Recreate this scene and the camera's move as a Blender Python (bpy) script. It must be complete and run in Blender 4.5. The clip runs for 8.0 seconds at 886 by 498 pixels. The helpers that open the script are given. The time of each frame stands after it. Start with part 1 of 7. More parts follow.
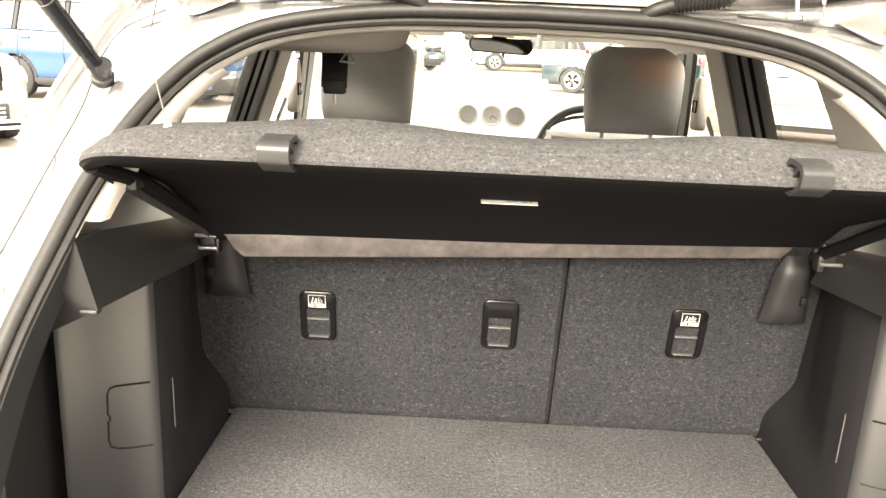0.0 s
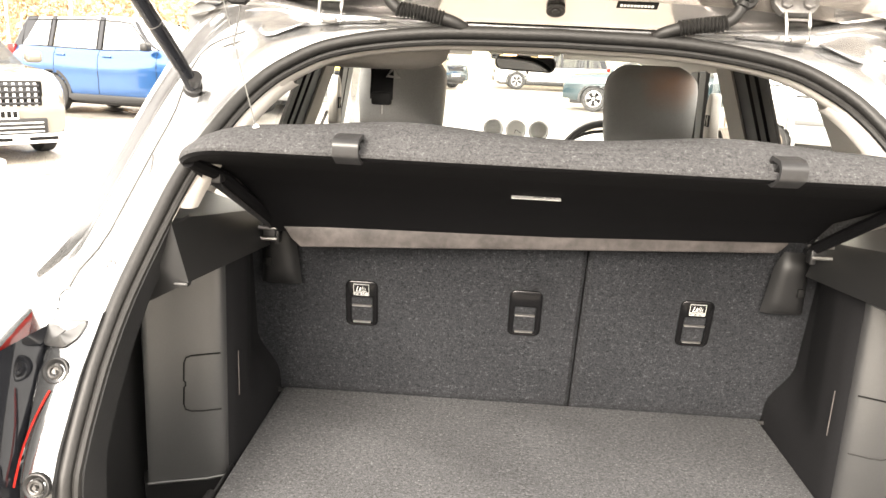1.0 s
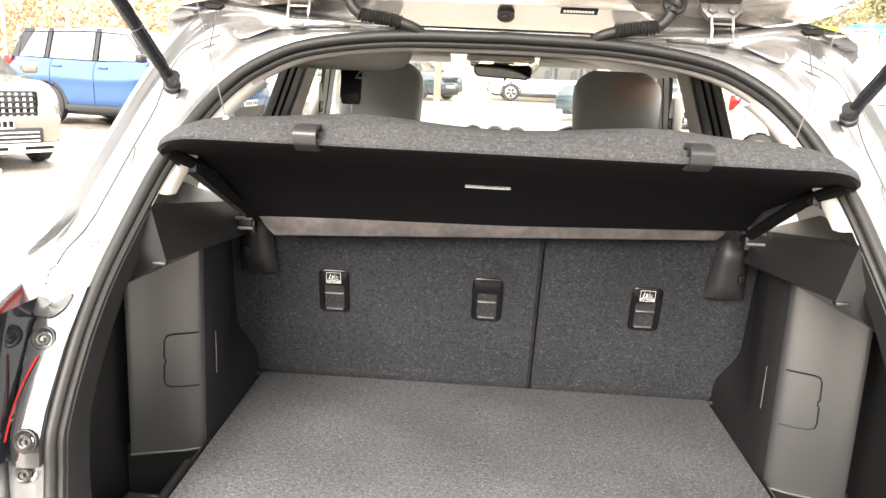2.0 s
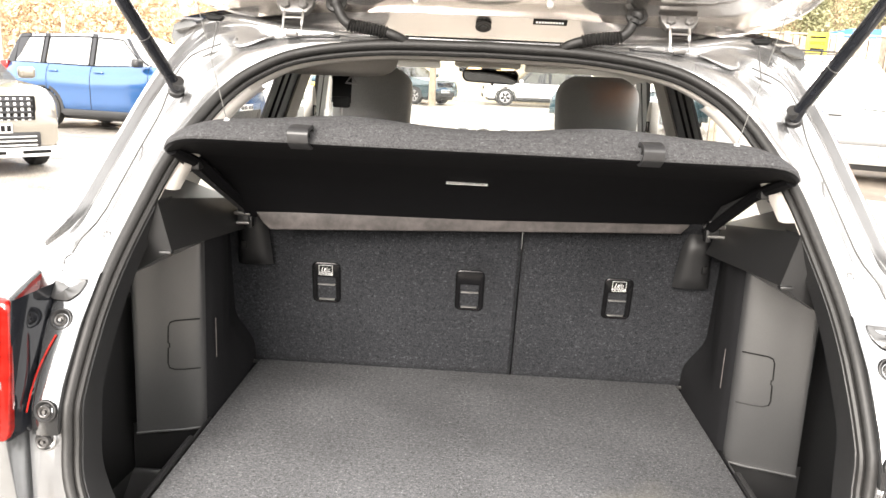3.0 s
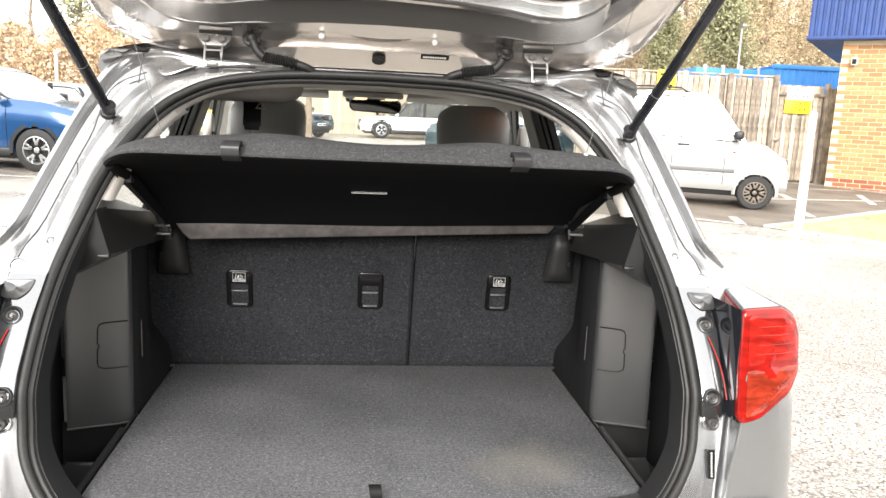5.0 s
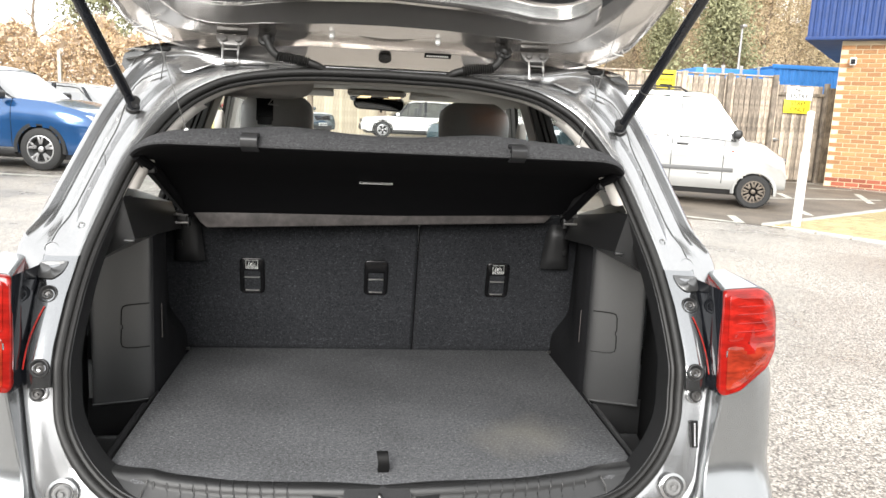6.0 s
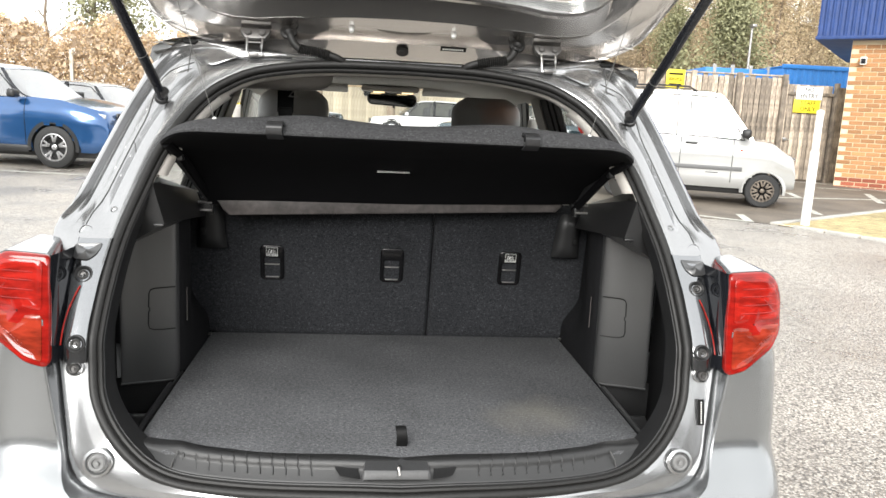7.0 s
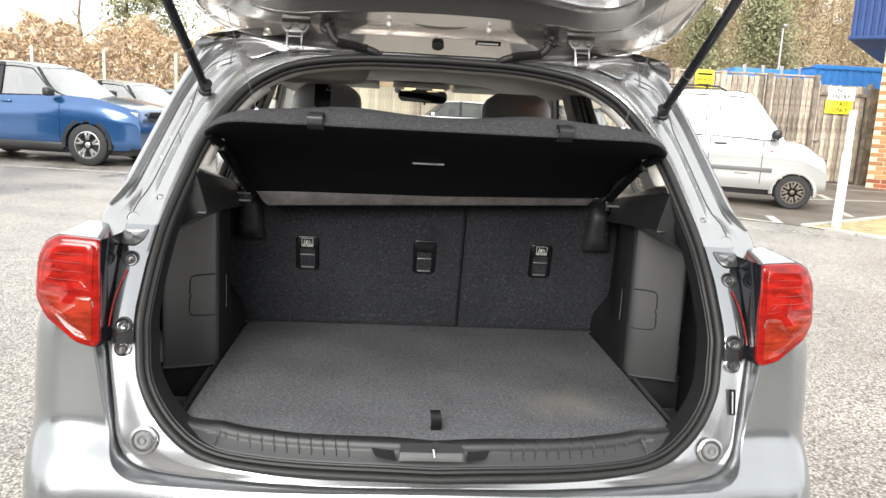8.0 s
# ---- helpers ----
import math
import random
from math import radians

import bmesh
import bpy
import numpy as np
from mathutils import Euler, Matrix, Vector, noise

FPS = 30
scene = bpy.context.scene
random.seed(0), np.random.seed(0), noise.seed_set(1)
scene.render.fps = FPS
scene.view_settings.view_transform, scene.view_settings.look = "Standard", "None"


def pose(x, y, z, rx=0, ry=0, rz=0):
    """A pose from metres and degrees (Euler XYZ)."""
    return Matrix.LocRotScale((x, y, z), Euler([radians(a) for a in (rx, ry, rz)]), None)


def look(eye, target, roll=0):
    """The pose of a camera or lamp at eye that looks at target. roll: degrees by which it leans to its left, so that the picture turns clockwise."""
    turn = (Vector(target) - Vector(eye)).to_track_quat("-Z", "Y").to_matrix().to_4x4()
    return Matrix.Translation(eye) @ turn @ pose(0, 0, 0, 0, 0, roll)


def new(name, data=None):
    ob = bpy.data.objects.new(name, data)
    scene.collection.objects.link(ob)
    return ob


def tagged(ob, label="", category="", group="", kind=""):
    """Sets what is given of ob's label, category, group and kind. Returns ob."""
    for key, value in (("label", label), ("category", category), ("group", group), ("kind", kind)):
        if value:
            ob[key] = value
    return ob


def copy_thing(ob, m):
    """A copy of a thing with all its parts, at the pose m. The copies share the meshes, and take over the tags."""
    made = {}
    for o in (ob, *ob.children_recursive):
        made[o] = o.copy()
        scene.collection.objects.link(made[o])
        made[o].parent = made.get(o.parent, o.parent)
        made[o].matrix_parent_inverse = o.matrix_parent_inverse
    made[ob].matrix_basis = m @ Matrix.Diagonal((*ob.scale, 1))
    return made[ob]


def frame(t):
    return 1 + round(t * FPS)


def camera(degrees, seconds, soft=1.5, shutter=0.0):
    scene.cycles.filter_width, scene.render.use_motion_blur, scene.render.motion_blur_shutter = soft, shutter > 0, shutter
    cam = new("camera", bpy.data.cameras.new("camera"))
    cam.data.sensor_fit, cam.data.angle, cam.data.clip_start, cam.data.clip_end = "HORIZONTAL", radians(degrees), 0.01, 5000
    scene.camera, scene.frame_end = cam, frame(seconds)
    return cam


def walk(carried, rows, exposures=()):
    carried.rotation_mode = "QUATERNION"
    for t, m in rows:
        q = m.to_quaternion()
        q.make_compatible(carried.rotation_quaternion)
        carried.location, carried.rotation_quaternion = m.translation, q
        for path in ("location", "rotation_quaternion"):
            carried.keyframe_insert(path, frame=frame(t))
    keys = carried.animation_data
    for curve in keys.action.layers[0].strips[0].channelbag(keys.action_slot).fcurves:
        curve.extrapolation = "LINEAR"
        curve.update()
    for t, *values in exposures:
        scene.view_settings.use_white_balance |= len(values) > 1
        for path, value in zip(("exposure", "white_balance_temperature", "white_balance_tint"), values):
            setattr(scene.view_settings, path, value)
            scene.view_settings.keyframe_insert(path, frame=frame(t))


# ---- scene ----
cam = camera(61.5, 8.0)
PATH = [
    (0, (-0.081, -0.505, 1.449), (-0.124, 1.423, 0.916), 2.5),
    (0.5, (-0.095, -0.571, 1.447), (-0.18, 1.362, 0.942), 2.7),
    (1, (-0.099, -0.667, 1.446), (-0.197, 1.27, 0.956), 2.7),
    (1.5, (-0.074, -0.727, 1.443), (-0.173, 1.214, 0.973), 2.7),
    (2, (-0.029, -0.773, 1.43), (-0.119, 1.171, 0.971), 2.7),
    (3.5, (0.002, -0.953, 1.434), (-0.058, 1.001, 1.012), 2.7),
    (4, (-0.026, -1.026, 1.423), (0.0, 0.939, 1.05), 2.8),
    (4.5, (-0.042, -1.081, 1.414), (0.105, 0.882, 1.064), 2.7),
    (5, (-0.047, -1.128, 1.412), (0.192, 0.827, 1.065), 2.7),
    (6.5, (-0.073, -1.276, 1.391), (0.16, 0.68, 1.044), 2.8),
    (7, (-0.085, -1.298, 1.379), (0.131, 0.66, 1.031), 2.8),
    (7.5, (-0.097, -1.311, 1.366), (0.092, 0.649, 1.016), 2.9),
    (8, (-0.109, -1.331, 1.36), (0.042, 0.632, 1.01), 3.0),
]
EXPOSURE = [(0, 2.55, 7700, 11), (1.0, 2.22, 7200, 12), (2.0, 2.0, 6900, 12), (3.5, 1.68, 6700, 12), (4.5, 1.28, 6600, 11), (5.0, 1.13, 6500, 11), (6.5, 0.64, 6300, 9), (7.0, 0.60, 6300, 9), (8.0, 0.58, 6300, 9)]
walk(cam, [(t, look(eye, target, roll)) for t, eye, target, roll in PATH], EXPOSURE)

# ---- light: an overcast day ----
world = bpy.data.worlds.new("overcast_sky")
scene.world = world
world.use_nodes = True
wn, wl = world.node_tree.nodes, world.node_tree.links
sky = wn.new("ShaderNodeTexSky")
sky.sky_type, sky.sun_disc = "NISHITA", False
sky.sun_elevation, sky.sun_rotation = radians(25), radians(197)
sky.air_density, sky.dust_density, sky.ozone_density = 1.0, 2.0, 0.6
grey = wn.new("ShaderNodeHueSaturation")
grey.inputs["Saturation"].default_value = 0.25
wl.new(sky.outputs["Color"], grey.inputs["Color"])
veil = wn.new("ShaderNodeMix")  # the cloud layer over the sky
veil.data_type = "RGBA"
veil.inputs["Factor"].default_value = 0.75
veil.inputs[7].default_value = (13.6, 13.4, 13.0, 1)
wl.new(grey.outputs["Color"], veil.inputs[6])
wl.new(veil.outputs[2], wn["Background"].inputs["Color"])
wn["Background"].inputs["Strength"].default_value = 0.15
sun = new("sun", bpy.data.lights.new("sun", "SUN"))
sun.data.energy, sun.data.angle, sun.data.color = 3.0, radians(30), (1.0, 0.96, 0.9)
sun.matrix_world = look((-3, -10, 4.9), (0, 0, 0))


# ---- materials ----
def nodes_of(name, rough=0.5, metal=0.0):
    m = bpy.data.materials.new(name)
    m.use_nodes = True
    n, l = m.node_tree.nodes, m.node_tree.links
    b = n["Principled BSDF"]
    b.inputs["Roughness"].default_value, b.inputs["Metallic"].default_value = rough, metal
    return m, n, l, b


def ramp(n, l, fac, stops):
    r = n.new("ShaderNodeValToRGB")
    e = r.color_ramp.elements
    while len(e) < len(stops):
        e.new(0.5)
    for k, (p, c) in enumerate(stops):
        e[k].position, e[k].color = p, (*c, 1)
    l.new(fac, r.inputs["Fac"])
    return r


def noise_tex(n, l, scale, detail=4.0, stretch=(1, 1, 1), rough=0.55):
    c, mp, t = n.new("ShaderNodeTexCoord"), n.new("ShaderNodeMapping"), n.new("ShaderNodeTexNoise")
    mp.inputs["Scale"].default_value = stretch
    l.new(c.outputs["Object"], mp.inputs["Vector"])
    l.new(mp.outputs["Vector"], t.inputs["Vector"])
    t.inputs["Scale"].default_value, t.inputs["Detail"].default_value, t.inputs["Roughness"].default_value = scale, detail, rough
    return t


def material(name, colour, rough=0.5, metal=0.0, grain=40.0, vary=0.12, bump=0.0, bump_scale=None, stain=0.0, stain_scale=3.0, coat=0.0, rough_vary=0.1, stretch=(1, 1, 1), piece_vary=0.0, spec=0.5):
    """Colour with a fine grain, a broad stain, uneven gloss and relief."""
    m, n, l, b = nodes_of(name, rough, metal)
    b.inputs["Specular IOR Level"].default_value = spec
    dark = tuple(max(0, c * (1 - vary)) for c in colour)
    light = tuple(min(1, c * (1 + vary)) for c in colour)
    fine = noise_tex(n, l, grain, 5, stretch)
    col = ramp(n, l, fine.outputs["Fac"], [(0.3, dark), (0.7, light)]).outputs["Color"]
    broad = noise_tex(n, l, stain_scale, 5)
    if stain:
        mix = n.new("ShaderNodeMix")
        mix.data_type, mix.blend_type = "RGBA", "MULTIPLY"
        mix.inputs["Factor"].default_value = 1.0
        s = ramp(n, l, broad.outputs["Fac"], [(0.3, (1 - stain,) * 3), (0.65, (1, 1, 1))])
        l.new(col, mix.inputs[6])
        l.new(s.outputs["Color"], mix.inputs[7])
        col = mix.outputs[2]
    if piece_vary:
        info, hs, ma = n.new("ShaderNodeObjectInfo"), n.new("ShaderNodeHueSaturation"), n.new("ShaderNodeMapRange")
        ma.inputs["To Min"].default_value, ma.inputs["To Max"].default_value = 1 - piece_vary, 1 + piece_vary
        l.new(info.outputs["Random"], ma.inputs["Value"])
        l.new(ma.outputs["Result"], hs.inputs["Value"])
        l.new(col, hs.inputs["Color"])
        col = hs.outputs["Color"]
    l.new(col, b.inputs["Base Color"])
    rr = n.new("ShaderNodeMapRange")
    rr.inputs["To Min"].default_value, rr.inputs["To Max"].default_value = max(0.02, rough - rough_vary), min(1, rough + rough_vary)
    l.new(broad.outputs["Fac"], rr.inputs["Value"])
    l.new(rr.outputs["Result"], b.inputs["Roughness"])
    if coat:
        b.inputs["Coat Weight"].default_value, b.inputs["Coat Roughness"].default_value = coat, 0.05
    if bump:
        t = noise_tex(n, l, bump_scale or grain, 4, stretch)
        bp = n.new("ShaderNodeBump")
        bp.inputs["Strength"].default_value, bp.inputs["Distance"].default_value = bump, 0.002
        l.new(t.outputs["Fac"], bp.inputs["Height"])
        l.new(bp.outputs["Normal"], b.inputs["Normal"])
    return m


def felt(name, dark, mid, light, scale=420.0, stain=0.25, bump=0.6, pale=None, patch=(0.17, 0.15, 0.125), gloss=0.15):
    """Needle felt carpet: speckled fibres of several greys."""
    m, n, l, b = nodes_of(name, 0.95)
    t = noise_tex(n, l, scale, 3, (1, 1, 1), 0.8)
    t2 = noise_tex(n, l, scale * 0.5, 3, (0.85, 1, 1), 0.7)
    add = n.new("ShaderNodeMath")
    add.operation = "MULTIPLY_ADD"
    add.inputs[1].default_value = 0.6
    mul = n.new("ShaderNodeMath")
    mul.operation, mul.inputs[1].default_value = "MULTIPLY", 0.4
    l.new(t2.outputs["Fac"], mul.inputs[0])
    l.new(t.outputs["Fac"], add.inputs[0])
    l.new(mul.outputs[0], add.inputs[2])
    c = ramp(n, l, add.outputs[0], [(0.40, dark), (0.50, mid), (0.55, mid), (0.67, light)])
    broad = noise_tex(n, l, 5.0, 5)
    s = ramp(n, l, broad.outputs["Fac"], [(0.35, (1 - stain,) * 3), (0.65, (1 + stain * 0.3,) * 3)])
    mix = n.new("ShaderNodeMix")
    mix.data_type, mix.blend_type = "RGBA", "MULTIPLY"
    mix.inputs["Factor"].default_value = 1.0
    l.new(c.outputs["Color"], mix.inputs[6])
    l.new(s.outputs["Color"], mix.inputs[7])
    col = mix.outputs[2]
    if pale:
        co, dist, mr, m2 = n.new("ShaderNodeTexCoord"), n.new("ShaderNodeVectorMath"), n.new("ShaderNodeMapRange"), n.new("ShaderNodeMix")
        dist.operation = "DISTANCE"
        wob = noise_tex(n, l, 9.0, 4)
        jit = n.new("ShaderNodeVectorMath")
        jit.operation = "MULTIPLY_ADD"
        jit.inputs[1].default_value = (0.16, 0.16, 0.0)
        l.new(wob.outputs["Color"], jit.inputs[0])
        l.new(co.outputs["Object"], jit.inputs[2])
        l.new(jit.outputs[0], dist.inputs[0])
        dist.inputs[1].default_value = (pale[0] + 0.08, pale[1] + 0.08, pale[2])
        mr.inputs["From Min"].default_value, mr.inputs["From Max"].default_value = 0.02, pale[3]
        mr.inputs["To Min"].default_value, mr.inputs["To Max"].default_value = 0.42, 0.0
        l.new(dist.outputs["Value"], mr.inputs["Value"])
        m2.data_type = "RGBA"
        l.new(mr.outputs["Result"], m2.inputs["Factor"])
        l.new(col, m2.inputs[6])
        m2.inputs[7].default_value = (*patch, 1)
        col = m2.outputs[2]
    l.new(col, b.inputs["Base Color"])
    b.inputs["Specular IOR Level"].default_value = gloss
    bp = n.new("ShaderNodeBump")
    bp.inputs["Strength"].default_value, bp.inputs["Distance"].default_value = bump, 0.002
    l.new(add.outputs[0], bp.inputs["Height"])
    l.new(bp.outputs["Normal"], b.inputs["Normal"])
    return m


def glass_material(name, tint=(0.75, 0.8, 0.8), gloss=0.06):
    """A thin pane: clear face on, mirror-like at a glancing angle, the same from both sides."""
    m = bpy.data.materials.new(name)
    m.use_nodes = True
    n, l = m.node_tree.nodes, m.node_tree.links
    n.remove(n["Principled BSDF"])
    tr, gl, mx, lw = n.new("ShaderNodeBsdfTransparent"), n.new("ShaderNodeBsdfGlossy"), n.new("ShaderNodeMixShader"), n.new("ShaderNodeLayerWeight")
    tr.inputs["Color"].default_value = (*tint, 1)
    gl.inputs["Roughness"].default_value = 0.03
    po, ma = n.new("ShaderNodeMath"), n.new("ShaderNodeMath")
    po.operation, po.inputs[1].default_value = "POWER", 5.0
    ma.operation, ma.inputs[1].default_value, ma.inputs[2].default_value = "MULTIPLY_ADD", 0.85, gloss
    l.new(lw.outputs["Facing"], po.inputs[0])
    l.new(po.outputs[0], ma.inputs[0])
    l.new(ma.outputs[0], mx.inputs[0])
    l.new(tr.outputs[0], mx.inputs[1])
    l.new(gl.outputs[0], mx.inputs[2])
    l.new(mx.outputs[0], n["Material Output"].inputs["Surface"])
    return m


def lens_material(name, colour, rough=0.06, deep=0.35):
    """Moulded lamp plastic: clear coat over a colour that deepens in vertical and cloudy patches."""
    m, n, l, b = nodes_of(name, rough)
    b.inputs["Specular IOR Level"].default_value = 0.35
    b.inputs["Coat Weight"].default_value, b.inputs["Coat Roughness"].default_value = 0.12, 0.02
    f = noise_tex(n, l, 38.0, 3.0, (0.6, 0.6, 2.0))
    r = ramp(n, l, f.outputs["Fac"], [(0.36, tuple(v * deep for v in colour)), (0.50, tuple(v * (deep + 1) / 2 for v in colour)), (0.62, colour)])
    l.new(r.outputs["Color"], b.inputs["Base Color"])
    return m


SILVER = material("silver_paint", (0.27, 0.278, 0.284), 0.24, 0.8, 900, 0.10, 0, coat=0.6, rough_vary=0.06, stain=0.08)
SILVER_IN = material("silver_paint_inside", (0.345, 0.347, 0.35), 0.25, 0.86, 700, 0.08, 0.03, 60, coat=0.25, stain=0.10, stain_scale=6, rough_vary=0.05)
RUBBER = material("black_rubber", (0.014, 0.0135, 0.013), 0.5, 0, 160, 0.25, 0.15, 300, stain=0.25, spec=0.35)
SILL_BLACK = material("black_sill_plastic", (0.018, 0.018, 0.0183), 0.40, 0, 500, 0.2, 0.2, 900, stain=0.2, spec=0.5)
PLASTIC = material("charcoal_grained_plastic", (0.016, 0.016, 0.0165), 0.42, 0, 500, 0.2, 0.25, 900, stain=0.2)
TRIM_GREY = material("charcoal_side_trim", (0.036, 0.036, 0.0365), 0.31, 0, 500, 0.12, 0.12, 900, stain=0.08, stain_scale=5, spec=1.0, rough_vary=0.05)
GLOSS_BLACK = material("gloss_black_plastic", (0.012, 0.013, 0.016), 0.08, 0, 60, 0.2, rough_vary=0.05)
MATT_BLACK = material("matt_black_board", (0.006, 0.006, 0.007), 0.8, 0, 700, 0.35, 0.3, 800, stain=0.2, spec=0.12)
# floor felt toned lighter than the seat felt, standing in for light from above
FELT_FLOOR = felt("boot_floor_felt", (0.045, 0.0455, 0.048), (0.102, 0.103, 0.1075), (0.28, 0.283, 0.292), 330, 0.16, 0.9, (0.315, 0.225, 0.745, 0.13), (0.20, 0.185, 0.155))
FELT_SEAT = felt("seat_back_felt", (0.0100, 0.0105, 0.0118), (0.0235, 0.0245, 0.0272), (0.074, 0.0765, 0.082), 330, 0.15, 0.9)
FELT_SHELF = felt("parcel_shelf_felt", (0.028, 0.028, 0.029), (0.056, 0.056, 0.058), (0.125, 0.125, 0.128), 360, 0.15, 0.9)
BAR_GREY = material("scuffed_grey_board", (0.085, 0.075, 0.072), 0.55, 0, 60, 0.3, 0.2, 300, stain=0.45, stain_scale=22)
BEIGE = material("pale_trim_fabric", (0.56, 0.53, 0.49), 0.85, 0, 500, 0.06, 0.2, 900, stain=0.08)
# the car's silver paint, lightened to stand in for light on tailgate and roof
SILVER_LIT = material("silver_paint_lit", (0.80, 0.775, 0.75), 0.20, 0.92, 700, 0.05, 0.02, 60, coat=0.1, stain=0.10, stain_scale=4)
STRIP_PAINT = material("bright_silver_strip", (0.24, 0.245, 0.252), 0.09, 0.95, 500, 0.08, coat=0.5, rough_vary=0.03)
SEAT_GREY = material("grey_vinyl", (0.38, 0.38, 0.375), 0.5, 0, 300, 0.1, 0.2, 500, stain=0.1)
HINGE = material("grey_hinge_steel", (0.17, 0.165, 0.16), 0.38, 0.7, 200, 0.12)
METAL = material("bright_steel", (0.45, 0.44, 0.43), 0.3, 1.0, 200, 0.08)
BOLT = material("zinc_bolt", (0.34, 0.33, 0.32), 0.4, 0.9, 200, 0.15)
WHITE = material("white_paper", (0.75, 0.75, 0.73), 0.6, 0, 90, 0.04)
INK = material("black_ink", (0.005, 0.005, 0.005), 0.6, spec=0.2)
RED_LENS = lens_material("red_lamp_lens", (0.265, 0.009, 0.006), 0.06, 0.6)
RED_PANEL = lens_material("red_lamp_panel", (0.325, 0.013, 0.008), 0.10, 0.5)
AMBER_LENS = lens_material("orange_red_lamp_lens", (0.28, 0.028, 0.012), 0.12, 0.5)
CLEAR = lens_material("clear_lamp_lens", (0.6, 0.62, 0.62))
GLASS = glass_material("window_glass", (0.93, 0.95, 0.94), 0.03)
TINT = glass_material("tinted_glass", (0.35, 0.38, 0.38), 0.08)


# ---- mesh tools: a shape is (verts, faces) ----
def join(*shapes):
    v, f = [], []
    for sv, sf in shapes:
        k = len(v)
        v += [tuple(p) for p in sv]
        f += [tuple(i + k for i in q) for q in sf]
    return v, f


def moved(shape, m):
    return [tuple(m @ Vector(p)) for p in shape[0]], shape[1]


def mirrored(shape):
    return [(-x, y, z) for x, y, z in shape[0]], [tuple(reversed(q)) for q in shape[1]]


def box(x0, x1, y0, y1, z0, z1, bevel=0.0, seg=2):
    bm = bmesh.new()
    bmesh.ops.create_cube(bm, size=1)
    for v in bm.verts:
        v.co = ((x0 + x1) / 2 + v.co.x * (x1 - x0), (y0 + y1) / 2 + v.co.y * (y1 - y0), (z0 + z1) / 2 + v.co.z * (z1 - z0))
    if bevel:
        bmesh.ops.bevel(bm, geom=list(bm.edges), offset=bevel, segments=seg, affect="EDGES", profile=0.5)
    bm.verts.index_update()
    s = [tuple(v.co) for v in bm.verts], [tuple(v.index for v in q.verts) for q in bm.faces]
    bm.free()
    return s


def grid(fn, nu, nv, wrap_u=False):
    v = [tuple(fn(i / (nu if wrap_u else nu - 1), j / (nv - 1))) for i in range(nu) for j in range(nv)]
    f = [(i * nv + j, ((i + 1) % nu) * nv + j, ((i + 1) % nu) * nv + j + 1, i * nv + j + 1) for i in range(nu if wrap_u else nu - 1) for j in range(nv - 1)]
    return v, f


def rows_mesh(rows, close=False, ends=False):
    """Quads between rows of points; close joins each row's ends, ends caps the first and last row."""
    n = len(rows[0])
    v = [tuple(p) for r in rows for p in r]
    f = [(i * n + j, i * n + (j + 1) % n, (i + 1) * n + (j + 1) % n, (i + 1) * n + j) for i in range(len(rows) - 1) for j in range(n if close else n - 1)]
    if ends:
        f += [tuple(range(n - 1, -1, -1)), tuple((len(rows) - 1) * n + j for j in range(n))]
    return v, f


def tube(points, r, n=8, caps=True):
    pts = [Vector(p) for p in points]
    rows = []
    radii = r if isinstance(r, (list, tuple)) else [r] * len(pts)
    up = Vector((0.13, 0.31, 0.94))
    for i, p in enumerate(pts):
        d = (pts[min(i + 1, len(pts) - 1)] - pts[max(i - 1, 0)]).normalized()
        a = d.cross(up if abs(d.dot(up)) < 0.95 else Vector((1, 0, 0))).normalized()
        b = d.cross(a)
        rows.append([p + (a * math.cos(k * math.tau / n) + b * math.sin(k * math.tau / n)) * radii[i] for k in range(n)])
    return rows_mesh(rows, True, caps)


def lathe(profile, n=20, axis="z", caps=True):
    """Turns (radius, along) points round an axis."""
    rows = []
    for r, h in profile:
        ring = []
        for k in range(n):
            c, s = r * math.cos(k * math.tau / n), r * math.sin(k * math.tau / n)
            ring.append({"z": (c, s, h), "y": (s, h, c), "x": (h, c, s)}[axis])
        rows.append(ring)
    return rows_mesh(rows, True, caps)


def prism(outline, a, b, axis="z", bevel=0.0):
    """A flat outline pulled from a to b along an axis; outline in the two other axes, in x, y, z order."""
    def put(p, h):
        return {"z": (p[0], p[1], h), "y": (p[0], h, p[1]), "x": (h, p[0], p[1])}[axis]
    bm = bmesh.new()
    lo, hi = [bm.verts.new(put(p, a)) for p in outline], [bm.verts.new(put(p, b)) for p in outline]
    n = len(outline)
    bm.faces.new(lo), bm.faces.new(hi)
    for i in range(n):
        bm.faces.new((lo[i], lo[(i + 1) % n], hi[(i + 1) % n], hi[i]))
    bmesh.ops.recalc_face_normals(bm, faces=bm.faces)
    if bevel:
        edges = [e for e in bm.edges if (e.verts[0] in hi) == (e.verts[1] in hi)]
        bmesh.ops.bevel(bm, geom=edges, offset=bevel, segments=2, affect="EDGES", profile=0.5)
    bm.verts.index_update()
    s = [tuple(v.co) for v in bm.verts], [tuple(v.index for v in q.verts) for q in bm.faces]
    bm.free()
    return s


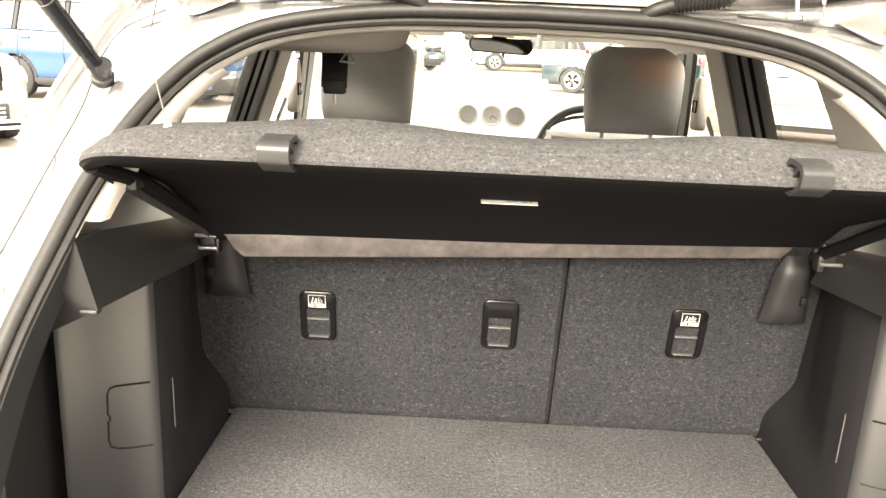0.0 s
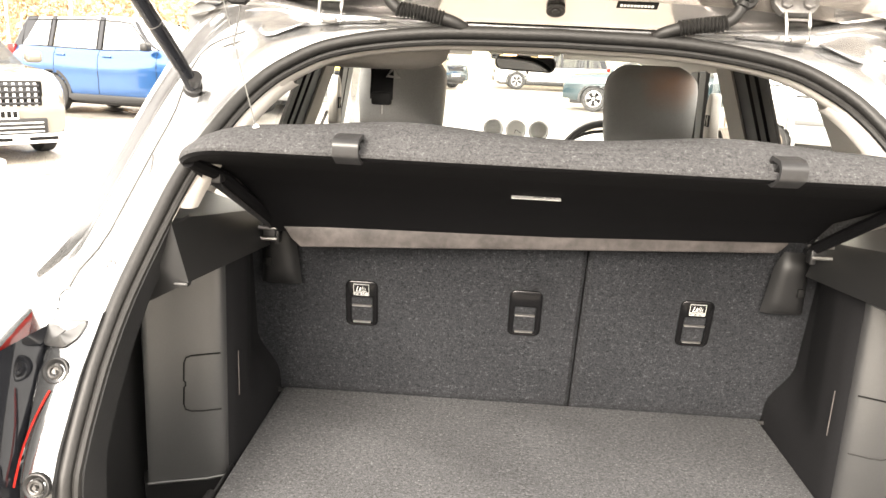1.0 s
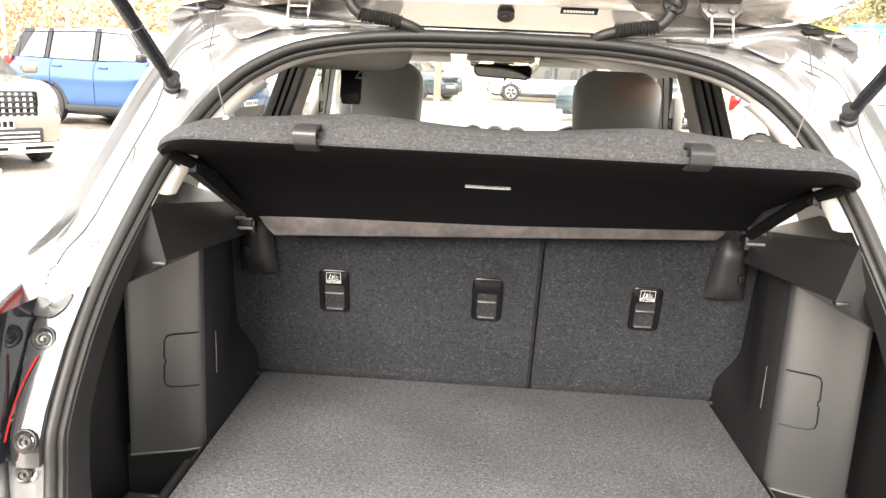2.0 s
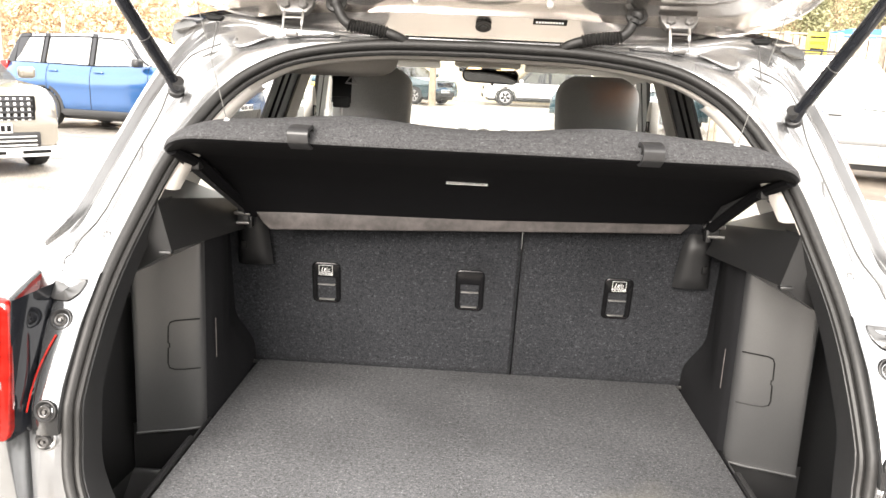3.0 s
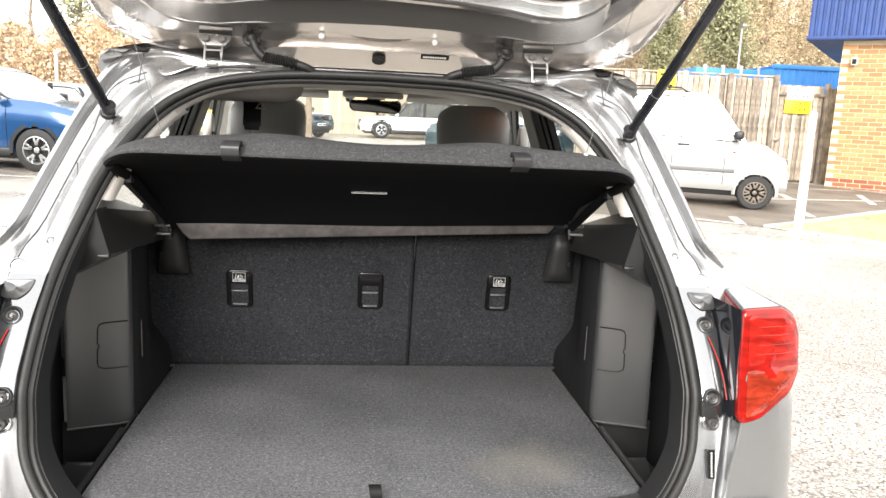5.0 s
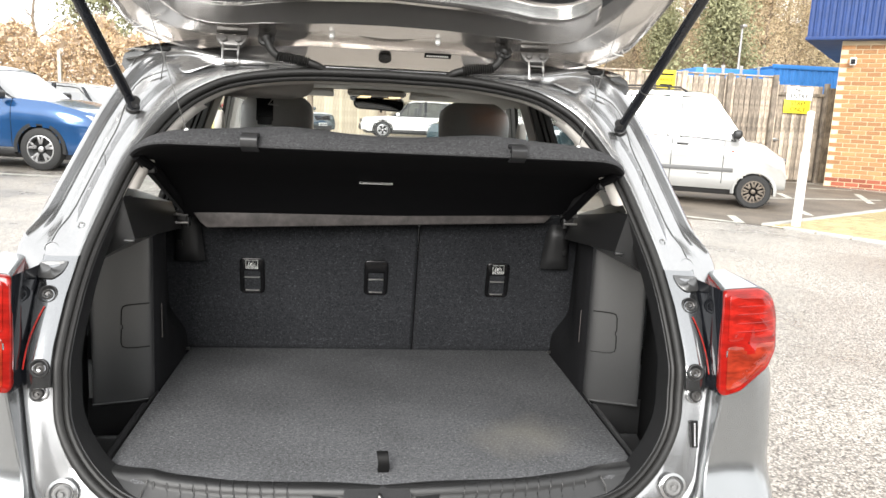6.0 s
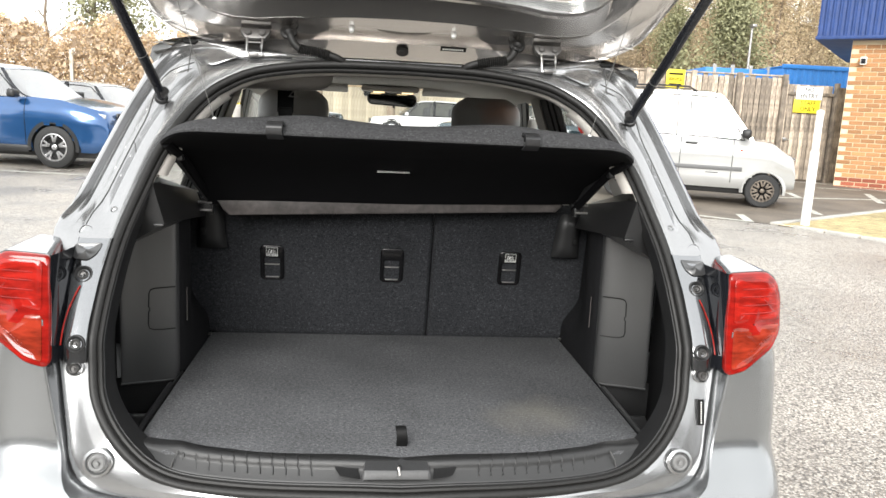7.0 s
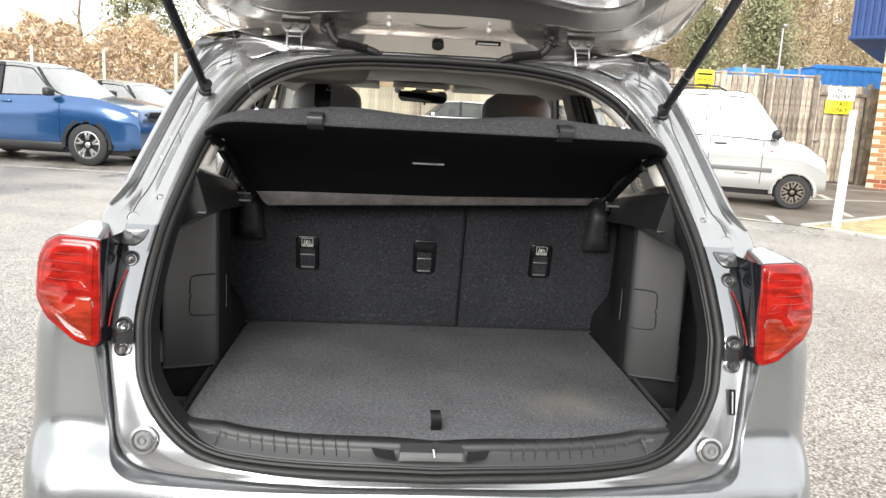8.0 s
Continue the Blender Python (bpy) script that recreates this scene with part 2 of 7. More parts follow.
def spline(pts, n):
    """n points along a smooth curve through pts, evenly by length."""
    p = [np.array(q, float) for q in pts]
    p = [2 * p[0] - p[1]] + p + [2 * p[-1] - p[-2]]
    fine = []
    for i in range(1, len(p) - 2):
        for s in np.linspace(0, 1, 24, endpoint=False):
            a, b, c, d = p[i - 1:i + 3]
            fine.append(0.5 * (2 * b + (c - a) * s + (2 * a - 5 * b + 4 * c - d) * s * s + (3 * b - a - 3 * c + d) * s ** 3))
    fine = np.array(fine + [p[-2]])
    length = np.concatenate([[0], np.cumsum(np.linalg.norm(np.diff(fine, axis=0), axis=1))])
    return np.array([[np.interp(s, length, fine[:, k]) for k in range(fine.shape[1])] for s in np.linspace(0, length[-1], n)])


def rounded(x0, x1, y0, y1, r, seg=4):
    out = []
    for cx, cy, a0 in ((x1 - r, y1 - r, 0), (x0 + r, y1 - r, 90), (x0 + r, y0 + r, 180), (x1 - r, y0 + r, 270)):
        out += [(cx + r * math.cos(radians(a0 + 90 * k / seg)), cy + r * math.sin(radians(a0 + 90 * k / seg))) for k in range(seg + 1)]
    return out


def mesh_of(name, shape, mat, angle=38):
    me = bpy.data.meshes.new(name)
    me.from_pydata([tuple(p) for p in shape[0]], [], [tuple(q) for q in shape[1]])
    bm = bmesh.new()
    bm.from_mesh(me)
    bmesh.ops.recalc_face_normals(bm, faces=bm.faces)
    bm.to_mesh(me)
    bm.free()
    me.shade_smooth()
    me.set_sharp_from_angle(angle=radians(angle))
    me.materials.append(mat)
    return me


def part(name, shape, mat, parent=None, label="", angle=38):
    ob = new(name, mesh_of(name, shape, mat, angle))
    ob.parent = parent
    if label:
        ob["label"] = label
    return ob


def thing(name, label, category, group="", at=None):
    ob = new(name)
    if at is not None:
        ob.matrix_world = at
    return tagged(ob, label, category, group)


def both(name, shape, mat, parent, label=""):
    return part(name, shape, mat, parent, label), part(name, mirrored(shape), mat, parent, label)


def writing(name, text, size, mat, parent, m, label="", extrude=0.0006):
    cu = bpy.data.curves.new(name, "FONT")
    cu.body, cu.size, cu.align_x, cu.align_y, cu.extrude, cu.resolution_u = text, size, "CENTER", "CENTER", extrude, 2
    tmp = bpy.data.objects.new(name, cu)
    scene.collection.objects.link(tmp)
    me = bpy.data.meshes.new_from_object(tmp.evaluated_get(bpy.context.evaluated_depsgraph_get()))
    bpy.data.objects.remove(tmp)
    me.transform(m)
    me.materials.clear()
    me.materials.append(mat)
    ob = new(name, me)
    ob.parent = parent
    if label:
        ob["label"] = label
    return ob


def round_corners(poly, r, seg=3):
    """The same outline with every corner rounded off."""
    out, n = [], len(poly)
    for i in range(n):
        p, a, c = (np.array(poly[k % n]) for k in (i, i - 1, i + 1))
        da, dc = np.linalg.norm(a - p), np.linalg.norm(c - p)
        q0, q1 = p + (a - p) / da * min(r, da * 0.4), p + (c - p) / dc * min(r, dc * 0.4)
        for t in np.linspace(0, 1, seg + 1):
            out.append(tuple((1 - t) ** 2 * q0 + 2 * t * (1 - t) * p + t * t * q1))
    return out


# ---- the silver car: rear opening ----
PZ = [0.55, 0.72, 0.886, 0.932, 1.05, 1.164, 1.396, 1.50, 1.54, 1.60]
PY = [0.0, 0.035, 0.09, 0.10, 0.17, 0.254, 0.422, 0.49, 0.505, 0.52]


def rear(x, z, off=0.0):
    """The car's rear face: depth at a height, bowed out towards the middle."""
    bow = np.interp(z, [0.6, 0.75, 1.1, 1.4], [0.085, 0.085, 0.05, 0.0])
    return float(np.interp(z, PZ, PY)) + off - bow * (1 - min(1.0, (x / 0.6) ** 2))


LOOP = [(0, 1.488), (0.19, 1.483), (0.33, 1.462), (0.405, 1.428), (0.45, 1.39), (0.485, 1.34), (0.518, 1.28), (0.543, 1.205), (0.566, 1.12),
        (0.577, 1.04), (0.583, 0.965), (0.581, 0.895), (0.567, 0.82), (0.515, 0.752), (0.435, 0.706), (0.31, 0.694), (0.1, 0.694), (0, 0.692)]
OUTER = [(0, 1.503), (0.19, 1.504), (0.35, 1.511), (0.45, 1.523), (0.515, 1.515), (0.557, 1.482), (0.600, 1.40), (0.635, 1.30), (0.668, 1.20),
         (0.70, 1.115), (0.672, 1.0), (0.648, 0.90), (0.626, 0.79), (0.606, 0.702), (0.55, 0.669), (0.36, 0.670), (0.1, 0.677), (0, 0.679)]
NS = 90
EDGE = spline([(*a, *b) for a, b in zip(LOOP, OUTER)], NS)


def full(fn):
    """Rows round the whole opening from a function of the half's station."""
    half = [fn(k) for k in range(NS)]
    return half + [[(-x, y, z) for x, y, z in half[k]] for k in range(NS - 2, 0, -1)]


def outward(k):
    a, b = EDGE[max(k - 1, 0)], EDGE[min(k + 1, NS - 1)]
    d = np.array([b[0] - a[0], b[1] - a[1]])
    if k in (0, NS - 1):
        d = np.array([1.0 if k == 0 else -1.0, 0.0])
    d /= np.linalg.norm(d)
    return np.array([-d[1], d[0]])


def round_opening(section, closed=True):
    """Sweeps (outward, forward) points round the opening."""
    def at(k):
        n = outward(k)
        row = []
        for o, dy in section:
            x, z = EDGE[k][0] + n[0] * o, EDGE[k][1] + n[1] * o
            row.append((x, rear(EDGE[k][0], EDGE[k][1], 0.03) + dy, z))
        return row
    rows = full(at)
    return rows_mesh(rows + [rows[0]], closed)


car = thing("silver_car", "silver-grey compact SUV standing with its tailgate open and boot empty", "car")

# body panel round the opening: flange, sunk drain channel, folded outer edge
STEPS = [(0.0, 0.05), (0.03, 0.018), (0.07, 0.003), (0.11, -0.001), (0.20, -0.003), (0.30, -0.003), (0.345, -0.001), (0.37, 0.004), (0.40, 0.011), (0.50, 0.029), (0.545, 0.034), (0.57, 0.035), (0.66, 0.034), (0.74, 0.031),
         (0.77, 0.032), (0.795, 0.037), (0.85, 0.055), (0.88, 0.060), (0.90, 0.060), (0.92, 0.056), (0.95, 0.045), (0.98, 0.040), (1.02, 0.040), (1.06, 0.046), (1.09, 0.056)]
PLAIN = [(0.0, 0.05), (0.03, 0.018), (0.07, 0.003), (0.11, -0.001), (0.40, -0.002), (0.85, 0.0), (0.94, 0.002), (0.98, 0.007), (1.0, 0.016), (1.09, 0.03)]
HEAD = [(0.0, 0.05), (0.03, 0.018), (0.07, 0.003), (0.14, -0.002), (0.40, -0.003), (0.62, 0.0), (0.72, 0.006), (0.80, 0.007), (0.92, 0.004), (1.0, 0.006), (1.05, 0.013), (1.09, 0.024)]


def ease(v, a, b):
    """Smooth step from 0 at a to 1 at b."""
    t = min(1.0, max(0.0, (v - a) / (b - a)))
    return t * t * (3 - 2 * t)


def step_at(v, z0):
    """How far the panel is set back at a share v of its width: plain low down, channelled up the pillar, dished over the top."""
    chan, low, top = (float(np.interp(v, [p[0] for p in c], [p[1] for p in c])) for c in (STEPS, PLAIN, HEAD))
    k = ease(z0, 1.105, 1.14) if v < 0.6 else ease(z0, 1.070, 1.10)
    k2 = ease(z0, 1.36, 1.46)
    return (low * (1 - k) + chan * k) * (1 - k2) + top * k2


def jamb_row(k):
    x0, z0, x1, z1 = EDGE[k]
    row = []
    down = ease((z0 - z1) / math.hypot(x1 - x0, z1 - z0), 0.2, 0.8) * ease(z0, 0.80, 0.74)
    for v, _ in STEPS:
        w = v if v < 0.97 or z0 > 1.10 else min(v, 1.0)
        x, z = x0 + (x1 - x0) * w, z0 + (z1 - z0) * w
        row.append((x, rear(x, z) + 0.01 + step_at(v, z0) + (down * (0.016 - 0.024 * v) if 0.05 < v < 0.99 else 0.0), z))
    x, y, z = row[-1]
    out = 0.02 - 0.018 * ease(z0, 1.30, 1.42)
    cx, cz = x * out, (z - 1.1) * out
    row.append((x + cx, y + 0.05, z + cz))
    row.append((x + cx * 2, y + 0.22, z + cz))
    return row


part("rear_body_panel", rows_mesh(full(jamb_row) + [jamb_row(0)]), SILVER_IN, car, "silver painted metal frame round the boot opening")
bulb = [(0.003 + 0.0095 * math.cos(a), -0.012 + 0.0095 * math.sin(a)) for a in np.linspace(0, math.tau, 12, endpoint=False)]
lip = [(-0.0105 + 0.0055 * math.cos(a), -0.008 + 0.006 * math.sin(a)) for a in np.linspace(0, math.tau, 8, endpoint=False)]
seal = part("door_seal", join(round_opening(bulb), round_opening(lip)), RUBBER, car, "black rubber weather seal round the boot opening")

# trim just inside the seal: pale above, black below
def used(v, f):
    """Only the points that some face needs."""
    keep = sorted({i for q in f for i in q})
    at = {i: k for k, i in enumerate(keep)}
    return [v[i] for i in keep], [tuple(at[i] for i in q) for q in f]


tv, tf = round_opening([(-0.012, -0.004), (-0.016, -0.003), (-0.021, 0.004), (-0.023, 0.016), (-0.018, 0.035)], False)
part("opening_trim", used(tv, [q for q in tf if sum(tv[i][2] for i in q) / len(q) > 1.40]), BEIGE, car, "pale grey headliner edge")
tv, tf = round_opening([(-0.012, -0.004), (-0.016, -0.003), (-0.022, 0.003), (-0.028, 0.012), (-0.030, 0.03)], False)
both("pillar_edge_trim", used(tv, [q for q in tf if 1.222 < sum(tv[i][2] for i in q) / len(q) <= 1.40 and tv[q[0]][0] > 0]), BEIGE, car, "pale grey pillar trim edge")
tv, tf = round_opening([(-0.012, -0.004), (-0.016, -0.002), (-0.018, 0.012), (-0.018, 0.05)], False)
part("opening_trim", used(tv, [q for q in tf if sum(tv[i][2] for i in q) / len(q) <= 1.222]), PLASTIC, car, "black plastic edge trim")

# screws and plugs round the opening
def plug(r, x, z, mat, off=-0.004):
    base = lathe([(r, 0.006), (r, 0.0), (r * 0.82, -0.002), (r * 0.62, -0.001), (r * 0.6, 0.003), (r * 0.3, 0.003), (r * 0.28, -0.002), (0.001, -0.002)], 18, "y")
    return moved(base, pose(x, rear(x, z) + off, z, -25 if z > 1 else -12))


SCREW = material("dark_zinc_screw", (0.10, 0.097, 0.095), 0.45, 0.7, 200, 0.15)
BUFFER = material("grey_rubber_buffer", (0.16, 0.16, 0.158), 0.55, 0, 200, 0.15)
for x, z in ((0.616, 1.05), (0.609, 0.932), (0.612, 0.886)):
    both("screw_seat", moved(lathe([(0.0175, 0.004), (0.0165, -0.0005), (0.0150, -0.001), (0.010, 0.003), (0.003, 0.003)], 20, "y", False), pose(x, rear(x, z) + (-0.0072 if z > 0.9 else 0.004), z, -25 if z > 1 else -12)), PLASTIC if z > 0.9 else SILVER_IN, car)
for name, r, x, z, mat in (("lamp_screw", 0.0095, 0.616, 1.05, SCREW), ("lamp_screw", 0.0095, 0.609, 0.932, SCREW), ("body_screw", 0.0095, 0.612, 0.886, SCREW), ("buffer", 0.015, 0.553, 0.729, BUFFER), ("plug", 0.0075, 0.586, 1.163, SILVER_IN)):
    both(name, plug(r, x, z, mat, -0.009 if "lamp" in name else (0.0075 if name == "plug" else -0.004)), mat, car)
both("buffer_seat", moved(lathe([(0.026, 0.004), (0.026, -0.001), (0.021, -0.003), (0.018, 0.001)], 20, "y"), pose(0.553, rear(0.553, 0.729) - 0.001, 0.729, -12)), SILVER_IN, car)
part("type_plate", moved(box(-0.006, 0.006, -0.0008, 0.0008, -0.026, 0.026), pose(0.609, rear(0.609, 0.815) + 0.0035, 0.815, -14)), INK, car, "small black label with pale bars")
part("print", join(*[moved(box(-0.0016, 0.0010, -0.0012, -0.0009, z, z + 0.0022), pose(0.609, rear(0.609, 0.815) + 0.0035, 0.815, -14)) for z in np.arange(-0.022, 0.02, 0.0045)]), WHITE, car)

# sealed joints on the panel
DARK_EDGE = material("dark_grey_moulding", (0.07, 0.069, 0.068), 0.5, 0.2, 200, 0.1)
def on_panel(k, v, off=0.0):
    x0, z0, x1, z1 = EDGE[k]
    x, z = x0 + (x1 - x0) * v, z0 + (z1 - z0) * v
    return x, rear(x, z) + 0.01 + step_at(v, z0) + off, z


joint = [(k, 0.575) for k in range(41, 30, -1)] + [(30, 0.60), (29, 0.67), (28, 0.73), (27, 0.75), (26, 0.74), (25, 0.70), (24, 0.66), (23, 0.64)]
both("panel_joint", tube([on_panel(k, v, -0.0004) for k, v in joint], 0.0012, 5), DARK_EDGE, car)
both("panel_joint", tube([(0.4855, rear(0.486, z) + 0.0095, z) for z in np.linspace(1.452, 1.514, 8)], 0.0013, 5), DARK_EDGE, car)
both("channel_lap", tube([on_panel(33, v, -0.0004) for v in np.linspace(0.36, 0.56, 8)], 0.0010, 5), DARK_EDGE, car)
# spot welds along the channel
for k in range(28, 38, 2):
    for v in (0.48, 0.66):
        both("spot_weld", moved(lathe([(0.0038, 0.0012), (0.0030, 0.0), (0.0015, -0.0003), (0.0005, -0.0003)], 10, "y"), Matrix.Translation(on_panel(k, v, -0.0003)) @ pose(0, 0, 0, -30)), SILVER_IN, car)
# hinges' roof flange hollows
hinge_pad = round_corners([(0.252, 1.4985), (0.30, 1.5045), (0.40, 1.5075), (0.447, 1.494), (0.455, 1.476), (0.438, 1.468), (0.418, 1.474), (0.40, 1.486), (0.33, 1.4925)], 0.012)
hc = (0.375, 1.493)
both("hinge_pad", rows_mesh([[(hc[0] + (x - hc[0]) * k, rear(x, z) + 0.0115 + dy, hc[1] + (z - hc[1]) * k) for x, z in hinge_pad] for k, dy in ((1.0, 0.006), (0.985, -0.001), (0.95, -0.004), (0.80, -0.005), (0.03, -0.005))], True), SILVER_IN, car)
for r0, x0, z0 in ((0.0125, 0.633, 1.122),):
    both("pressed_dimple", moved(lathe([(r0 * 1.15, 0.003), (r0 * 1.05, -0.001), (r0, -0.0012), (r0 * 0.88, 0.0012), (0.001, 0.0016)], 20, "y"), pose(x0, rear(x0, z0) + 0.010, z0, -30)), SILVER_IN, car)
both("drain_slot", moved(prism([(-0.018, 0), (0.014, 0.003), (0.016, -0.002), (0.009, -0.007), (-0.012, -0.007)], -0.004, 0.004, "y", 0.001), pose(0.487, 0.498, 1.522, -30)), INK, car)


# ---- tail lamps ----
def wide(poly):
    return [(0.645 + (x - 0.645) * 1.10, z) for x, z in poly]


FRONT = wide([(0.647, 1.098), (0.719, 1.104), (0.745, 1.087), (0.760, 1.055), (0.762, 0.984), (0.738, 0.952), (0.680, 0.906), (0.650, 0.897), (0.641, 0.906), (0.643, 1.0)])


def lens_y(x, z):
    return -0.107 + z * 0.18 + max(0, x - 0.71) ** 2 * 7.0


def lens_plate(poly, proud, r=0.008, inset=0.0045):
    """A moulded panel lying on the lens: sunk rim, raised face."""
    o = round_corners(poly, r)
    cx, cz = sum(p[0] for p in o) / len(o), sum(p[1] for p in o) / len(o)
    rows = []
    for k, dy in ((0.0, 0.004), (0.0, -proud), (inset, -proud - 0.0015), (inset * 3, -proud - 0.0005), (inset * 6, -proud + 0.0005), (0.03, -proud + 0.0005), (1.0, -proud + 0.0005)):
        row = []
        for x, z in o:
            d = math.hypot(x - cx, z - cz)
            s = max(0.0, 1 - k / d) if k < 1 else 0.02
            px, pz = cx + (x - cx) * s, cz + (z - cz) * s
            row.append((px, lens_y(px, pz) + dy, pz))
        rows.append(row)
    return rows_mesh(rows, True)


def tail_lamp():
    wall = []
    for z in np.linspace(0.899, 1.098, 16):
        y = rear(0.62, z)
        f = lens_y(0.645, z)
        wall.append([(0.632, y + 0.030, z), (0.635, y + 0.006, z), (0.640, y + 0.003 - 0.003 * math.sin((z - 0.9) * 60), z), (0.6425, (y + f) / 2, z), (0.6445, f + 0.005, z), (0.646, f + 0.003, z), (0.650, f + 0.012, z)])
    lamp = part("tail_lamp", rows_mesh(wall), GLOSS_BLACK, car, "gloss black lamp housing")
    o = round_corners(FRONT, 0.010)
    rows = []
    for k, dy in ((0, 0.13), (0, 0.06), (0, 0.006), (0.0012, 0.002), (0.004, 0.0), (0.012, 0.0), (1, 0.0)):
        row = []
        for x, z in o:
            d = math.hypot(x - 0.70, z - 1.0)
            s = max(0.0, 1 - k / d) if k < 1 else 0.02
            px, pz = 0.70 + (x - 0.70) * s, 1.0 + (z - 1.0) * s
            y = lens_y(px, pz) + dy
            back = max(0.0, dy - 0.006) / 0.1
            row.append((px - max(0, px - 0.70) * 0.35 * back + max(0, 0.70 - px) * 0.42 * back, y, pz + (0.007 * back if z > 1.03 else 0)))
        rows.append(row)
    out = [(lamp, "red_lens", rows_mesh(rows, True), RED_LENS)]
    # silver cover laid over the red lens top, which then reads white
    tops = sorted((i for i, p in enumerate(o) if p[1] > 1.082), key=lambda i: o[i][0])
    ends = [[rows[r][i] for i in tops] for r in (2, 1, 0)]
    crown = [[(x + 0.001, y + dy, z + up) for x, y, z in line] for line, dy, up in ((ends[0], 0.003, -0.001), (ends[0], 0.003, 0.0022), (ends[1], 0.0, 0.0030), (ends[2], 0.0, 0.0030))]
    out.append((lamp, "lamp_crown", rows_mesh(crown), SILVER))
    upper = wide([(0.658, 1.090), (0.716, 1.094), (0.737, 1.078), (0.750, 1.050), (0.7515, 1.010), (0.656, 1.001)])
    lower = wide([(0.656, 0.992), (0.7515, 1.000), (0.752, 0.988), (0.731, 0.960), (0.678, 0.917), (0.654, 0.909)])
    out.append((lamp, "brake_lens", lens_plate(upper, 0.0015), RED_PANEL))
    out.append((lamp, "indicator_lens", lens_plate(lower, 0.0015, 0.006), AMBER_LENS))
    for z, x0, x1 in ((1.070, 0.674, 0.746), (1.055, 0.666, 0.752), (1.038, 0.666, 0.756), (1.022, 0.664, 0.758)):
        out.append((lamp, "lens_rib", tube([(x, lens_y(x, z) - 0.0008, z + (x - 0.7) * 0.06) for x in np.linspace(x0, x1, 6)], 0.0013, 6), RED_LENS))
    pts = wide([(0.662, 0.985), (0.662, 0.920), (0.680, 0.926), (0.728, 0.965), (0.744, 0.990)])
    out.append((lamp, "lens_rib", tube([(x, lens_y(x, z) - 0.0008, z) for x, z in pts], 0.0016, 6), RED_PANEL))
    for k in range(9):
        x = 0.690 + k * 0.0062
        z = 0.9415 + k * 0.0049
        out.append((lamp, "lens_bead", moved(lathe([(0.0022, 0.0), (0.0016, -0.0012), (0.0003, -0.0018)], 8, "y"), pose(x, lens_y(x, z) - 0.0005, z)), AMBER_LENS))
    # red streak laid on the strip as the lamp's reflection in its gloss
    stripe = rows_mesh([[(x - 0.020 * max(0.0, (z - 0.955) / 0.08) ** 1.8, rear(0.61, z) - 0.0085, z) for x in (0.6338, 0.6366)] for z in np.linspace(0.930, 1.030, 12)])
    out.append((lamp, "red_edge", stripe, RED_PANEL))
    strip_rows = []
    for z in np.linspace(0.897, 1.112, 24):
        inner = float(np.interp(z, [0.895, 0.965, 1.04, 1.12], [0.581, 0.583, 0.577, 0.566])) + 0.009
        outer = float(np.interp(z, [0.895, 0.94, 1.0, 1.06, 1.112], [0.631, 0.635, 0.640, 0.641, 0.643]))
        strip_rows.append([(inner + (outer - inner) * v, rear(0.61, z) + dy - 0.001 * math.sin((z - 0.9) * 22), z) for v, dy in ((0.0, 0.012), (0.02, -0.002), (0.2, -0.005), (0.5, -0.006), (0.75, -0.0055), (0.93, -0.003), (0.98, 0.001), (1.0, 0.012))])
    out.append((lamp, "lamp_flange", rows_mesh(strip_rows), STRIP_PAINT))
    facet = [(0.590, 1.104), (0.644, 1.102), (0.641, 1.076), (0.613, 1.074), (0.598, 1.086)]
    out.append((lamp, "flange_cap", rows_mesh([[(0.617 + (x - 0.617) * k, rear(0.61, z) + dy, 1.092 + (z - 1.092) * k) for x, z in round_corners(facet, 0.006)] for k, dy in ((1.0, -0.003), (0.97, -0.0085), (0.6, -0.0090), (0.03, -0.0090))], True), TRIM_GREY))
    return lamp, out


lamp, bits = tail_lamp()
lamp2 = part("tail_lamp", mirrored((list(map(tuple, [v.co for v in lamp.data.vertices])), [tuple(p.vertices) for p in lamp.data.polygons])), GLOSS_BLACK, car, "gloss black lamp housing")
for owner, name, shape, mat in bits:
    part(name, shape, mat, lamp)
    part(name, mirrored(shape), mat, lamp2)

# ---- bumper ----
def bumper_in(z):
    """The inner edge beside the body flange, which the bumper meets with a narrow gap."""
    return float(np.interp(z, [0.664, 0.667, 0.674, 0.688, 0.705, 0.79, 0.90, 1.0], [0.553, 0.566, 0.586, 0.604, 0.613, 0.632, 0.651, 0.655]))


def bumper_y(x, z):
    """Depth of the rear face: flat beside the lamps, a shoulder below, tucked in at the foot."""
    base = sum(float(np.interp(z + o, [0.30, 0.40, 0.48, 0.56, 0.62, 0.655, 0.685, 0.71, 0.73, 0.745, 0.78, 0.88, 0.98], [0.05, 0.005, -0.016, -0.022, -0.018, -0.008, 0.008, 0.026, 0.042, 0.050, 0.055, 0.062, 0.070])) for o in (-0.02, -0.012, -0.005, 0.005, 0.012, 0.02)) / 6
    return base - 0.062 * (1 - min(1.0, (x / 0.66) ** 2))


def bumper_top(x):
    return float(np.interp(x, [0, 0.1, 0.36, 0.553], [0.671, 0.670, 0.664, 0.664]))


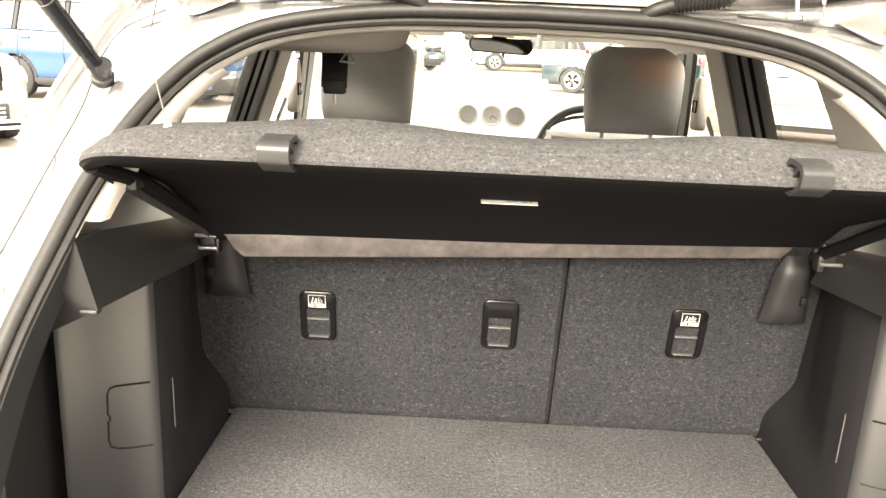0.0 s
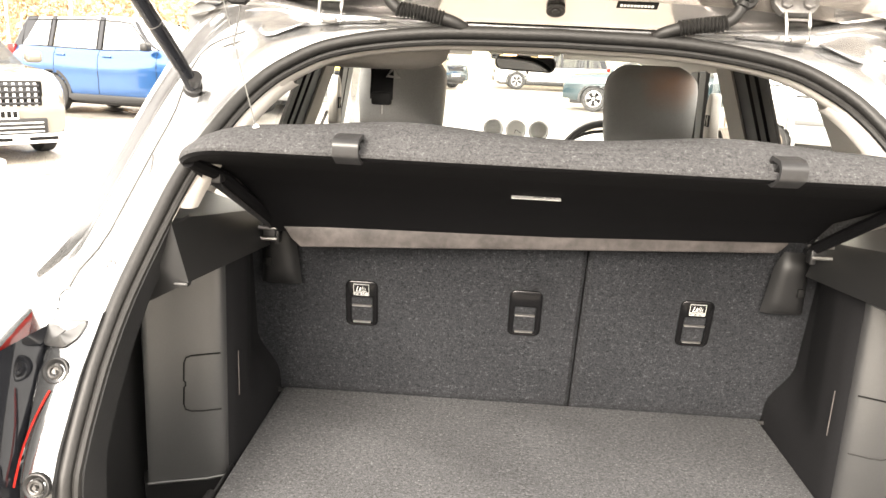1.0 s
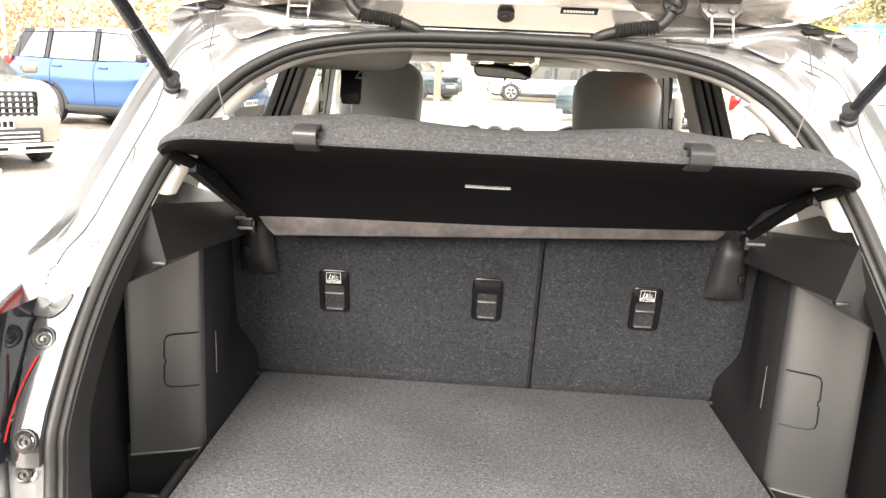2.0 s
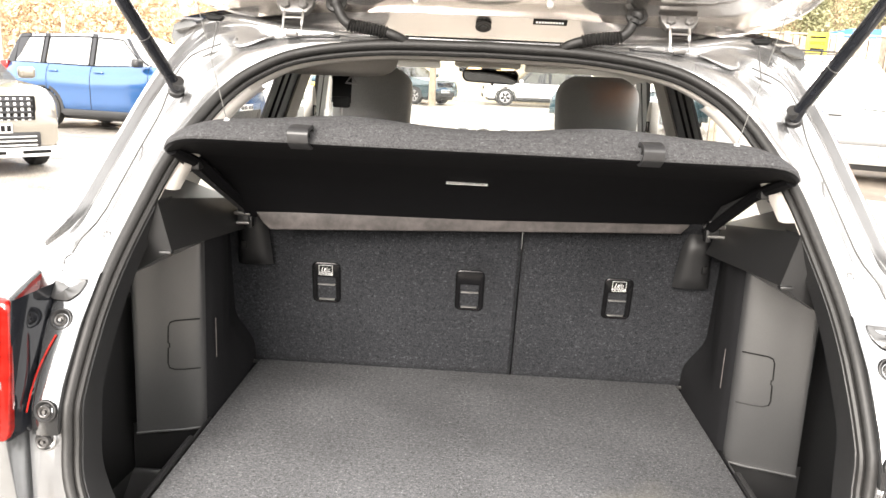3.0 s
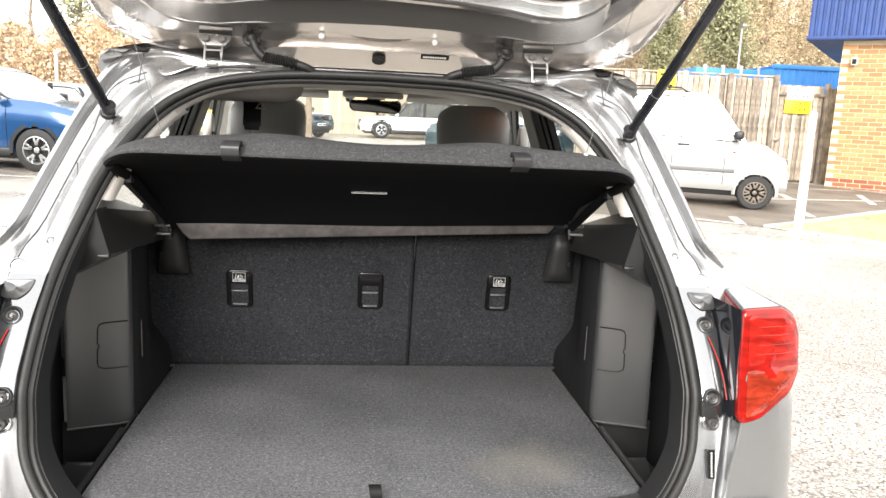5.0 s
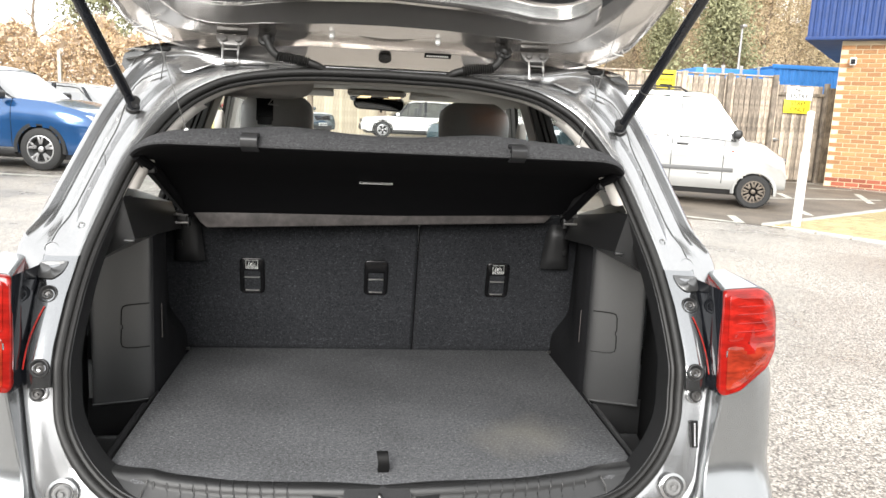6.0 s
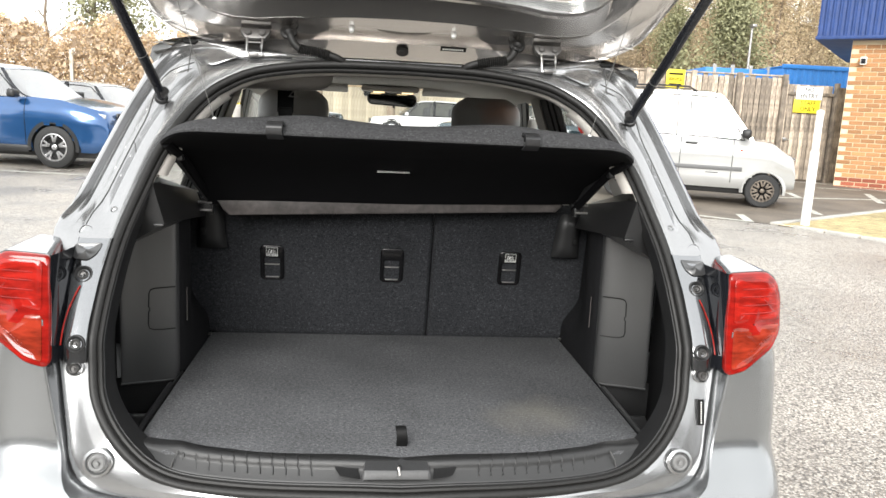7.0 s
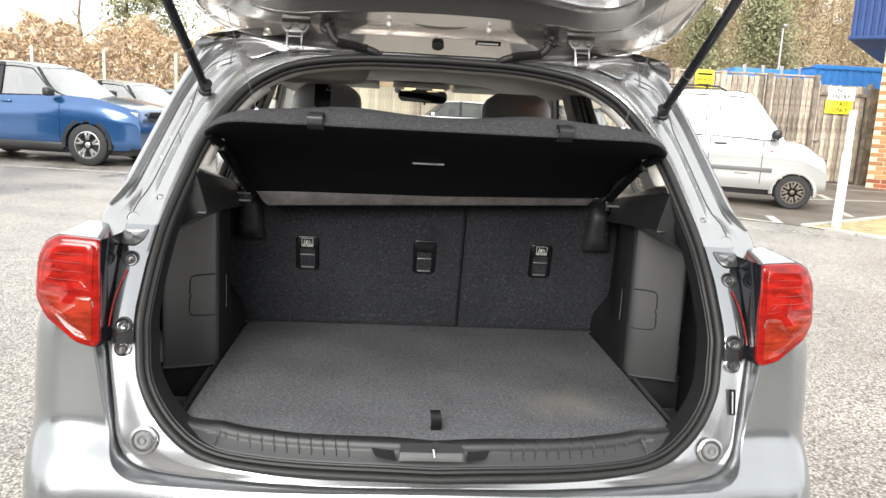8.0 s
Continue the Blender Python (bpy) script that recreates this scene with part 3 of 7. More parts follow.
def bumper_line(z, across):
    """One level of the bumper from its inner edge, round the corner and along the side."""
    w = float(np.interp(z, [0.30, 0.45, 0.60, 0.70, 0.76, 0.80, 0.92, 0.95, 0.99], [0.775, 0.790, 0.794, 0.795, 0.796, 0.798, 0.791, 0.783, 0.765]))
    r = 0.085
    pts = [(x, bumper_y(x, z), z) for x in across]
    x1 = w - r
    x0 = max(across[-1], 0.64)
    pts += [(x0 + (x1 - x0) * k, bumper_y(x0 + (x1 - x0) * k, z), z) for k in (0.35, 0.7, 1.0)]
    y1 = bumper_y(x1, z)
    pts += [(x1 + r * math.sin(a), y1 + r * 1.2 * (1 - math.cos(a)), z) for a in np.linspace(0.12, math.pi / 2, 14)]
    pts += [(w + 0.004 * k, y1 + r * 1.2 + 0.10 * k, z) for k in (1, 2, 3)]
    return pts


upper = []
for z in np.concatenate([np.linspace(0.985, 0.79, 14), np.linspace(0.78, 0.70, 17), np.linspace(0.695, 0.664, 8)]):
    a = bumper_in(z)
    upper.append(bumper_line(z, [a, a + 0.006, a + 0.02]))
lower = []
for v in np.linspace(0, 1, 24) ** 1.3:
    row = []
    for x in [k / 24 * 0.553 for k in range(25)]:
        z = bumper_top(x) + (0.30 - bumper_top(x)) * v
        row.append((x, bumper_y(x, z), z))
    lower.append(row + bumper_line(0.664 + (0.30 - 0.664) * v, [0.559, 0.573]))
# the edge beside the flange, turned in
rim = [(bumper_in(z), z) for z in np.concatenate([np.linspace(0.985, 0.71, 12), np.linspace(0.70, 0.665, 12)])] + [(x, bumper_top(x)) for x in np.linspace(0.545, 0.0, 16)]
turned = []
for k, (x, z) in enumerate(rim):
    a, c = rim[max(k - 1, 0)], rim[min(k + 1, len(rim) - 1)]
    l = math.hypot(c[0] - a[0], c[1] - a[1])
    nx, nz = (c[1] - a[1]) / l, -(c[0] - a[0]) / l
    y = bumper_y(x, z)
    yi = max(rear(x, z) + 0.034, y + 0.010)
    turned.append([(max(0.0, x + nx * o), yy, z + nz * o) for o, yy in ((0.014, yi + 0.012), (0.004, yi), (0.0015, yi - 0.004), (0.0006, y + 0.004), (-0.0012, y + 0.0006), (-0.004, y - 0.0004))])
half_b = join(rows_mesh(upper), rows_mesh(lower), rows_mesh(turned))
part("rear_bumper", join(half_b, mirrored(half_b)), SILVER, car, "silver painted rear bumper")
part("rear_valance", join(*[moved(prism(rounded(-0.66, 0.66, 0.24, 0.42, 0.05), -0.16, 0.1, "y", 0.012), pose(0, 0.02, 0))]), PLASTIC, car, "black plastic lower bumper")

# ---- outer shell: sides, roof, bonnet, windows, wheels ----
def side_panel(u, v):
    y = 0.30 + u * 3.5
    z = 0.30 + v * 0.72
    w = float(np.interp(y, [0.3, 0.7, 2.5, 3.4, 3.8], [0.79, 0.86, 0.865, 0.85, 0.72]))
    return w - 0.09 * max(0, v - 0.75) ** 1.5 * 4 - 0.03 * (1 - v) ** 2 + 0.008 * math.sin(v * 9), y, z


s = grid(side_panel, 71, 19)
ARCH = ((0.74, 0.37), (3.24, 0.37))
s = s[0], [q for q in s[1] if all(math.hypot(sum(s[0][i][1] for i in q) / 4 - c, sum(s[0][i][2] for i in q) / 4 - 0.34) > r for c, r in ARCH)]
both("body_side", s, SILVER, car)
for c, r in ARCH:
    arch = rows_mesh([[(0.868 + dx, c + rr * math.cos(a), 0.34 + rr * math.sin(a)) for rr, dx in ((0.35, -0.12), (0.36, 0.004), (0.41, 0.006), (0.425, -0.03))] for a in np.linspace(-0.2, math.pi + 0.2, 30)])
    both("wheel_arch", arch, PLASTIC, car)
    both("wheel_well", moved(lathe([(0.02, 0.66), (0.37, 0.66), (0.37, 0.8)], 24, "x", False), pose(0, c, 0.34)), PLASTIC, car)
TYRE = material("worn_tyre_rubber", (0.022, 0.022, 0.022), 0.75, 0, 80, 0.3, 0.2, stain=0.3)
ALLOY = material("alloy_wheel", (0.5, 0.5, 0.51), 0.3, 0.9, 80, 0.1)


def wheel_shapes(r, w, spokes=5):
    """A tyre and a spoked rim whose outer face looks along +x, middle at the origin."""
    tyre = lathe([(r * 0.64, -w / 2), (r * 0.9, -w / 2), (r * 0.985, -w * 0.38), (r, -w * 0.2), (r, w * 0.2), (r * 0.985, w * 0.38), (r * 0.9, w / 2), (r * 0.68, w / 2), (r * 0.64, w * 0.42)], 32, "x", False)
    rim = [lathe([(r * 0.66, w * 0.44), (r * 0.60, w * 0.46), (r * 0.57, w * 0.3), (r * 0.57, -w * 0.3)], 32, "x", False), lathe([(r * 0.13, w * 0.2), (r * 0.13, w * 0.36), (r * 0.09, w * 0.40), (0.002, w * 0.40)], 16, "x")]
    for k in range(spokes):
        for side in (-1, 1):
            sp = prism([(-0.02 * r / 0.34, 0.08 * r / 0.34), (0.02 * r / 0.34, 0.08 * r / 0.34), (0.018 * r / 0.34 + side * 0.045 * r / 0.34, r * 0.61), (-0.018 * r / 0.34 + side * 0.045 * r / 0.34, r * 0.61)], w * 0.28, w * 0.38, "x", 0.004)
            rim.append(moved(sp, pose(0, 0, 0, k * 360 / spokes)))
    back = lathe([(r * 0.57, -w * 0.1), (0.002, -w * 0.1)], 24, "x")
    return tyre, join(*rim), back


def add_wheels(owner, positions, r, w, spokes=5, rim_mat=ALLOY):
    ty, ri, ba = wheel_shapes(r, w, spokes)
    meshes = [mesh_of(n, s, m) for n, s, m in (("tyre", ty, TYRE), ("rim", ri, rim_mat), ("brake_disc", ba, PLASTIC))]
    for x, y in positions:
        tyre = new("wheel", meshes[0])
        tyre.parent, tyre.location = owner, (x, y, r)
        if x < 0:
            tyre.rotation_euler = (0, 0, math.pi)
        for n, me in zip(("rim", "brake_disc"), meshes[1:]):
            o = new(n, me)
            o.parent = tyre


add_wheels(car, [(sx * 0.77, y) for sx in (-1, 1) for y in (0.74, 3.24)], 0.335, 0.215)
roof = grid(lambda u, v: ((u * 2 - 1) * (0.58 - 0.03 * v), 0.53 + v * 1.72, 1.548 + 0.05 * math.sin(math.pi * (0.12 + v * 0.75)) - 0.05 * abs(u * 2 - 1) ** 3), 21, 18)
part("roof", join(roof, ([(x, y, z - 0.02) for x, y, z in roof[0]], roof[1])), SILVER_LIT, car)
liner = grid(lambda u, v: ((u * 2 - 1) * (0.56 - 0.02 * v), 0.50 + v * 1.72, 1.505 + 0.018 * math.sin(math.pi * v) - 0.075 * abs(u * 2 - 1) ** 4), 21, 18)
part("headliner", liner, BEIGE, car, "pale grey fabric roof lining")
screen = grid(lambda u, v: ((u * 2 - 1) * (0.56 + 0.10 * v), 2.25 + v * 0.80 - 0.08 * abs(u * 2 - 1) ** 2, 1.50 - v * 0.50), 13, 9)
part("windscreen", screen, GLASS, car).visible_shadow = False
bonnet = grid(lambda u, v: ((u * 2 - 1) * (0.76 - 0.10 * v), 3.0 + v * 1.0 - 0.12 * abs(u * 2 - 1) ** 2, 1.02 - v * 0.10 - 0.06 * v ** 4 - 0.05 * abs(u * 2 - 1) ** 3), 17, 12)
part("bonnet", bonnet, SILVER, car)
nose = grid(lambda u, v: ((u * 2 - 1) * 0.74, 3.98 + 0.06 * math.sin(v * 3) - 0.25 * abs(u * 2 - 1) ** 3, 0.88 - v * 0.6), 17, 10)
part("front_bumper", nose, SILVER, car)
part("underbody", box(-0.62, 0.62, 0.1, 3.9, 0.22, 0.30, 0.02), PLASTIC, car)

# side glass, pillars and their trim
def side_x(z):
    return 0.74 - (z - 1.02) * 0.42


def strip(poly, inset, thick=0.02):
    """A side piece between (y, z) corners, lying in the slope of the side windows."""
    a = [(side_x(z) - inset, y, z) for y, z in poly]
    c = [(side_x(z) - inset - thick, y, z) for y, z in poly]
    n = len(poly)
    return a + c, [tuple(range(n)), tuple(range(2 * n - 1, n - 1, -1))] + [(i, (i + 1) % n, n + (i + 1) % n, n + i) for i in range(n)]


def pane(poly, inset):
    return [(side_x(z) - inset, y, z) for y, z in poly], [tuple(range(len(poly)))]


win = pane([(0.80, 1.02), (0.88, 1.30), (0.93, 1.46), (1.26, 1.47), (1.30, 1.02)], 0.010)
for o in both("rear_door_glass", win, GLASS, car) + both("front_door_glass", pane([(1.60, 1.02), (1.50, 1.47), (2.2, 1.47), (2.85, 1.04)], 0.010), GLASS, car):
    o.visible_shadow = False
both("rear_pillar", strip([(0.36, 1.0), (0.46, 1.30), (0.55, 1.47), (1.00, 1.50), (0.925, 1.44), (0.88, 1.30), (0.83, 1.0)], 0.0, 0.01), SILVER, car)
both("rear_pillar_trim", strip([(0.40, 1.21), (0.48, 1.34), (0.55, 1.46), (0.96, 1.47), (0.932, 1.438), (0.915, 1.39), (0.893, 1.30), (0.86, 1.12), (0.60, 1.12)], 0.012, 0.004), BEIGE, car, "pale grey rear pillar trim")
both("middle_pillar", strip([(1.30, 1.0), (1.20, 1.49), (1.40, 1.49), (1.50, 1.0)], 0.002, 0.012), GLOSS_BLACK, car)
for k, (a, b) in enumerate(((1.155, 1.205), (1.222, 1.262), (1.28, 1.370))):
    both("door_seal_strip", strip([(a + 0.09, 1.05), (a, 1.47), (b, 1.47), (b + 0.09, 1.05)], 0.012 + 0.003 * k, 0.008), RUBBER, car)
both("middle_pillar_trim", strip([(1.465, 1.05), (1.368, 1.47), (1.49, 1.47), (1.62, 1.05)], 0.020, 0.012), BEIGE, car, "pale grey middle pillar trim")
both("belt_guide", moved(prism(round_corners([(-0.030, -0.07), (0.030, -0.07), (0.034, 0.04), (0.018, 0.075), (-0.018, 0.075)], 0.02), 0.0, 0.03, "x", 0.006), pose(0.548, 1.60, 1.315)), BEIGE, car, "pale seat belt guide")
both("belt_loop", tube([(0.545, 1.575, 1.325), (0.545, 1.605, 1.325), (0.545, 1.605, 1.295), (0.545, 1.575, 1.295), (0.545, 1.575, 1.325)], 0.0025, 6), INK, car)
both("front_belt", strip([(1.575, 1.0), (1.575, 1.285), (1.61, 1.285), (1.62, 1.0)], 0.045, 0.003), RUBBER, car, "dark grey front seat belt")
for a, c in ((1.60, 1.67), (1.69, 1.77)):
    both("front_door_frame", strip([(a + 0.60, 1.05), (a, 1.47), (c, 1.47), (c + 0.60, 1.05)], 0.012, 0.012), RUBBER, car)
both("front_pillar", join(tube([(0.585, 2.18, 1.49), (0.68, 2.6, 1.25), (0.75, 3.0, 1.02)], 0.035, 8), tube([(0.56, 0.55, 1.49), (0.57, 1.4, 1.53), (0.57, 2.18, 1.49)], 0.03, 8)), SILVER, car)
both("door_inner_panel", strip([(0.9, 0.5), (0.9, 1.03), (2.85, 1.03), (2.85, 0.5)], 0.05, 0.06), PLASTIC, car)
for sx in (1, -1):
    m = part("door_mirror", moved(box(-0.10, 0.10, -0.05, 0.05, -0.07, 0.07, 0.04, 3), pose(sx * 0.93, 2.72, 1.06)), SILVER, car)
    part("mirror_glass", moved(box(-0.08, 0.08, -0.003, 0.003, -0.055, 0.055, 0.002), pose(sx * 0.93, 2.668, 1.06)), METAL, m)


# ---- inside the boot ----
LINING = material("black_lining_felt", (0.010, 0.010, 0.011), 0.85, 0, 400, 0.3, 0.3, 600, spec=0.15)
def flare(y, z):
    t = min(1.0, max(0.0, (z - 0.785) / 0.095))
    return 0.043 * t * t * (3 - 2 * t) * min(1.0, max(0.0, (y - 0.56) / 0.16))


def wall_of(plan, low=0.70):
    return rows_mesh([[(x + flare(y, z), y + 0.010 * (z - 0.72) / 0.4, z) for z in np.concatenate([[low, low + 0.002], np.linspace(low + 0.008, 1.14, 24)])] for x, y in plan])


# the rear-facing side panel and, round the corner, the black lining that runs on to the seat
panel = [(0.645, 0.47), (0.641, 0.445)] + list(map(tuple, spline([(0.6385, 0.436), (0.6365, 0.4325), (0.633, 0.432), (0.60, 0.447), (0.545, 0.464), (0.526, 0.472), (0.519, 0.479), (0.517, 0.488)], 30)))
side_r, side_l = both("side_trim", wall_of(panel, 0.728), TRIM_GREY, car, "charcoal grained plastic boot side panel")
both("side_lining", wall_of(spline([(0.517, 0.4885), (0.510, 0.51), (0.505, 0.60), (0.506, 0.70), (0.512, 0.84)], 24)), LINING, car, "black felt boot side lining")


def arch_y(x):
    return float(np.interp(-x, [-0.645, -0.60, -0.545, -0.52], [0.428, 0.447, 0.464, 0.4735])) + 0.0035


def lid_line(pts, r=0.0014):
    return tube([(x, arch_y(x) - 0.0048 + 0.025 * (z - 0.72), z) for x, z in pts], r, 5)


lid_pts = [(0.522, 0.954), (0.55, 0.953), (0.566, 0.952), (0.574, 0.949), (0.5775, 0.941), (0.5785, 0.908), (0.576, 0.906), (0.576, 0.899), (0.5785, 0.897), (0.5795, 0.866), (0.577, 0.857), (0.568, 0.853), (0.55, 0.852), (0.522, 0.853)]
for s, o in ((lambda q: q, side_r), (mirrored, side_l)):
    part("lid_joint", s(lid_line(lid_pts)), INK, o)
    part("hook_slot", s(box(0.5035, 0.5052, 0.515, 0.5158, 0.862, 0.944)), BAR_GREY, o)
# recess between the side panel and the opening, with its pocket
def niche_at(v, z):
    near = float(np.interp(z, [0.60, 0.694, 0.706, 0.752, 0.82, 0.895, 0.965, 1.04, 1.12, 1.205], [0.30, 0.40, 0.435, 0.515, 0.567, 0.581, 0.583, 0.577, 0.566, 0.543])) - 0.014
    k = min(1.0, v * 2.2)
    k = k * k * (3 - 2 * k)
    y = rear(0.58, z, 0.05)
    return near + (0.668 - near) * k, y + (0.50 - y) * v, z


# one recess in three bands: the grey one stands in for light from outside
for v0, v1, mat in ((0.0, 0.07, PLASTIC), (0.07, 0.36, TRIM_GREY), (0.36, 1.0, PLASTIC)):
    both("boot_recess", rows_mesh([[niche_at(v, z) for v in np.linspace(v0, v1, 8)] for z in np.linspace(0.60, 1.18, 26)]), mat, car, "plastic side recess behind the seal")
pocket = join(grid(lambda u, v: (0.495 + u * 0.165, 0.09 + v * 0.40, 0.600 + 0.11 * max(0, u - 0.35) ** 1.5 * (1 - 0.5 * v) + 0.09 * max(0, 0.45 - v) ** 1.2), 12, 12), rows_mesh([[(0.49 + u * 0.17, 0.485 - 0.02 * u, z) for u in np.linspace(0, 1, 6)] for z in (0.58, 0.66, 0.73)]),
              box(0.508, 0.514, 0.09, 0.49, 0.58, 0.742, 0.002))
both("trim_foot", tube([(0.512, 0.484, 0.735), (0.516, 0.476, 0.7275), (0.545, 0.461, 0.7265), (0.60, 0.444, 0.7265), (0.637, 0.430, 0.7265)], 0.0024, 8), TRIM_GREY, car)
both("pocket_back", rows_mesh([[(x + dx, y, z) for x in np.linspace(0.566, 0.632, 6)] for y, z, dx in ((0.425, 0.652, 0.004), (0.410, 0.664, 0.002), (0.402, 0.665, 0.0), (0.392, 0.660, 0.0), (0.36, 0.643, -0.003), (0.32, 0.626, -0.006), (0.28, 0.615, -0.008))]), TRIM_GREY, car, "grey plastic hump in the side pocket")
# unseen tub and seat base added to stop light leaking under the board
part("boot_tub", join(box(-0.66, 0.66, 0.06, 1.4, 0.50, 0.56, 0.01), box(-0.60, 0.60, 0.95, 1.42, 0.5, 0.93, 0.05, 3)), LINING, car)
both("side_pocket", pocket, PLASTIC, car, "open side pocket beside the boot floor")
# ledge that carries the parcel shelf
A, B, C, D = (0.526, 0.311, 1.218), (0.500, 0.303, 1.131), (0.612, 0.385, 1.062), (0.556, 0.300, 1.165)
E2, F2, H2, I2 = (0.512, 0.66, 1.165), (0.488, 0.66, 1.10), (0.62, 0.66, 1.10), (0.62, 0.66, 1.20)
J2 = (0.553, 0.335, 1.225)
both("shelf_ledge", ([A, B, E2, F2, H2, I2, J2], [(0, 1, 3, 2), (1, 4, 3), (0, 2, 5, 6)]), PLASTIC, car, "black plastic shelf ledge")
both("ledge_lip", box(0.500, 0.522, 0.300, 0.315, 1.124, 1.131, 0.003), PLASTIC, car)
both("ledge_end", ([A, B, C, D, J2, (0.50, 0.47, 1.115)], [(0, 1, 2, 3), (0, 3, 4), (1, 5, 2)]), TRIM_GREY, car, "grey plastic end of the shelf ledge")

# sill with its scuff plate and lock cover
SILL = [(-0.012, -0.001), (-0.016, 0.0005), (-0.020, 0.004), (-0.034, 0.017), (-0.037, 0.019), (-0.041, 0.0195), (-0.049, 0.022), (-0.0525, 0.027), (-0.0535, 0.036), (-0.051, 0.050), (-0.030, 0.056)]


def sill_at(k):
    n = outward(k)
    low = min(1.0, max(0.0, (0.745 - EDGE[k][1]) / 0.042))
    return [(EDGE[k][0] + n[0] * o * (0.15 + 0.85 * low), rear(EDGE[k][0], EDGE[k][1], 0.03) + dy, EDGE[k][1] + n[1] * o * (0.15 + 0.85 * low)) for o, dy in SILL]


ks = [k for k in range(NS) if EDGE[k][1] < 0.82 and k > NS // 2]
half_sill = [sill_at(k) for k in ks]
sill_ob = part("sill_trim", rows_mesh(half_sill + [[(-x, y, z) for x, y, z in r] for r in half_sill[-2::-1]]), SILL_BLACK, car, "black plastic loading sill")
for sx in (-1, 1):
    for k in range(11):
        x = sx * (0.160 + k * 0.0235) - 0.010
        yy = rear(x, 0.693, 0.03)
        part("sill_rib", tube([(x, yy + 0.042, 0.7462), (x, yy + 0.031, 0.7462), (x - sx * 0.002, yy + 0.0225, 0.7425), (x - sx * 0.003, yy + 0.019, 0.7345), (x - sx * 0.004, yy + 0.0162, 0.7275), (x - sx * 0.005, yy + 0.0085, 0.7195)], 0.0018, 5), SILL_BLACK, sill_ob)
    x = sx * 0.424
    yy = rear(x, 0.697, 0.03)
    part("sill_joint", tube([(x - sx * 0.012, yy + 0.040, 0.7460), (x - sx * 0.010, yy + 0.018, 0.7450), (x - sx * 0.004, yy + 0.007, 0.733), (x, yy + 0.002, 0.712)], 0.0016, 5), DARK_EDGE, sill_ob)
LOCK = material("grey_lock_cover", (0.045, 0.045, 0.046), 0.4, 0, 300, 0.15, 0.2, 700)
lock_rows = []
for px, pz, y0, y1 in ((1.0, 0.7255, -0.036, -0.036), (1.0, 0.735, -0.034, -0.033), (0.985, 0.7400, -0.030, -0.029), (0.955, 0.7440, -0.006, -0.006), (0.93, 0.7455, 0.010, 0.010), (0.91, 0.7440, 0.018, 0.018)):
    lock_rows.append([(-0.010 + 0.062 * px * u, y0 + (y1 - y0) * u * u, pz - 0.004 * (abs(u) > 0.97)) for u in (-1.0, -0.97, -0.9, -0.5, 0.0, 0.5, 0.9, 0.97, 1.0)])
part("lock_cover", rows_mesh(lock_rows), LOCK, sill_ob, "grey plastic lock cover")
part("striker", tube([(-0.006, -0.022, 0.738), (-0.006, -0.026, 0.747), (-0.006, -0.032, 0.747), (-0.006, -0.036, 0.734)], 0.0030, 8), METAL, sill_ob, "bright steel lock striker")
for sx in (-1, 1):
    dish = [(sx * a - 0.010, b, c) for a, b, c in ((0.066, -0.034, 0.7255), (0.070, -0.010, 0.7300), (0.066, 0.010, 0.7395), (0.118, 0.012, 0.7400), (0.112, -0.008, 0.7335), (0.104, -0.026, 0.7290))]
    part("lock_dish", (dish, [(0, 1, 4, 5), (1, 2, 3, 4)]), SILL_BLACK, sill_ob, "sunk black plastic beside the lock")

# back of the rear seat, in two parts
def seat_y(z):
    return 0.802 - (z - 0.74) * 0.175


def seat_half(x0, x1, x2, x3):
    """x0, x1 at the bottom, x2, x3 at the top."""
    rows = []
    for z, e in ((0.735, 0.012), (0.742, 0.004), (0.76, 0.0), (0.9, 0.0), (1.0, 0.0), (1.10, 0.0), (1.132, 0.002), (1.145, 0.010), (1.15, 0.03)):
        t = (z - 0.735) / 0.415
        a, b = x0 + (x2 - x0) * t, x1 + (x3 - x1) * t
        rows.append([(a, seat_y(z) + 0.05, z), (a, seat_y(z) + 0.008 + e, z), (a + 0.008, seat_y(z) + e, z)] + [(a + (b - a) * s, seat_y(z) + e, z) for s in (0.2, 0.4, 0.6, 0.8)] + [(b - 0.008, seat_y(z) + e, z), (b, seat_y(z) + 0.008 + e, z), (b, seat_y(z) + 0.05, z)])
    return rows_mesh(rows)


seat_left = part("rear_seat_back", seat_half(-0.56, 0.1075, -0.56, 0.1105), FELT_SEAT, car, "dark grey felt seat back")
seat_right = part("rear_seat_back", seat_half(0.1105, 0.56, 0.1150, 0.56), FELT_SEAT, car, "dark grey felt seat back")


PLATE = material("black_anchor_plate", (0.005, 0.005, 0.0055), 0.24, 0, 200, 0.2, spec=0.22)


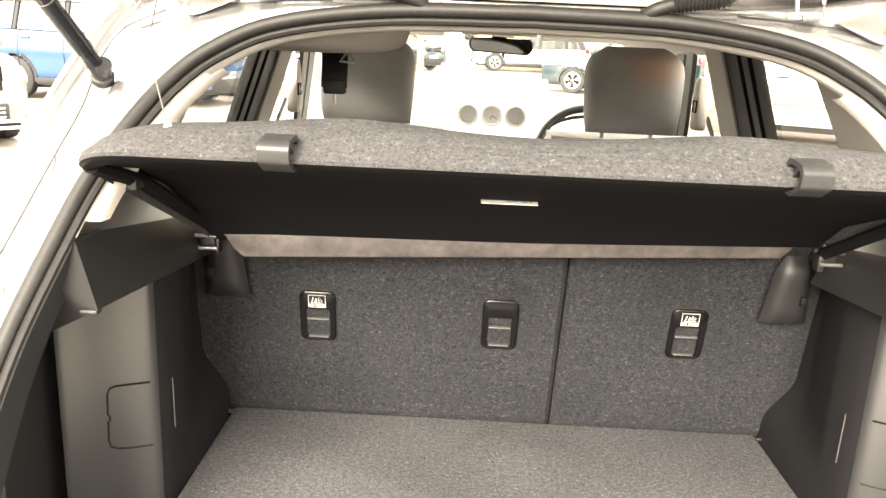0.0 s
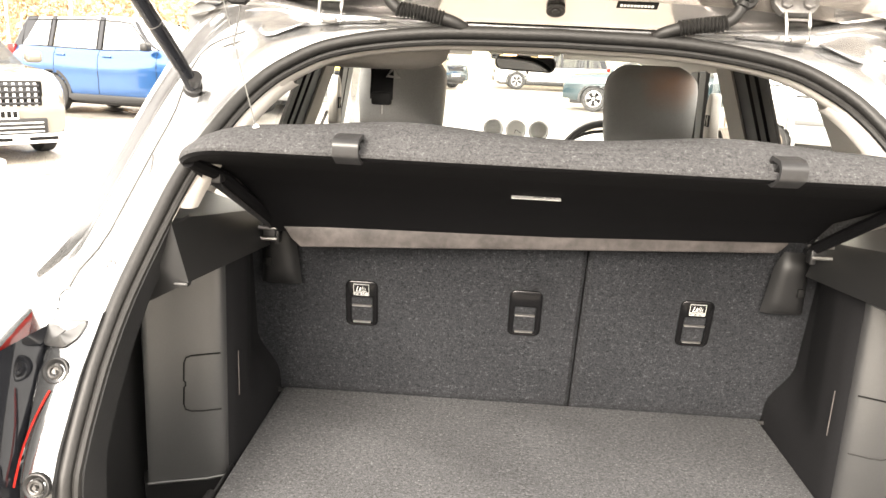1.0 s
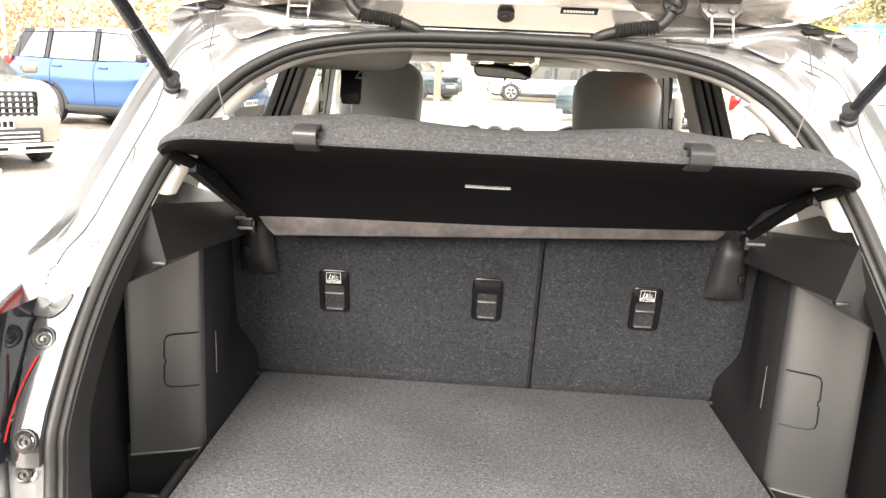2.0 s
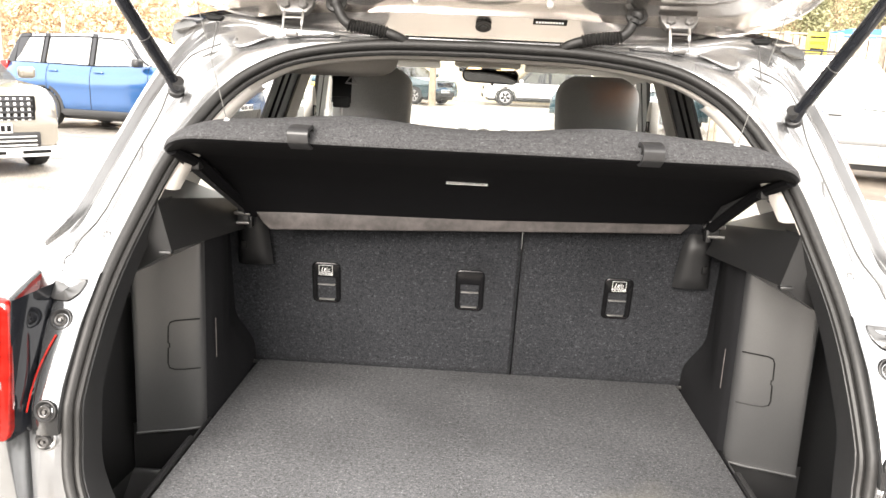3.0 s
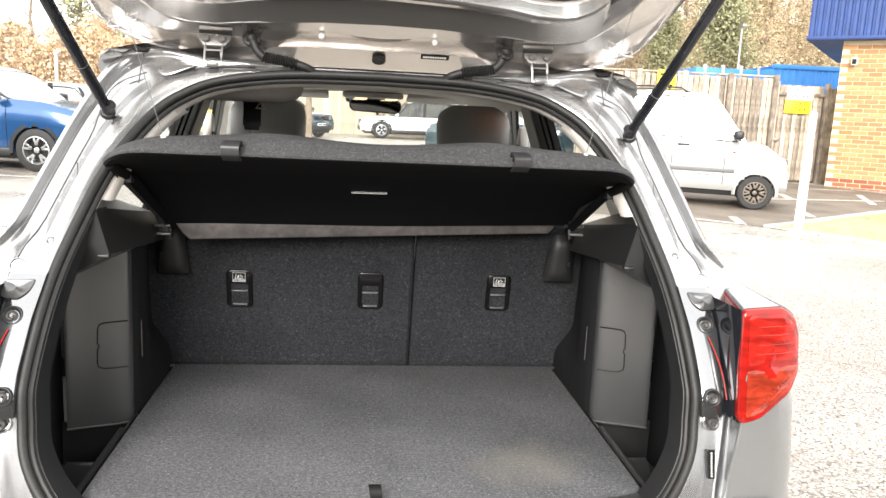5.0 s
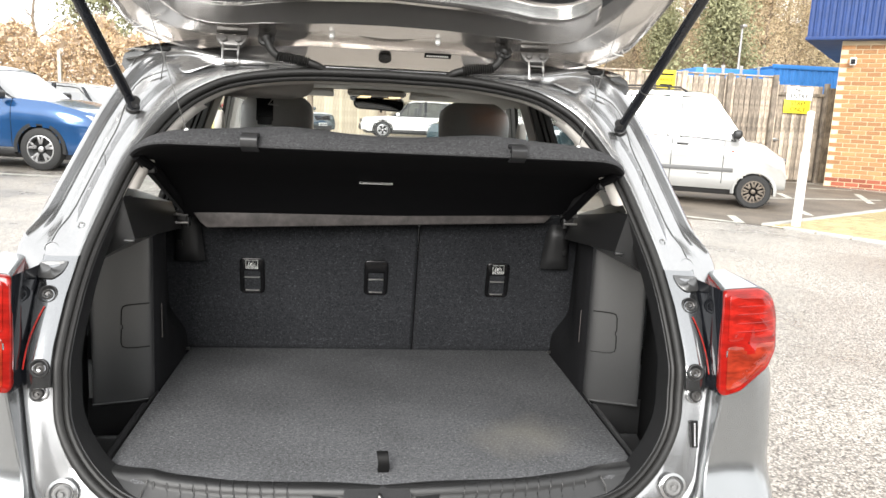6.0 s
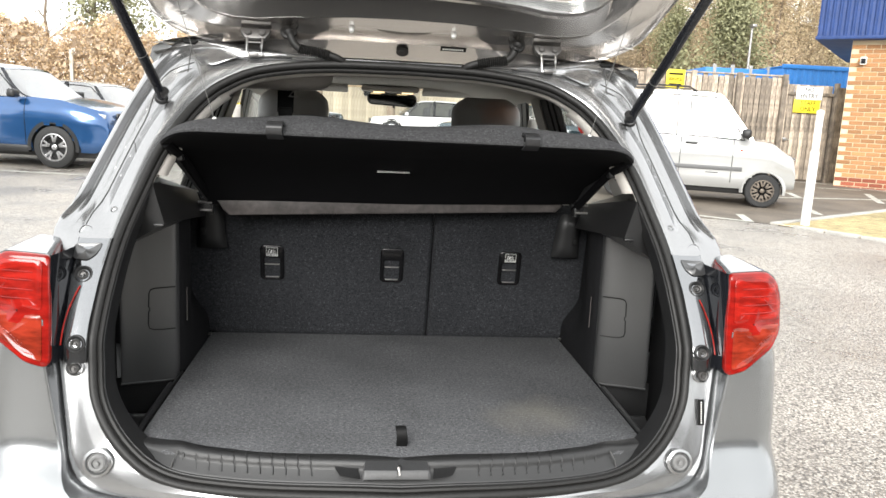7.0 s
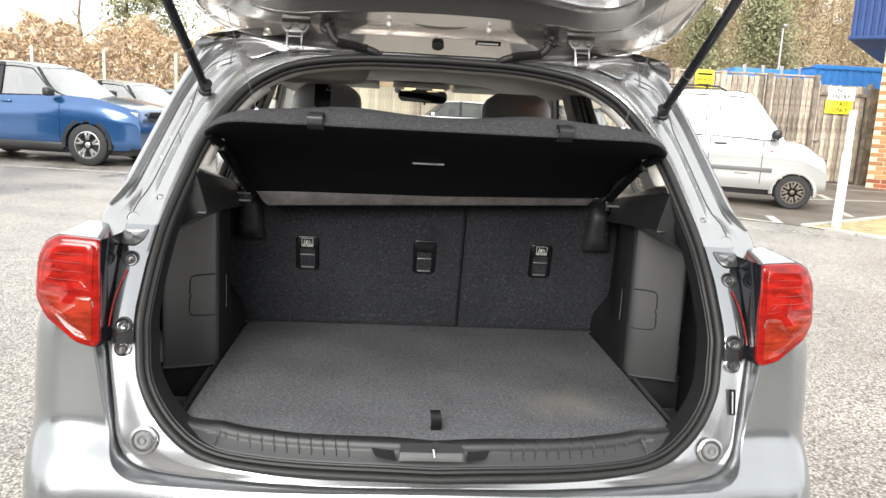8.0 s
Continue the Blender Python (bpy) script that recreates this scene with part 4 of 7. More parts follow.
def tether_plate(owner, x, z, sticker):
    m = pose(x + 0.0325, seat_y(z - 0.0505) - 0.001, z - 0.0505, 10)
    ring = rounded(-0.0325, 0.0325, -0.0505, 0.0505, 0.012)
    inner = rounded(-0.022, 0.022, -0.045, 0.016, 0.004)
    n = len(ring)
    shape = rows_mesh([[(a, 0.004, c) for a, c in ring], [(a, -0.003, c) for a, c in ring], [(a * 0.93, -0.005, c * 0.95) for a, c in ring], [(a, -0.004, c) for a, c in inner], [(a * 0.9, 0.006, c) for a, c in inner]], True, True)
    p = part("tether_plate", moved(shape, m), PLATE, owner, "black plastic tether anchor plate")
    part("anchor_bar", moved(box(-0.020, 0.020, -0.005, 0.004, -0.0062, -0.0036, 0.001), m), BOLT, p)
    part("anchor_edge", moved(box(-0.018, 0.018, -0.005, 0.004, -0.0435, -0.0413, 0.0008), m), BOLT, p)
    part("anchor_flap", moved(prism([(-0.017, -0.034), (0.017, -0.034), (0.020, -0.010), (-0.020, -0.010)], 0.001, 0.004, "y", 0.001), m), PLATE, p)
    if sticker:
        m = m @ pose(0, 0, 0.0072)
        part("sticker", moved(box(-0.0165, 0.0165, -0.0062, -0.0052, 0.013, 0.039, 0.0004), m), INK, p, "black sticker with a white child seat sign")
        flat = lambda pts: prism(pts, -0.0068, -0.0062, "y")
        art = [flat([(x0, z0), (x1, z0), (x1, z1), (x0, z1)]) for x0, x1, z0, z1 in ((-0.0155, 0.0155, 0.0378, 0.0384), (-0.0155, -0.0149, 0.0135, 0.0384), (0.0149, 0.0155, 0.0135, 0.0384), (-0.0155, 0.0155, 0.0198, 0.0203), (-0.0155, 0.0155, 0.0135, 0.0140), (-0.011, 0.011, 0.0225, 0.0232))]
        art += [flat([(-0.010, 0.0235), (-0.0088, 0.0235), (-0.006, 0.0335), (-0.0072, 0.0335)]), flat([(-0.0045, 0.0245), (-0.0015, 0.0245), (0.0005, 0.0295), (-0.002, 0.032)])]
        art += [flat([(0.0015 + k * 0.003, 0.0250), (0.0022 + k * 0.003, 0.0250), (0.0038 + k * 0.0028, 0.0340 - k * 0.0022), (0.0031 + k * 0.0028, 0.0340 - k * 0.0022)]) for k in range(3)]
        part("sign", moved(join(*art), m), WHITE, p)
        writing("lettering", "TOP TETHER", 0.0052, WHITE, p, m @ pose(0, -0.0064, 0.0165, 90))


tether_plate(seat_left, -0.3635, 1.012, True)
tether_plate(seat_left, -0.033, 1.0125, False)
tether_plate(seat_right, 0.303, 1.013, True)
# striker covers beside the seat's top, and the pins at its foot
def lock_cover():
    rows = []
    for t in np.linspace(0, 1, 9):
        z = 1.005 + t * 0.125
        w = 0.030 + 0.010 * (1 - t) - 0.010 * max(0, t - 0.8) * 5
        d = 0.020 * (1 - (max(0, t - 0.75) / 0.25) ** 2) * min(1, t * 5 + 0.5)
        rows.append([(0.487 + w * c, 0.735 - (z - 1.0) * 0.17 - max(0, d * (1 - abs(c) ** 4)), z) for c in np.linspace(-1, 1, 11)])
    return rows_mesh(rows)


for o in both("seat_lock_cover", lock_cover(), PLASTIC, car, "black plastic seat lock cover"):
    sx = 1 if o.data.vertices[0].co.x > 0 else -1
    part("lock_slot", box(sx * 0.505 - 0.006, sx * 0.505 + 0.006, 0.700, 0.712, 1.045, 1.062, 0.002), INK, o)
both("floor_pin", tube([(0.52, 0.785, 0.748), (0.50, 0.783, 0.748)], 0.004, 8), METAL, car)

both("pocket_rail", tube([(0.516, 0.40, 0.738), (0.516, 0.25, 0.737), (0.515, 0.12, 0.736), (0.512, 0.098, 0.734)], 0.008, 8), PLASTIC, car, "black plastic rail beside the boot floor")
# boot floor board
half = [(0.506, 0.81), (0.505, 0.50), (0.503, 0.16), (0.502, 0.095), (0.495, 0.080), (0.468, 0.058), (0.437, 0.042), (0.38, 0.032), (0.25, 0.021), (0.12, 0.011), (0.0, 0.004)]
outline = half + [(-x, y) for x, y in reversed(half[:-1])]
board = thing("boot_floor_board", "dark grey felt boot floor board with a worn pale patch", "boot floor")
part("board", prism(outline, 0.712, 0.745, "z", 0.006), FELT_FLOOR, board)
part("pull_strap", rows_mesh([[(x + 0.004 * math.sin(z * 60), 0.048 + dy, z) for x in (-0.011, -0.004, 0.004, 0.010)] for dy, z in ((0.010, 0.7465), (0.006, 0.757), (0.004, 0.768), (0.006, 0.778), (0.012, 0.784), (0.020, 0.785), (0.026, 0.780), (0.025, 0.768), (0.021, 0.757), (0.018, 0.7465))]), INK, board, "black webbing pull strap")

# ---- parcel shelf, raised on its cords ----
shelf = thing("parcel_shelf", "raised parcel shelf, grey felt above and black board below", "parcel shelf")


def crest(x):
    return 1.357 + 0.012 * math.exp(-((abs(x) - 0.20) / 0.11) ** 2) - 0.030 * (max(0, abs(x) - 0.36) / 0.145) ** 2


def end(x):
    """How far the shelf's corner falls back at its ends."""
    return max(0.0, (abs(x) - 0.40) / 0.105) ** 2.5


def shelf_row(x):
    e = end(x)
    xf = x * 0.94
    drop = 0.028 * e
    yb = 0.085 * e
    tw = 0.034 * x
    return [(xf, 0.63, 1.151 + tw), (xf, 0.63, 1.168 + tw), (xf + (x - xf) * 0.3, 0.52, 1.262 + 0.02 * x), (xf + (x - xf) * 0.7, 0.40, 1.322 - 0.01 * e), (x, 0.275 + yb * 0.8, crest(x) - drop * 0.4), (x, 0.245 + yb, (crest(x) + 1.336) / 2 + 0.006 - drop), (x, 0.220 + yb, 1.339 - drop), (x, 0.213 + yb, 1.333 - drop), (x, 0.214 + yb, 1.329 - drop)]


def under_row(x):
    e = end(x)
    xf = x * 0.94
    drop = 0.028 * e
    yb = 0.085 * e
    return [(x, 0.215 + yb, 1.3288 - drop), (x, 0.222 + yb, 1.3235 - drop), (x * 0.995, 0.230 + yb, 1.3225 - drop), (x * 0.99, 0.246 + yb * 0.9, 1.3185 - drop * 0.9), (x * 0.985, 0.28 + yb * 0.7, 1.312 - drop * 0.6), (xf + (x - xf) * 0.6, 0.40, 1.283), (xf + (x - xf) * 0.4, 0.49, 1.246), (xf, 0.56, 1.207 + 0.02 * x), (xf, 0.63, 1.150 + 0.034 * x)]


xs = np.concatenate([np.linspace(-0.505, -0.40, 12), np.linspace(-0.385, 0.385, 40), np.linspace(0.40, 0.505, 12)])
part("felt_top", rows_mesh([shelf_row(x) for x in xs], False, True), FELT_SHELF, shelf, "speckled grey felt top and rear lip")
part("underside", rows_mesh([under_row(x) for x in xs]), MATT_BLACK, shelf, "matt black underside board")
both("side_flange", tube([(0.497, 0.31, 1.300), (0.487, 0.42, 1.262), (0.474, 0.63, 1.152)], 0.010, 8), MATT_BLACK, shelf)
both("side_peg", moved(join(box(-0.012, 0.014, -0.012, 0.012, -0.008, 0.008, 0.003), box(0.006, 0.018, -0.006, 0.006, -0.014, 0.004, 0.002)), pose(0.492, 0.395, 1.266)), PLASTIC, shelf)


def clip():
    """A short square tube, open along x, with a slanting web inside."""
    ring = round_corners([(-0.021, 0.011), (-0.013, 0.0175), (0.012, 0.0175), (0.018, 0.008), (0.010, -0.0175), (-0.004, -0.0175), (-0.021, -0.004)], 0.003, 2)
    hole = [(y * 0.74, z * 0.70) for y, z in ring]
    n = len(ring)
    v = [(x, y, z) for x in (-0.0155, 0.0155) for poly in (ring, hole) for y, z in poly]
    f = []
    for i in range(n):
        j = (i + 1) % n
        f += [(i, j, n + j, n + i), (2 * n + i, 2 * n + j, 3 * n + j, 3 * n + i), (i, j, 2 * n + j, 2 * n + i), (n + i, n + j, 3 * n + j, 3 * n + i)]
    return join((v, f), moved(box(-0.014, 0.014, -0.0015, 0.0015, -0.013, 0.013), pose(0, 0.002, 0, 35)))


CLIP = material("dark_grey_clip", (0.018, 0.018, 0.019), 0.45, 0, 100, 0.15)
for x in (-0.262, 0.252):
    part("cord_clip", moved(clip(), pose(x, 0.219, 1.3375, 8, 0, -3 if x < 0 else 3)), CLIP, shelf, "black plastic cord clip")
part("label", moved(box(-0.0385, 0.0385, -0.0006, 0.0006, -0.0055, 0.0055), pose(-0.016, 0.486, 1.2455, -68)), WHITE, shelf, "white paper label with grey bars")
part("label_print", join(*[moved(box(a, b, -0.0012, -0.0008, -0.0015, 0.002), pose(-0.016, 0.486, 1.2455, -68)) for a, b in ((-0.004, 0.012), (0.015, 0.024), (0.027, 0.030))]), material("grey_print", (0.3, 0.3, 0.3), 0.6), shelf)
front = thing("shelf_front_board", "scuffed grey front board under the raised parcel shelf", "parcel shelf")
part("board", moved(prism([(-0.455, 0.018), (0.455, 0.018), (0.44, -0.006), (0.425, -0.020), (-0.425, -0.020), (-0.44, -0.006)], -0.006, 0.10, "y", 0.004), pose(0.003, 0.635, 1.1460, 0, -2.2, 2.0)), BAR_GREY, front)
for sx, hy, hz in ((-1, 0.640, 1.137), (1, 0.616, 1.166)):
    part("hinge", moved(join(box(-0.012, 0.012, -0.012, 0.012, -0.022, 0.014, 0.003), lathe([(0.005, -0.02), (0.005, 0.02)], 10, "x"), box(-0.016, -0.006, -0.016, 0.004, -0.03, -0.004, 0.002)), pose(sx * 0.482, hy, hz, 0, 0, 0 if sx > 0 else 180)), PLASTIC, front, "black plastic shelf hinge")
    part("hinge_pin", moved(join(lathe([(0.0035, -0.016), (0.0035, 0.018)], 8, "x"), moved(lathe([(0.0035, -0.016), (0.0035, 0.018)], 8, "x"), pose(0, 0, -0.02))), pose(sx * 0.484, hy - 0.015, hz + 0.002)), BOLT, front)
for s in (lambda q: q, mirrored):
    part("lift_cord", s(tube([(0.388, 0.262, 1.352), (0.505, 0.385, 1.655)], 0.0008, 6)), material("grey_cord", (0.10, 0.10, 0.095), 0.8), shelf, "thin grey lifting cord")
    part("cord_knob", s(moved(lathe([(0.001, 0.003), (0.003, 0.002), (0.005, -0.001), (0.005, -0.004)], 10, "z"), pose(0.388, 0.262, 1.355))), WHITE, shelf, "white cord end knob")

# ---- open tailgate ----
TG = 0.66


def bend(a, xs, ds):
    return float(np.interp(a, xs, ds))


def gate_profile(a):
    """(distance from the hinge line, how far proud) across the gate's pressings at a distance a from its middle."""
    d0 = bend(a, [0, 0.15, 0.29, 0.39, 0.42, 0.45, 0.51, 0.537, 0.55, 0.565, 0.58, 0.60], [-0.036, -0.036, -0.033, -0.020, -0.008, 0.004, 0.027, 0.05, 0.068, 0.09, 0.15, 0.26])
    lip = bend(a, [0, 0.2, 0.28, 0.39, 0.42, 0.47, 0.51, 0.54, 0.56, 0.58, 0.60], [-0.020, -0.020, -0.008, 0.0, 0.016, 0.034, 0.050, 0.075, 0.105, 0.17, 0.28])
    wl = max(lip, bend(a, [0, 0.03, 0.06, 0.085, 0.105, 0.12, 0.14, 0.16, 0.19, 0.225, 0.26, 0.30, 0.6], [0.056, 0.058, 0.066, 0.083, 0.094, 0.097, 0.094, 0.083, 0.056, 0.020, -0.004, -0.02, -0.02]))
    wu = max(wl + 0.012, bend(a, [0, 0.05, 0.09, 0.12, 0.14, 0.16, 0.185, 0.21, 0.25, 0.32, 0.38, 0.44, 0.50, 0.56, 0.60], [0.094, 0.098, 0.104, 0.107, 0.106, 0.098, 0.078, 0.063, 0.058, 0.061, 0.061, 0.072, 0.105, 0.185, 0.30]))
    fl = max(wu + 0.003, bend(a, [0, 0.12, 0.17, 0.27, 0.34, 0.39, 0.43, 0.46, 0.486, 0.504, 0.53, 0.56], [0.110, 0.110, 0.100, 0.088, 0.087, 0.092, 0.106, 0.133, 0.174, 0.205, 0.28, 0.40]))
    fu = max(fl + 0.012, bend(a, [0, 0.12, 0.17, 0.26, 0.33, 0.38, 0.42, 0.445, 0.471, 0.49, 0.52, 0.545], [0.145, 0.142, 0.137, 0.131, 0.121, 0.121, 0.132, 0.152, 0.188, 0.225, 0.31, 0.43]))
    pts = [(d0 + 0.004, -0.03), (d0, -0.003), (d0 + 0.001, 0.0012), (d0 + 0.005, 0.0018), (d0 + 0.008, -0.001), (d0 + 0.012, 0.0)]
    lip, wl = max(lip, d0 + 0.014), max(wl, d0 + 0.016)
    wu, fl, fu = max(wu, wl + 0.01), max(fl, wl + 0.014), max(fu, wl + 0.028)
    t0 = -0.12 * (wl - d0)
    hw = bend(a, [0, 0.18, 0.26, 0.6], [0.0110, 0.0100, 0.0, 0.0])
    pts += [(wl - 0.0015, t0), (wl, t0), (wl + 0.002, t0 + 0.0008), (wu - 0.003, hw * 0.94 - 0.0004), (wu - 0.001, hw * 0.98), (wu + 0.001, hw)]
    pts += [(fl - 0.001, hw), (fl, hw + 0.0002), (fl + 0.002, hw + 0.001), (fu - 0.003, 0.0172), (fu - 0.001, 0.0180), (fu + 0.001, 0.0178)]
    if a < 0.445:
        wn = bend(a, [0, 0.156, 0.25, 0.31, 0.36, 0.39, 0.42, 0.445], [0.225, 0.215, 0.202, 0.188, 0.186, 0.192, 0.212, 0.25])
        pts += [(wn - 0.018, 0.010), (wn - 0.015, 0.0105), (wn - 0.002, 0.017), (wn + 0.002, 0.0175), (wn + 0.009, 0.015), (wn + 0.011, 0.006), (wn + 0.013, -0.016), (wn + 0.02, -0.018)]
    else:
        pts += [(fu + 0.02 + 0.008 * k, 0.0165 - 0.001 * k) for k in range(8)]
    flat = 0.0
    out = []
    for d, h in pts:
        flat = max(flat if out else d, d)
        out.append((flat, h))
    return out


def gate_at(x, d, h):
    s = math.hypot(1, TG)
    return x, 0.572 - d / s - h * TG / s, 1.526 + d * TG / s - h / s


gate_x = [0.60 * math.copysign(abs(k / 80) ** 0.9, k) for k in range(-80, 81)]
gate_part = part("tailgate", rows_mesh([[gate_at(x, d, h) for d, h in gate_profile(abs(x))] for x in gate_x]), SILVER_LIT, car, "silver painted inner face of the open tailgate", 50)
both("sealant_line", tube([gate_at(x, d, 0.008) for x, d in ((0.49, 0.105), (0.505, 0.098), (0.53, 0.082), (0.552, 0.078))], 0.0012, 5), WHITE, gate_part)
skin = grid(lambda u, v: ((u * 2 - 1) * float(np.interp(v, [0, 0.1, 0.3, 1], [0.44, 0.56, 0.66, 0.62])), 0.575 - v * 0.92 + 0.03 * math.sin(v * 3), 1.545 + v * 0.66 + 0.05 * math.sin(math.pi * v)), 15, 14)
part("outer_skin", skin, SILVER, gate_part)
part("rear_window", grid(lambda u, v: ((u * 2 - 1) * 0.56, 0.31 - v * 0.40, 1.73 + v * 0.26), 5, 5), TINT, gate_part)
part("lower_inner_trim", moved(prism([(-0.60, 0), (0.60, 0), (0.55, 0.42), (-0.55, 0.42)], 0, 0.05, "z", 0.02), pose(0, -0.12, 1.99, 180 - 33)), PLASTIC, gate_part)


def on_gate(x, d, up=0.0):
    s = math.hypot(1, TG)
    return Vector((x, 0.572 - d / s - up * TG / s, 1.526 + d * TG / s - up / s))


G_TILT = -math.degrees(math.atan(TG))
for sx in (-1, 1):
    hx = sx * 0.343
    m = pose(hx, 0.507, 1.546, -30)
    h = part("tailgate_hinge", moved(prism([(-0.034, 0.014), (0.034, 0.014), (0.032, 0.002), (0.022, -0.012), (-0.022, -0.012), (-0.032, 0.002)], -0.003, 0.010, "y", 0.002), m), HINGE, gate_part, "painted steel hinge")
    part("hinge_arm", tube([(hx - 0.017, 0.500, 1.538), (hx - 0.0165, 0.490, 1.520), (hx - 0.0165, 0.484, 1.4975), (hx + 0.0165, 0.484, 1.4975), (hx + 0.0165, 0.490, 1.520), (hx + 0.017, 0.500, 1.538)], 0.0026, 8), METAL, h, "bright steel hinge bracket")
    part("hinge_bar", tube([(hx - 0.0165, 0.4935, 1.527), (hx + 0.0165, 0.4935, 1.527)], 0.0024, 8), METAL, h)
    part("hinge_foot", box(hx - 0.011, hx + 0.011, 0.478, 0.492, 1.4935, 1.502, 0.002), HINGE, h)
    for dx in (-0.016, 0.016):
        part("hinge_bolt", moved(lathe([(0.0085, 0.0), (0.0085, -0.005), (0.006, -0.007), (0.001, -0.007)], 6, "y"), pose(hx + dx, 0.504, 1.549, -30)), HINGE, h)
    path = spline([(sx * 0.272, 0.515, 1.560), (sx * 0.264, 0.498, 1.550), (sx * 0.255, 0.494, 1.531), (sx * 0.240, 0.493, 1.518), (sx * 0.212, 0.492, 1.514), (sx * 0.176, 0.492, 1.508), (sx * 0.152, 0.494, 1.500), (sx * 0.138, 0.505, 1.490)], 70)
    radii = [0.0125 if k < 8 else (0.0088 + (0.0035 if 24 < k < 52 and k % 2 else 0.0)) for k in range(70)]
    part("cable_boot", tube(path, radii, 12), RUBBER, gate_part, "ribbed black rubber cable sleeve")
    part("boot_flange", moved(lathe([(0.019, 0.004), (0.019, -0.003), (0.013, -0.006)], 16, "y"), pose(sx * 0.268, 0.508, 1.556, -30)), RUBBER, gate_part)
    part("buffer_pin", moved(lathe([(0.006, 0.004), (0.006, -0.010), (0.004, -0.014), (0.001, -0.014)], 10, "z"), Matrix.Translation(on_gate(sx * 0.1185 - 0.0055, 0.090, 0.002)) @ pose(0, 0, 0, G_TILT)), WHITE, gate_part, "pale plastic pin")
    strut = tube([(sx * 0.531, 0.423, 1.395), (sx * 0.5335, 0.412, 1.406), (sx * 0.537, 0.397, 1.4225), (sx * 0.5371, 0.3965, 1.423), (sx * 0.553, 0.330, 1.492), (sx * 0.60, 0.135, 1.70)], [0.0125, 0.0105, 0.0095, 0.0108, 0.0108, 0.0108], 14)
    st = part("gas_strut", strut, GLOSS_BLACK, gate_part, "black gas strut")
    part("strut_rod", tube([(sx * 0.60, 0.135, 1.70), (sx * 0.63, -0.01, 1.86)], 0.005, 10), BOLT, st)
    part("strut_collar", tube([(sx * 0.5495, 0.345, 1.4765), (sx * 0.5498, 0.3440, 1.4775)], 0.0111, 14), BOLT, st)
    part("ball_joint", moved(lathe([(0.011, -0.02), (0.011, 0.0), (0.014, 0.002), (0.014, 0.012), (0.008, 0.016)], 14, "y"), pose(sx * 0.531, 0.423, 1.395, -40, 0, sx * -30)), PLASTIC, st)
part("rubber_stop", moved(lathe([(0.0150, 0.002), (0.0150, -0.0015), (0.0125, -0.003), (0.009, -0.001), (0.006, -0.001), (0.005, -0.003), (0.001, -0.003)], 20, "z"), Matrix.Translation(on_gate(-0.002, 0.007, 0.0)) @ pose(0, 0, 0, G_TILT)), RUBBER, gate_part, "round black rubber stop")
gl = Matrix.Translation(on_gate(0.1195, 0.033, 0.0)) @ pose(0, 0, 0, G_TILT)
part("sticker", moved(box(-0.031, 0.031, -0.007, 0.007, -0.0045, -0.002), gl), INK, gate_part, "black sticker with white bars")
part("sticker_print", join(*[moved(box(-0.026 + k * 0.0052, -0.026 + k * 0.0052 + 0.0036, -0.0022, 0.0022, -0.0052, -0.0045), gl) for k in range(10)]), WHITE, gate_part)

# ---- cabin seen past the shelf ----
def headrest(x, w):
    rows = []
    for k, t in enumerate(np.concatenate([np.linspace(0, 0.8, 9), np.linspace(0.84, 1, 8)])):
        z = 1.225 + t * 0.235
        half_w = w / 2 * (1 - 0.10 * (1 - t) ** 2) * (1 - 0.04 * t) * (1 - 0.42 * max(0, (t - 0.66) / 0.34) ** 3.0)
        dep = 0.055 * (1 - (2 * t - 1) ** 6) + 0.01
        rows.append([(x + half_w * np.sign(math.cos(a)) * abs(math.cos(a)) ** 0.45, 1.62 + 0.03 * t + dep * np.sign(math.sin(a)) * abs(math.sin(a)) ** 0.6, z) for a in np.linspace(0, math.tau, 32, endpoint=False)])
    return rows_mesh(rows, True, True)


# grey vinyl with one soft brown patch high on the headrest
SEAT_PATCHED = felt("brown_patched_vinyl", (0.34, 0.34, 0.335), (0.355, 0.355, 0.35), (0.37, 0.37, 0.365), 200, 0.08, 0.1, (0.43, 1.57, 1.42, 0.10), (0.52, 0.20, 0.07), 0.5)
for x, w in ((-0.36, 0.275), (0.382, 0.28)):
    seat = part("front_seat", rows_mesh([[(x + dx * 0.25 * (0.85 if z > 1.15 else 1), y + 0.12 * (z - 0.9) * -0.3 + abs(dx) * 0.02, z) for dx, y in ((-1, 1.80), (-1, 1.66), (-0.6, 1.63), (0.6, 1.63), (1, 1.66), (1, 1.80))] for z in (0.55, 0.8, 1.0, 1.12, 1.19, 1.205)], True, True), SEAT_GREY, car, "grey vinyl front seat")
    part("headrest", headrest(x, w), SEAT_GREY if x < 0 else SEAT_PATCHED, seat, "grey vinyl head restraint")
    part("headrest_post", join(*[tube([(x + d, 1.66, 1.14), (x + d, 1.66, 1.25)], 0.007, 8) for d in (-0.07, 0.07)]), METAL, seat)
def soft(c, p):
    return math.copysign(abs(c) ** p, c)


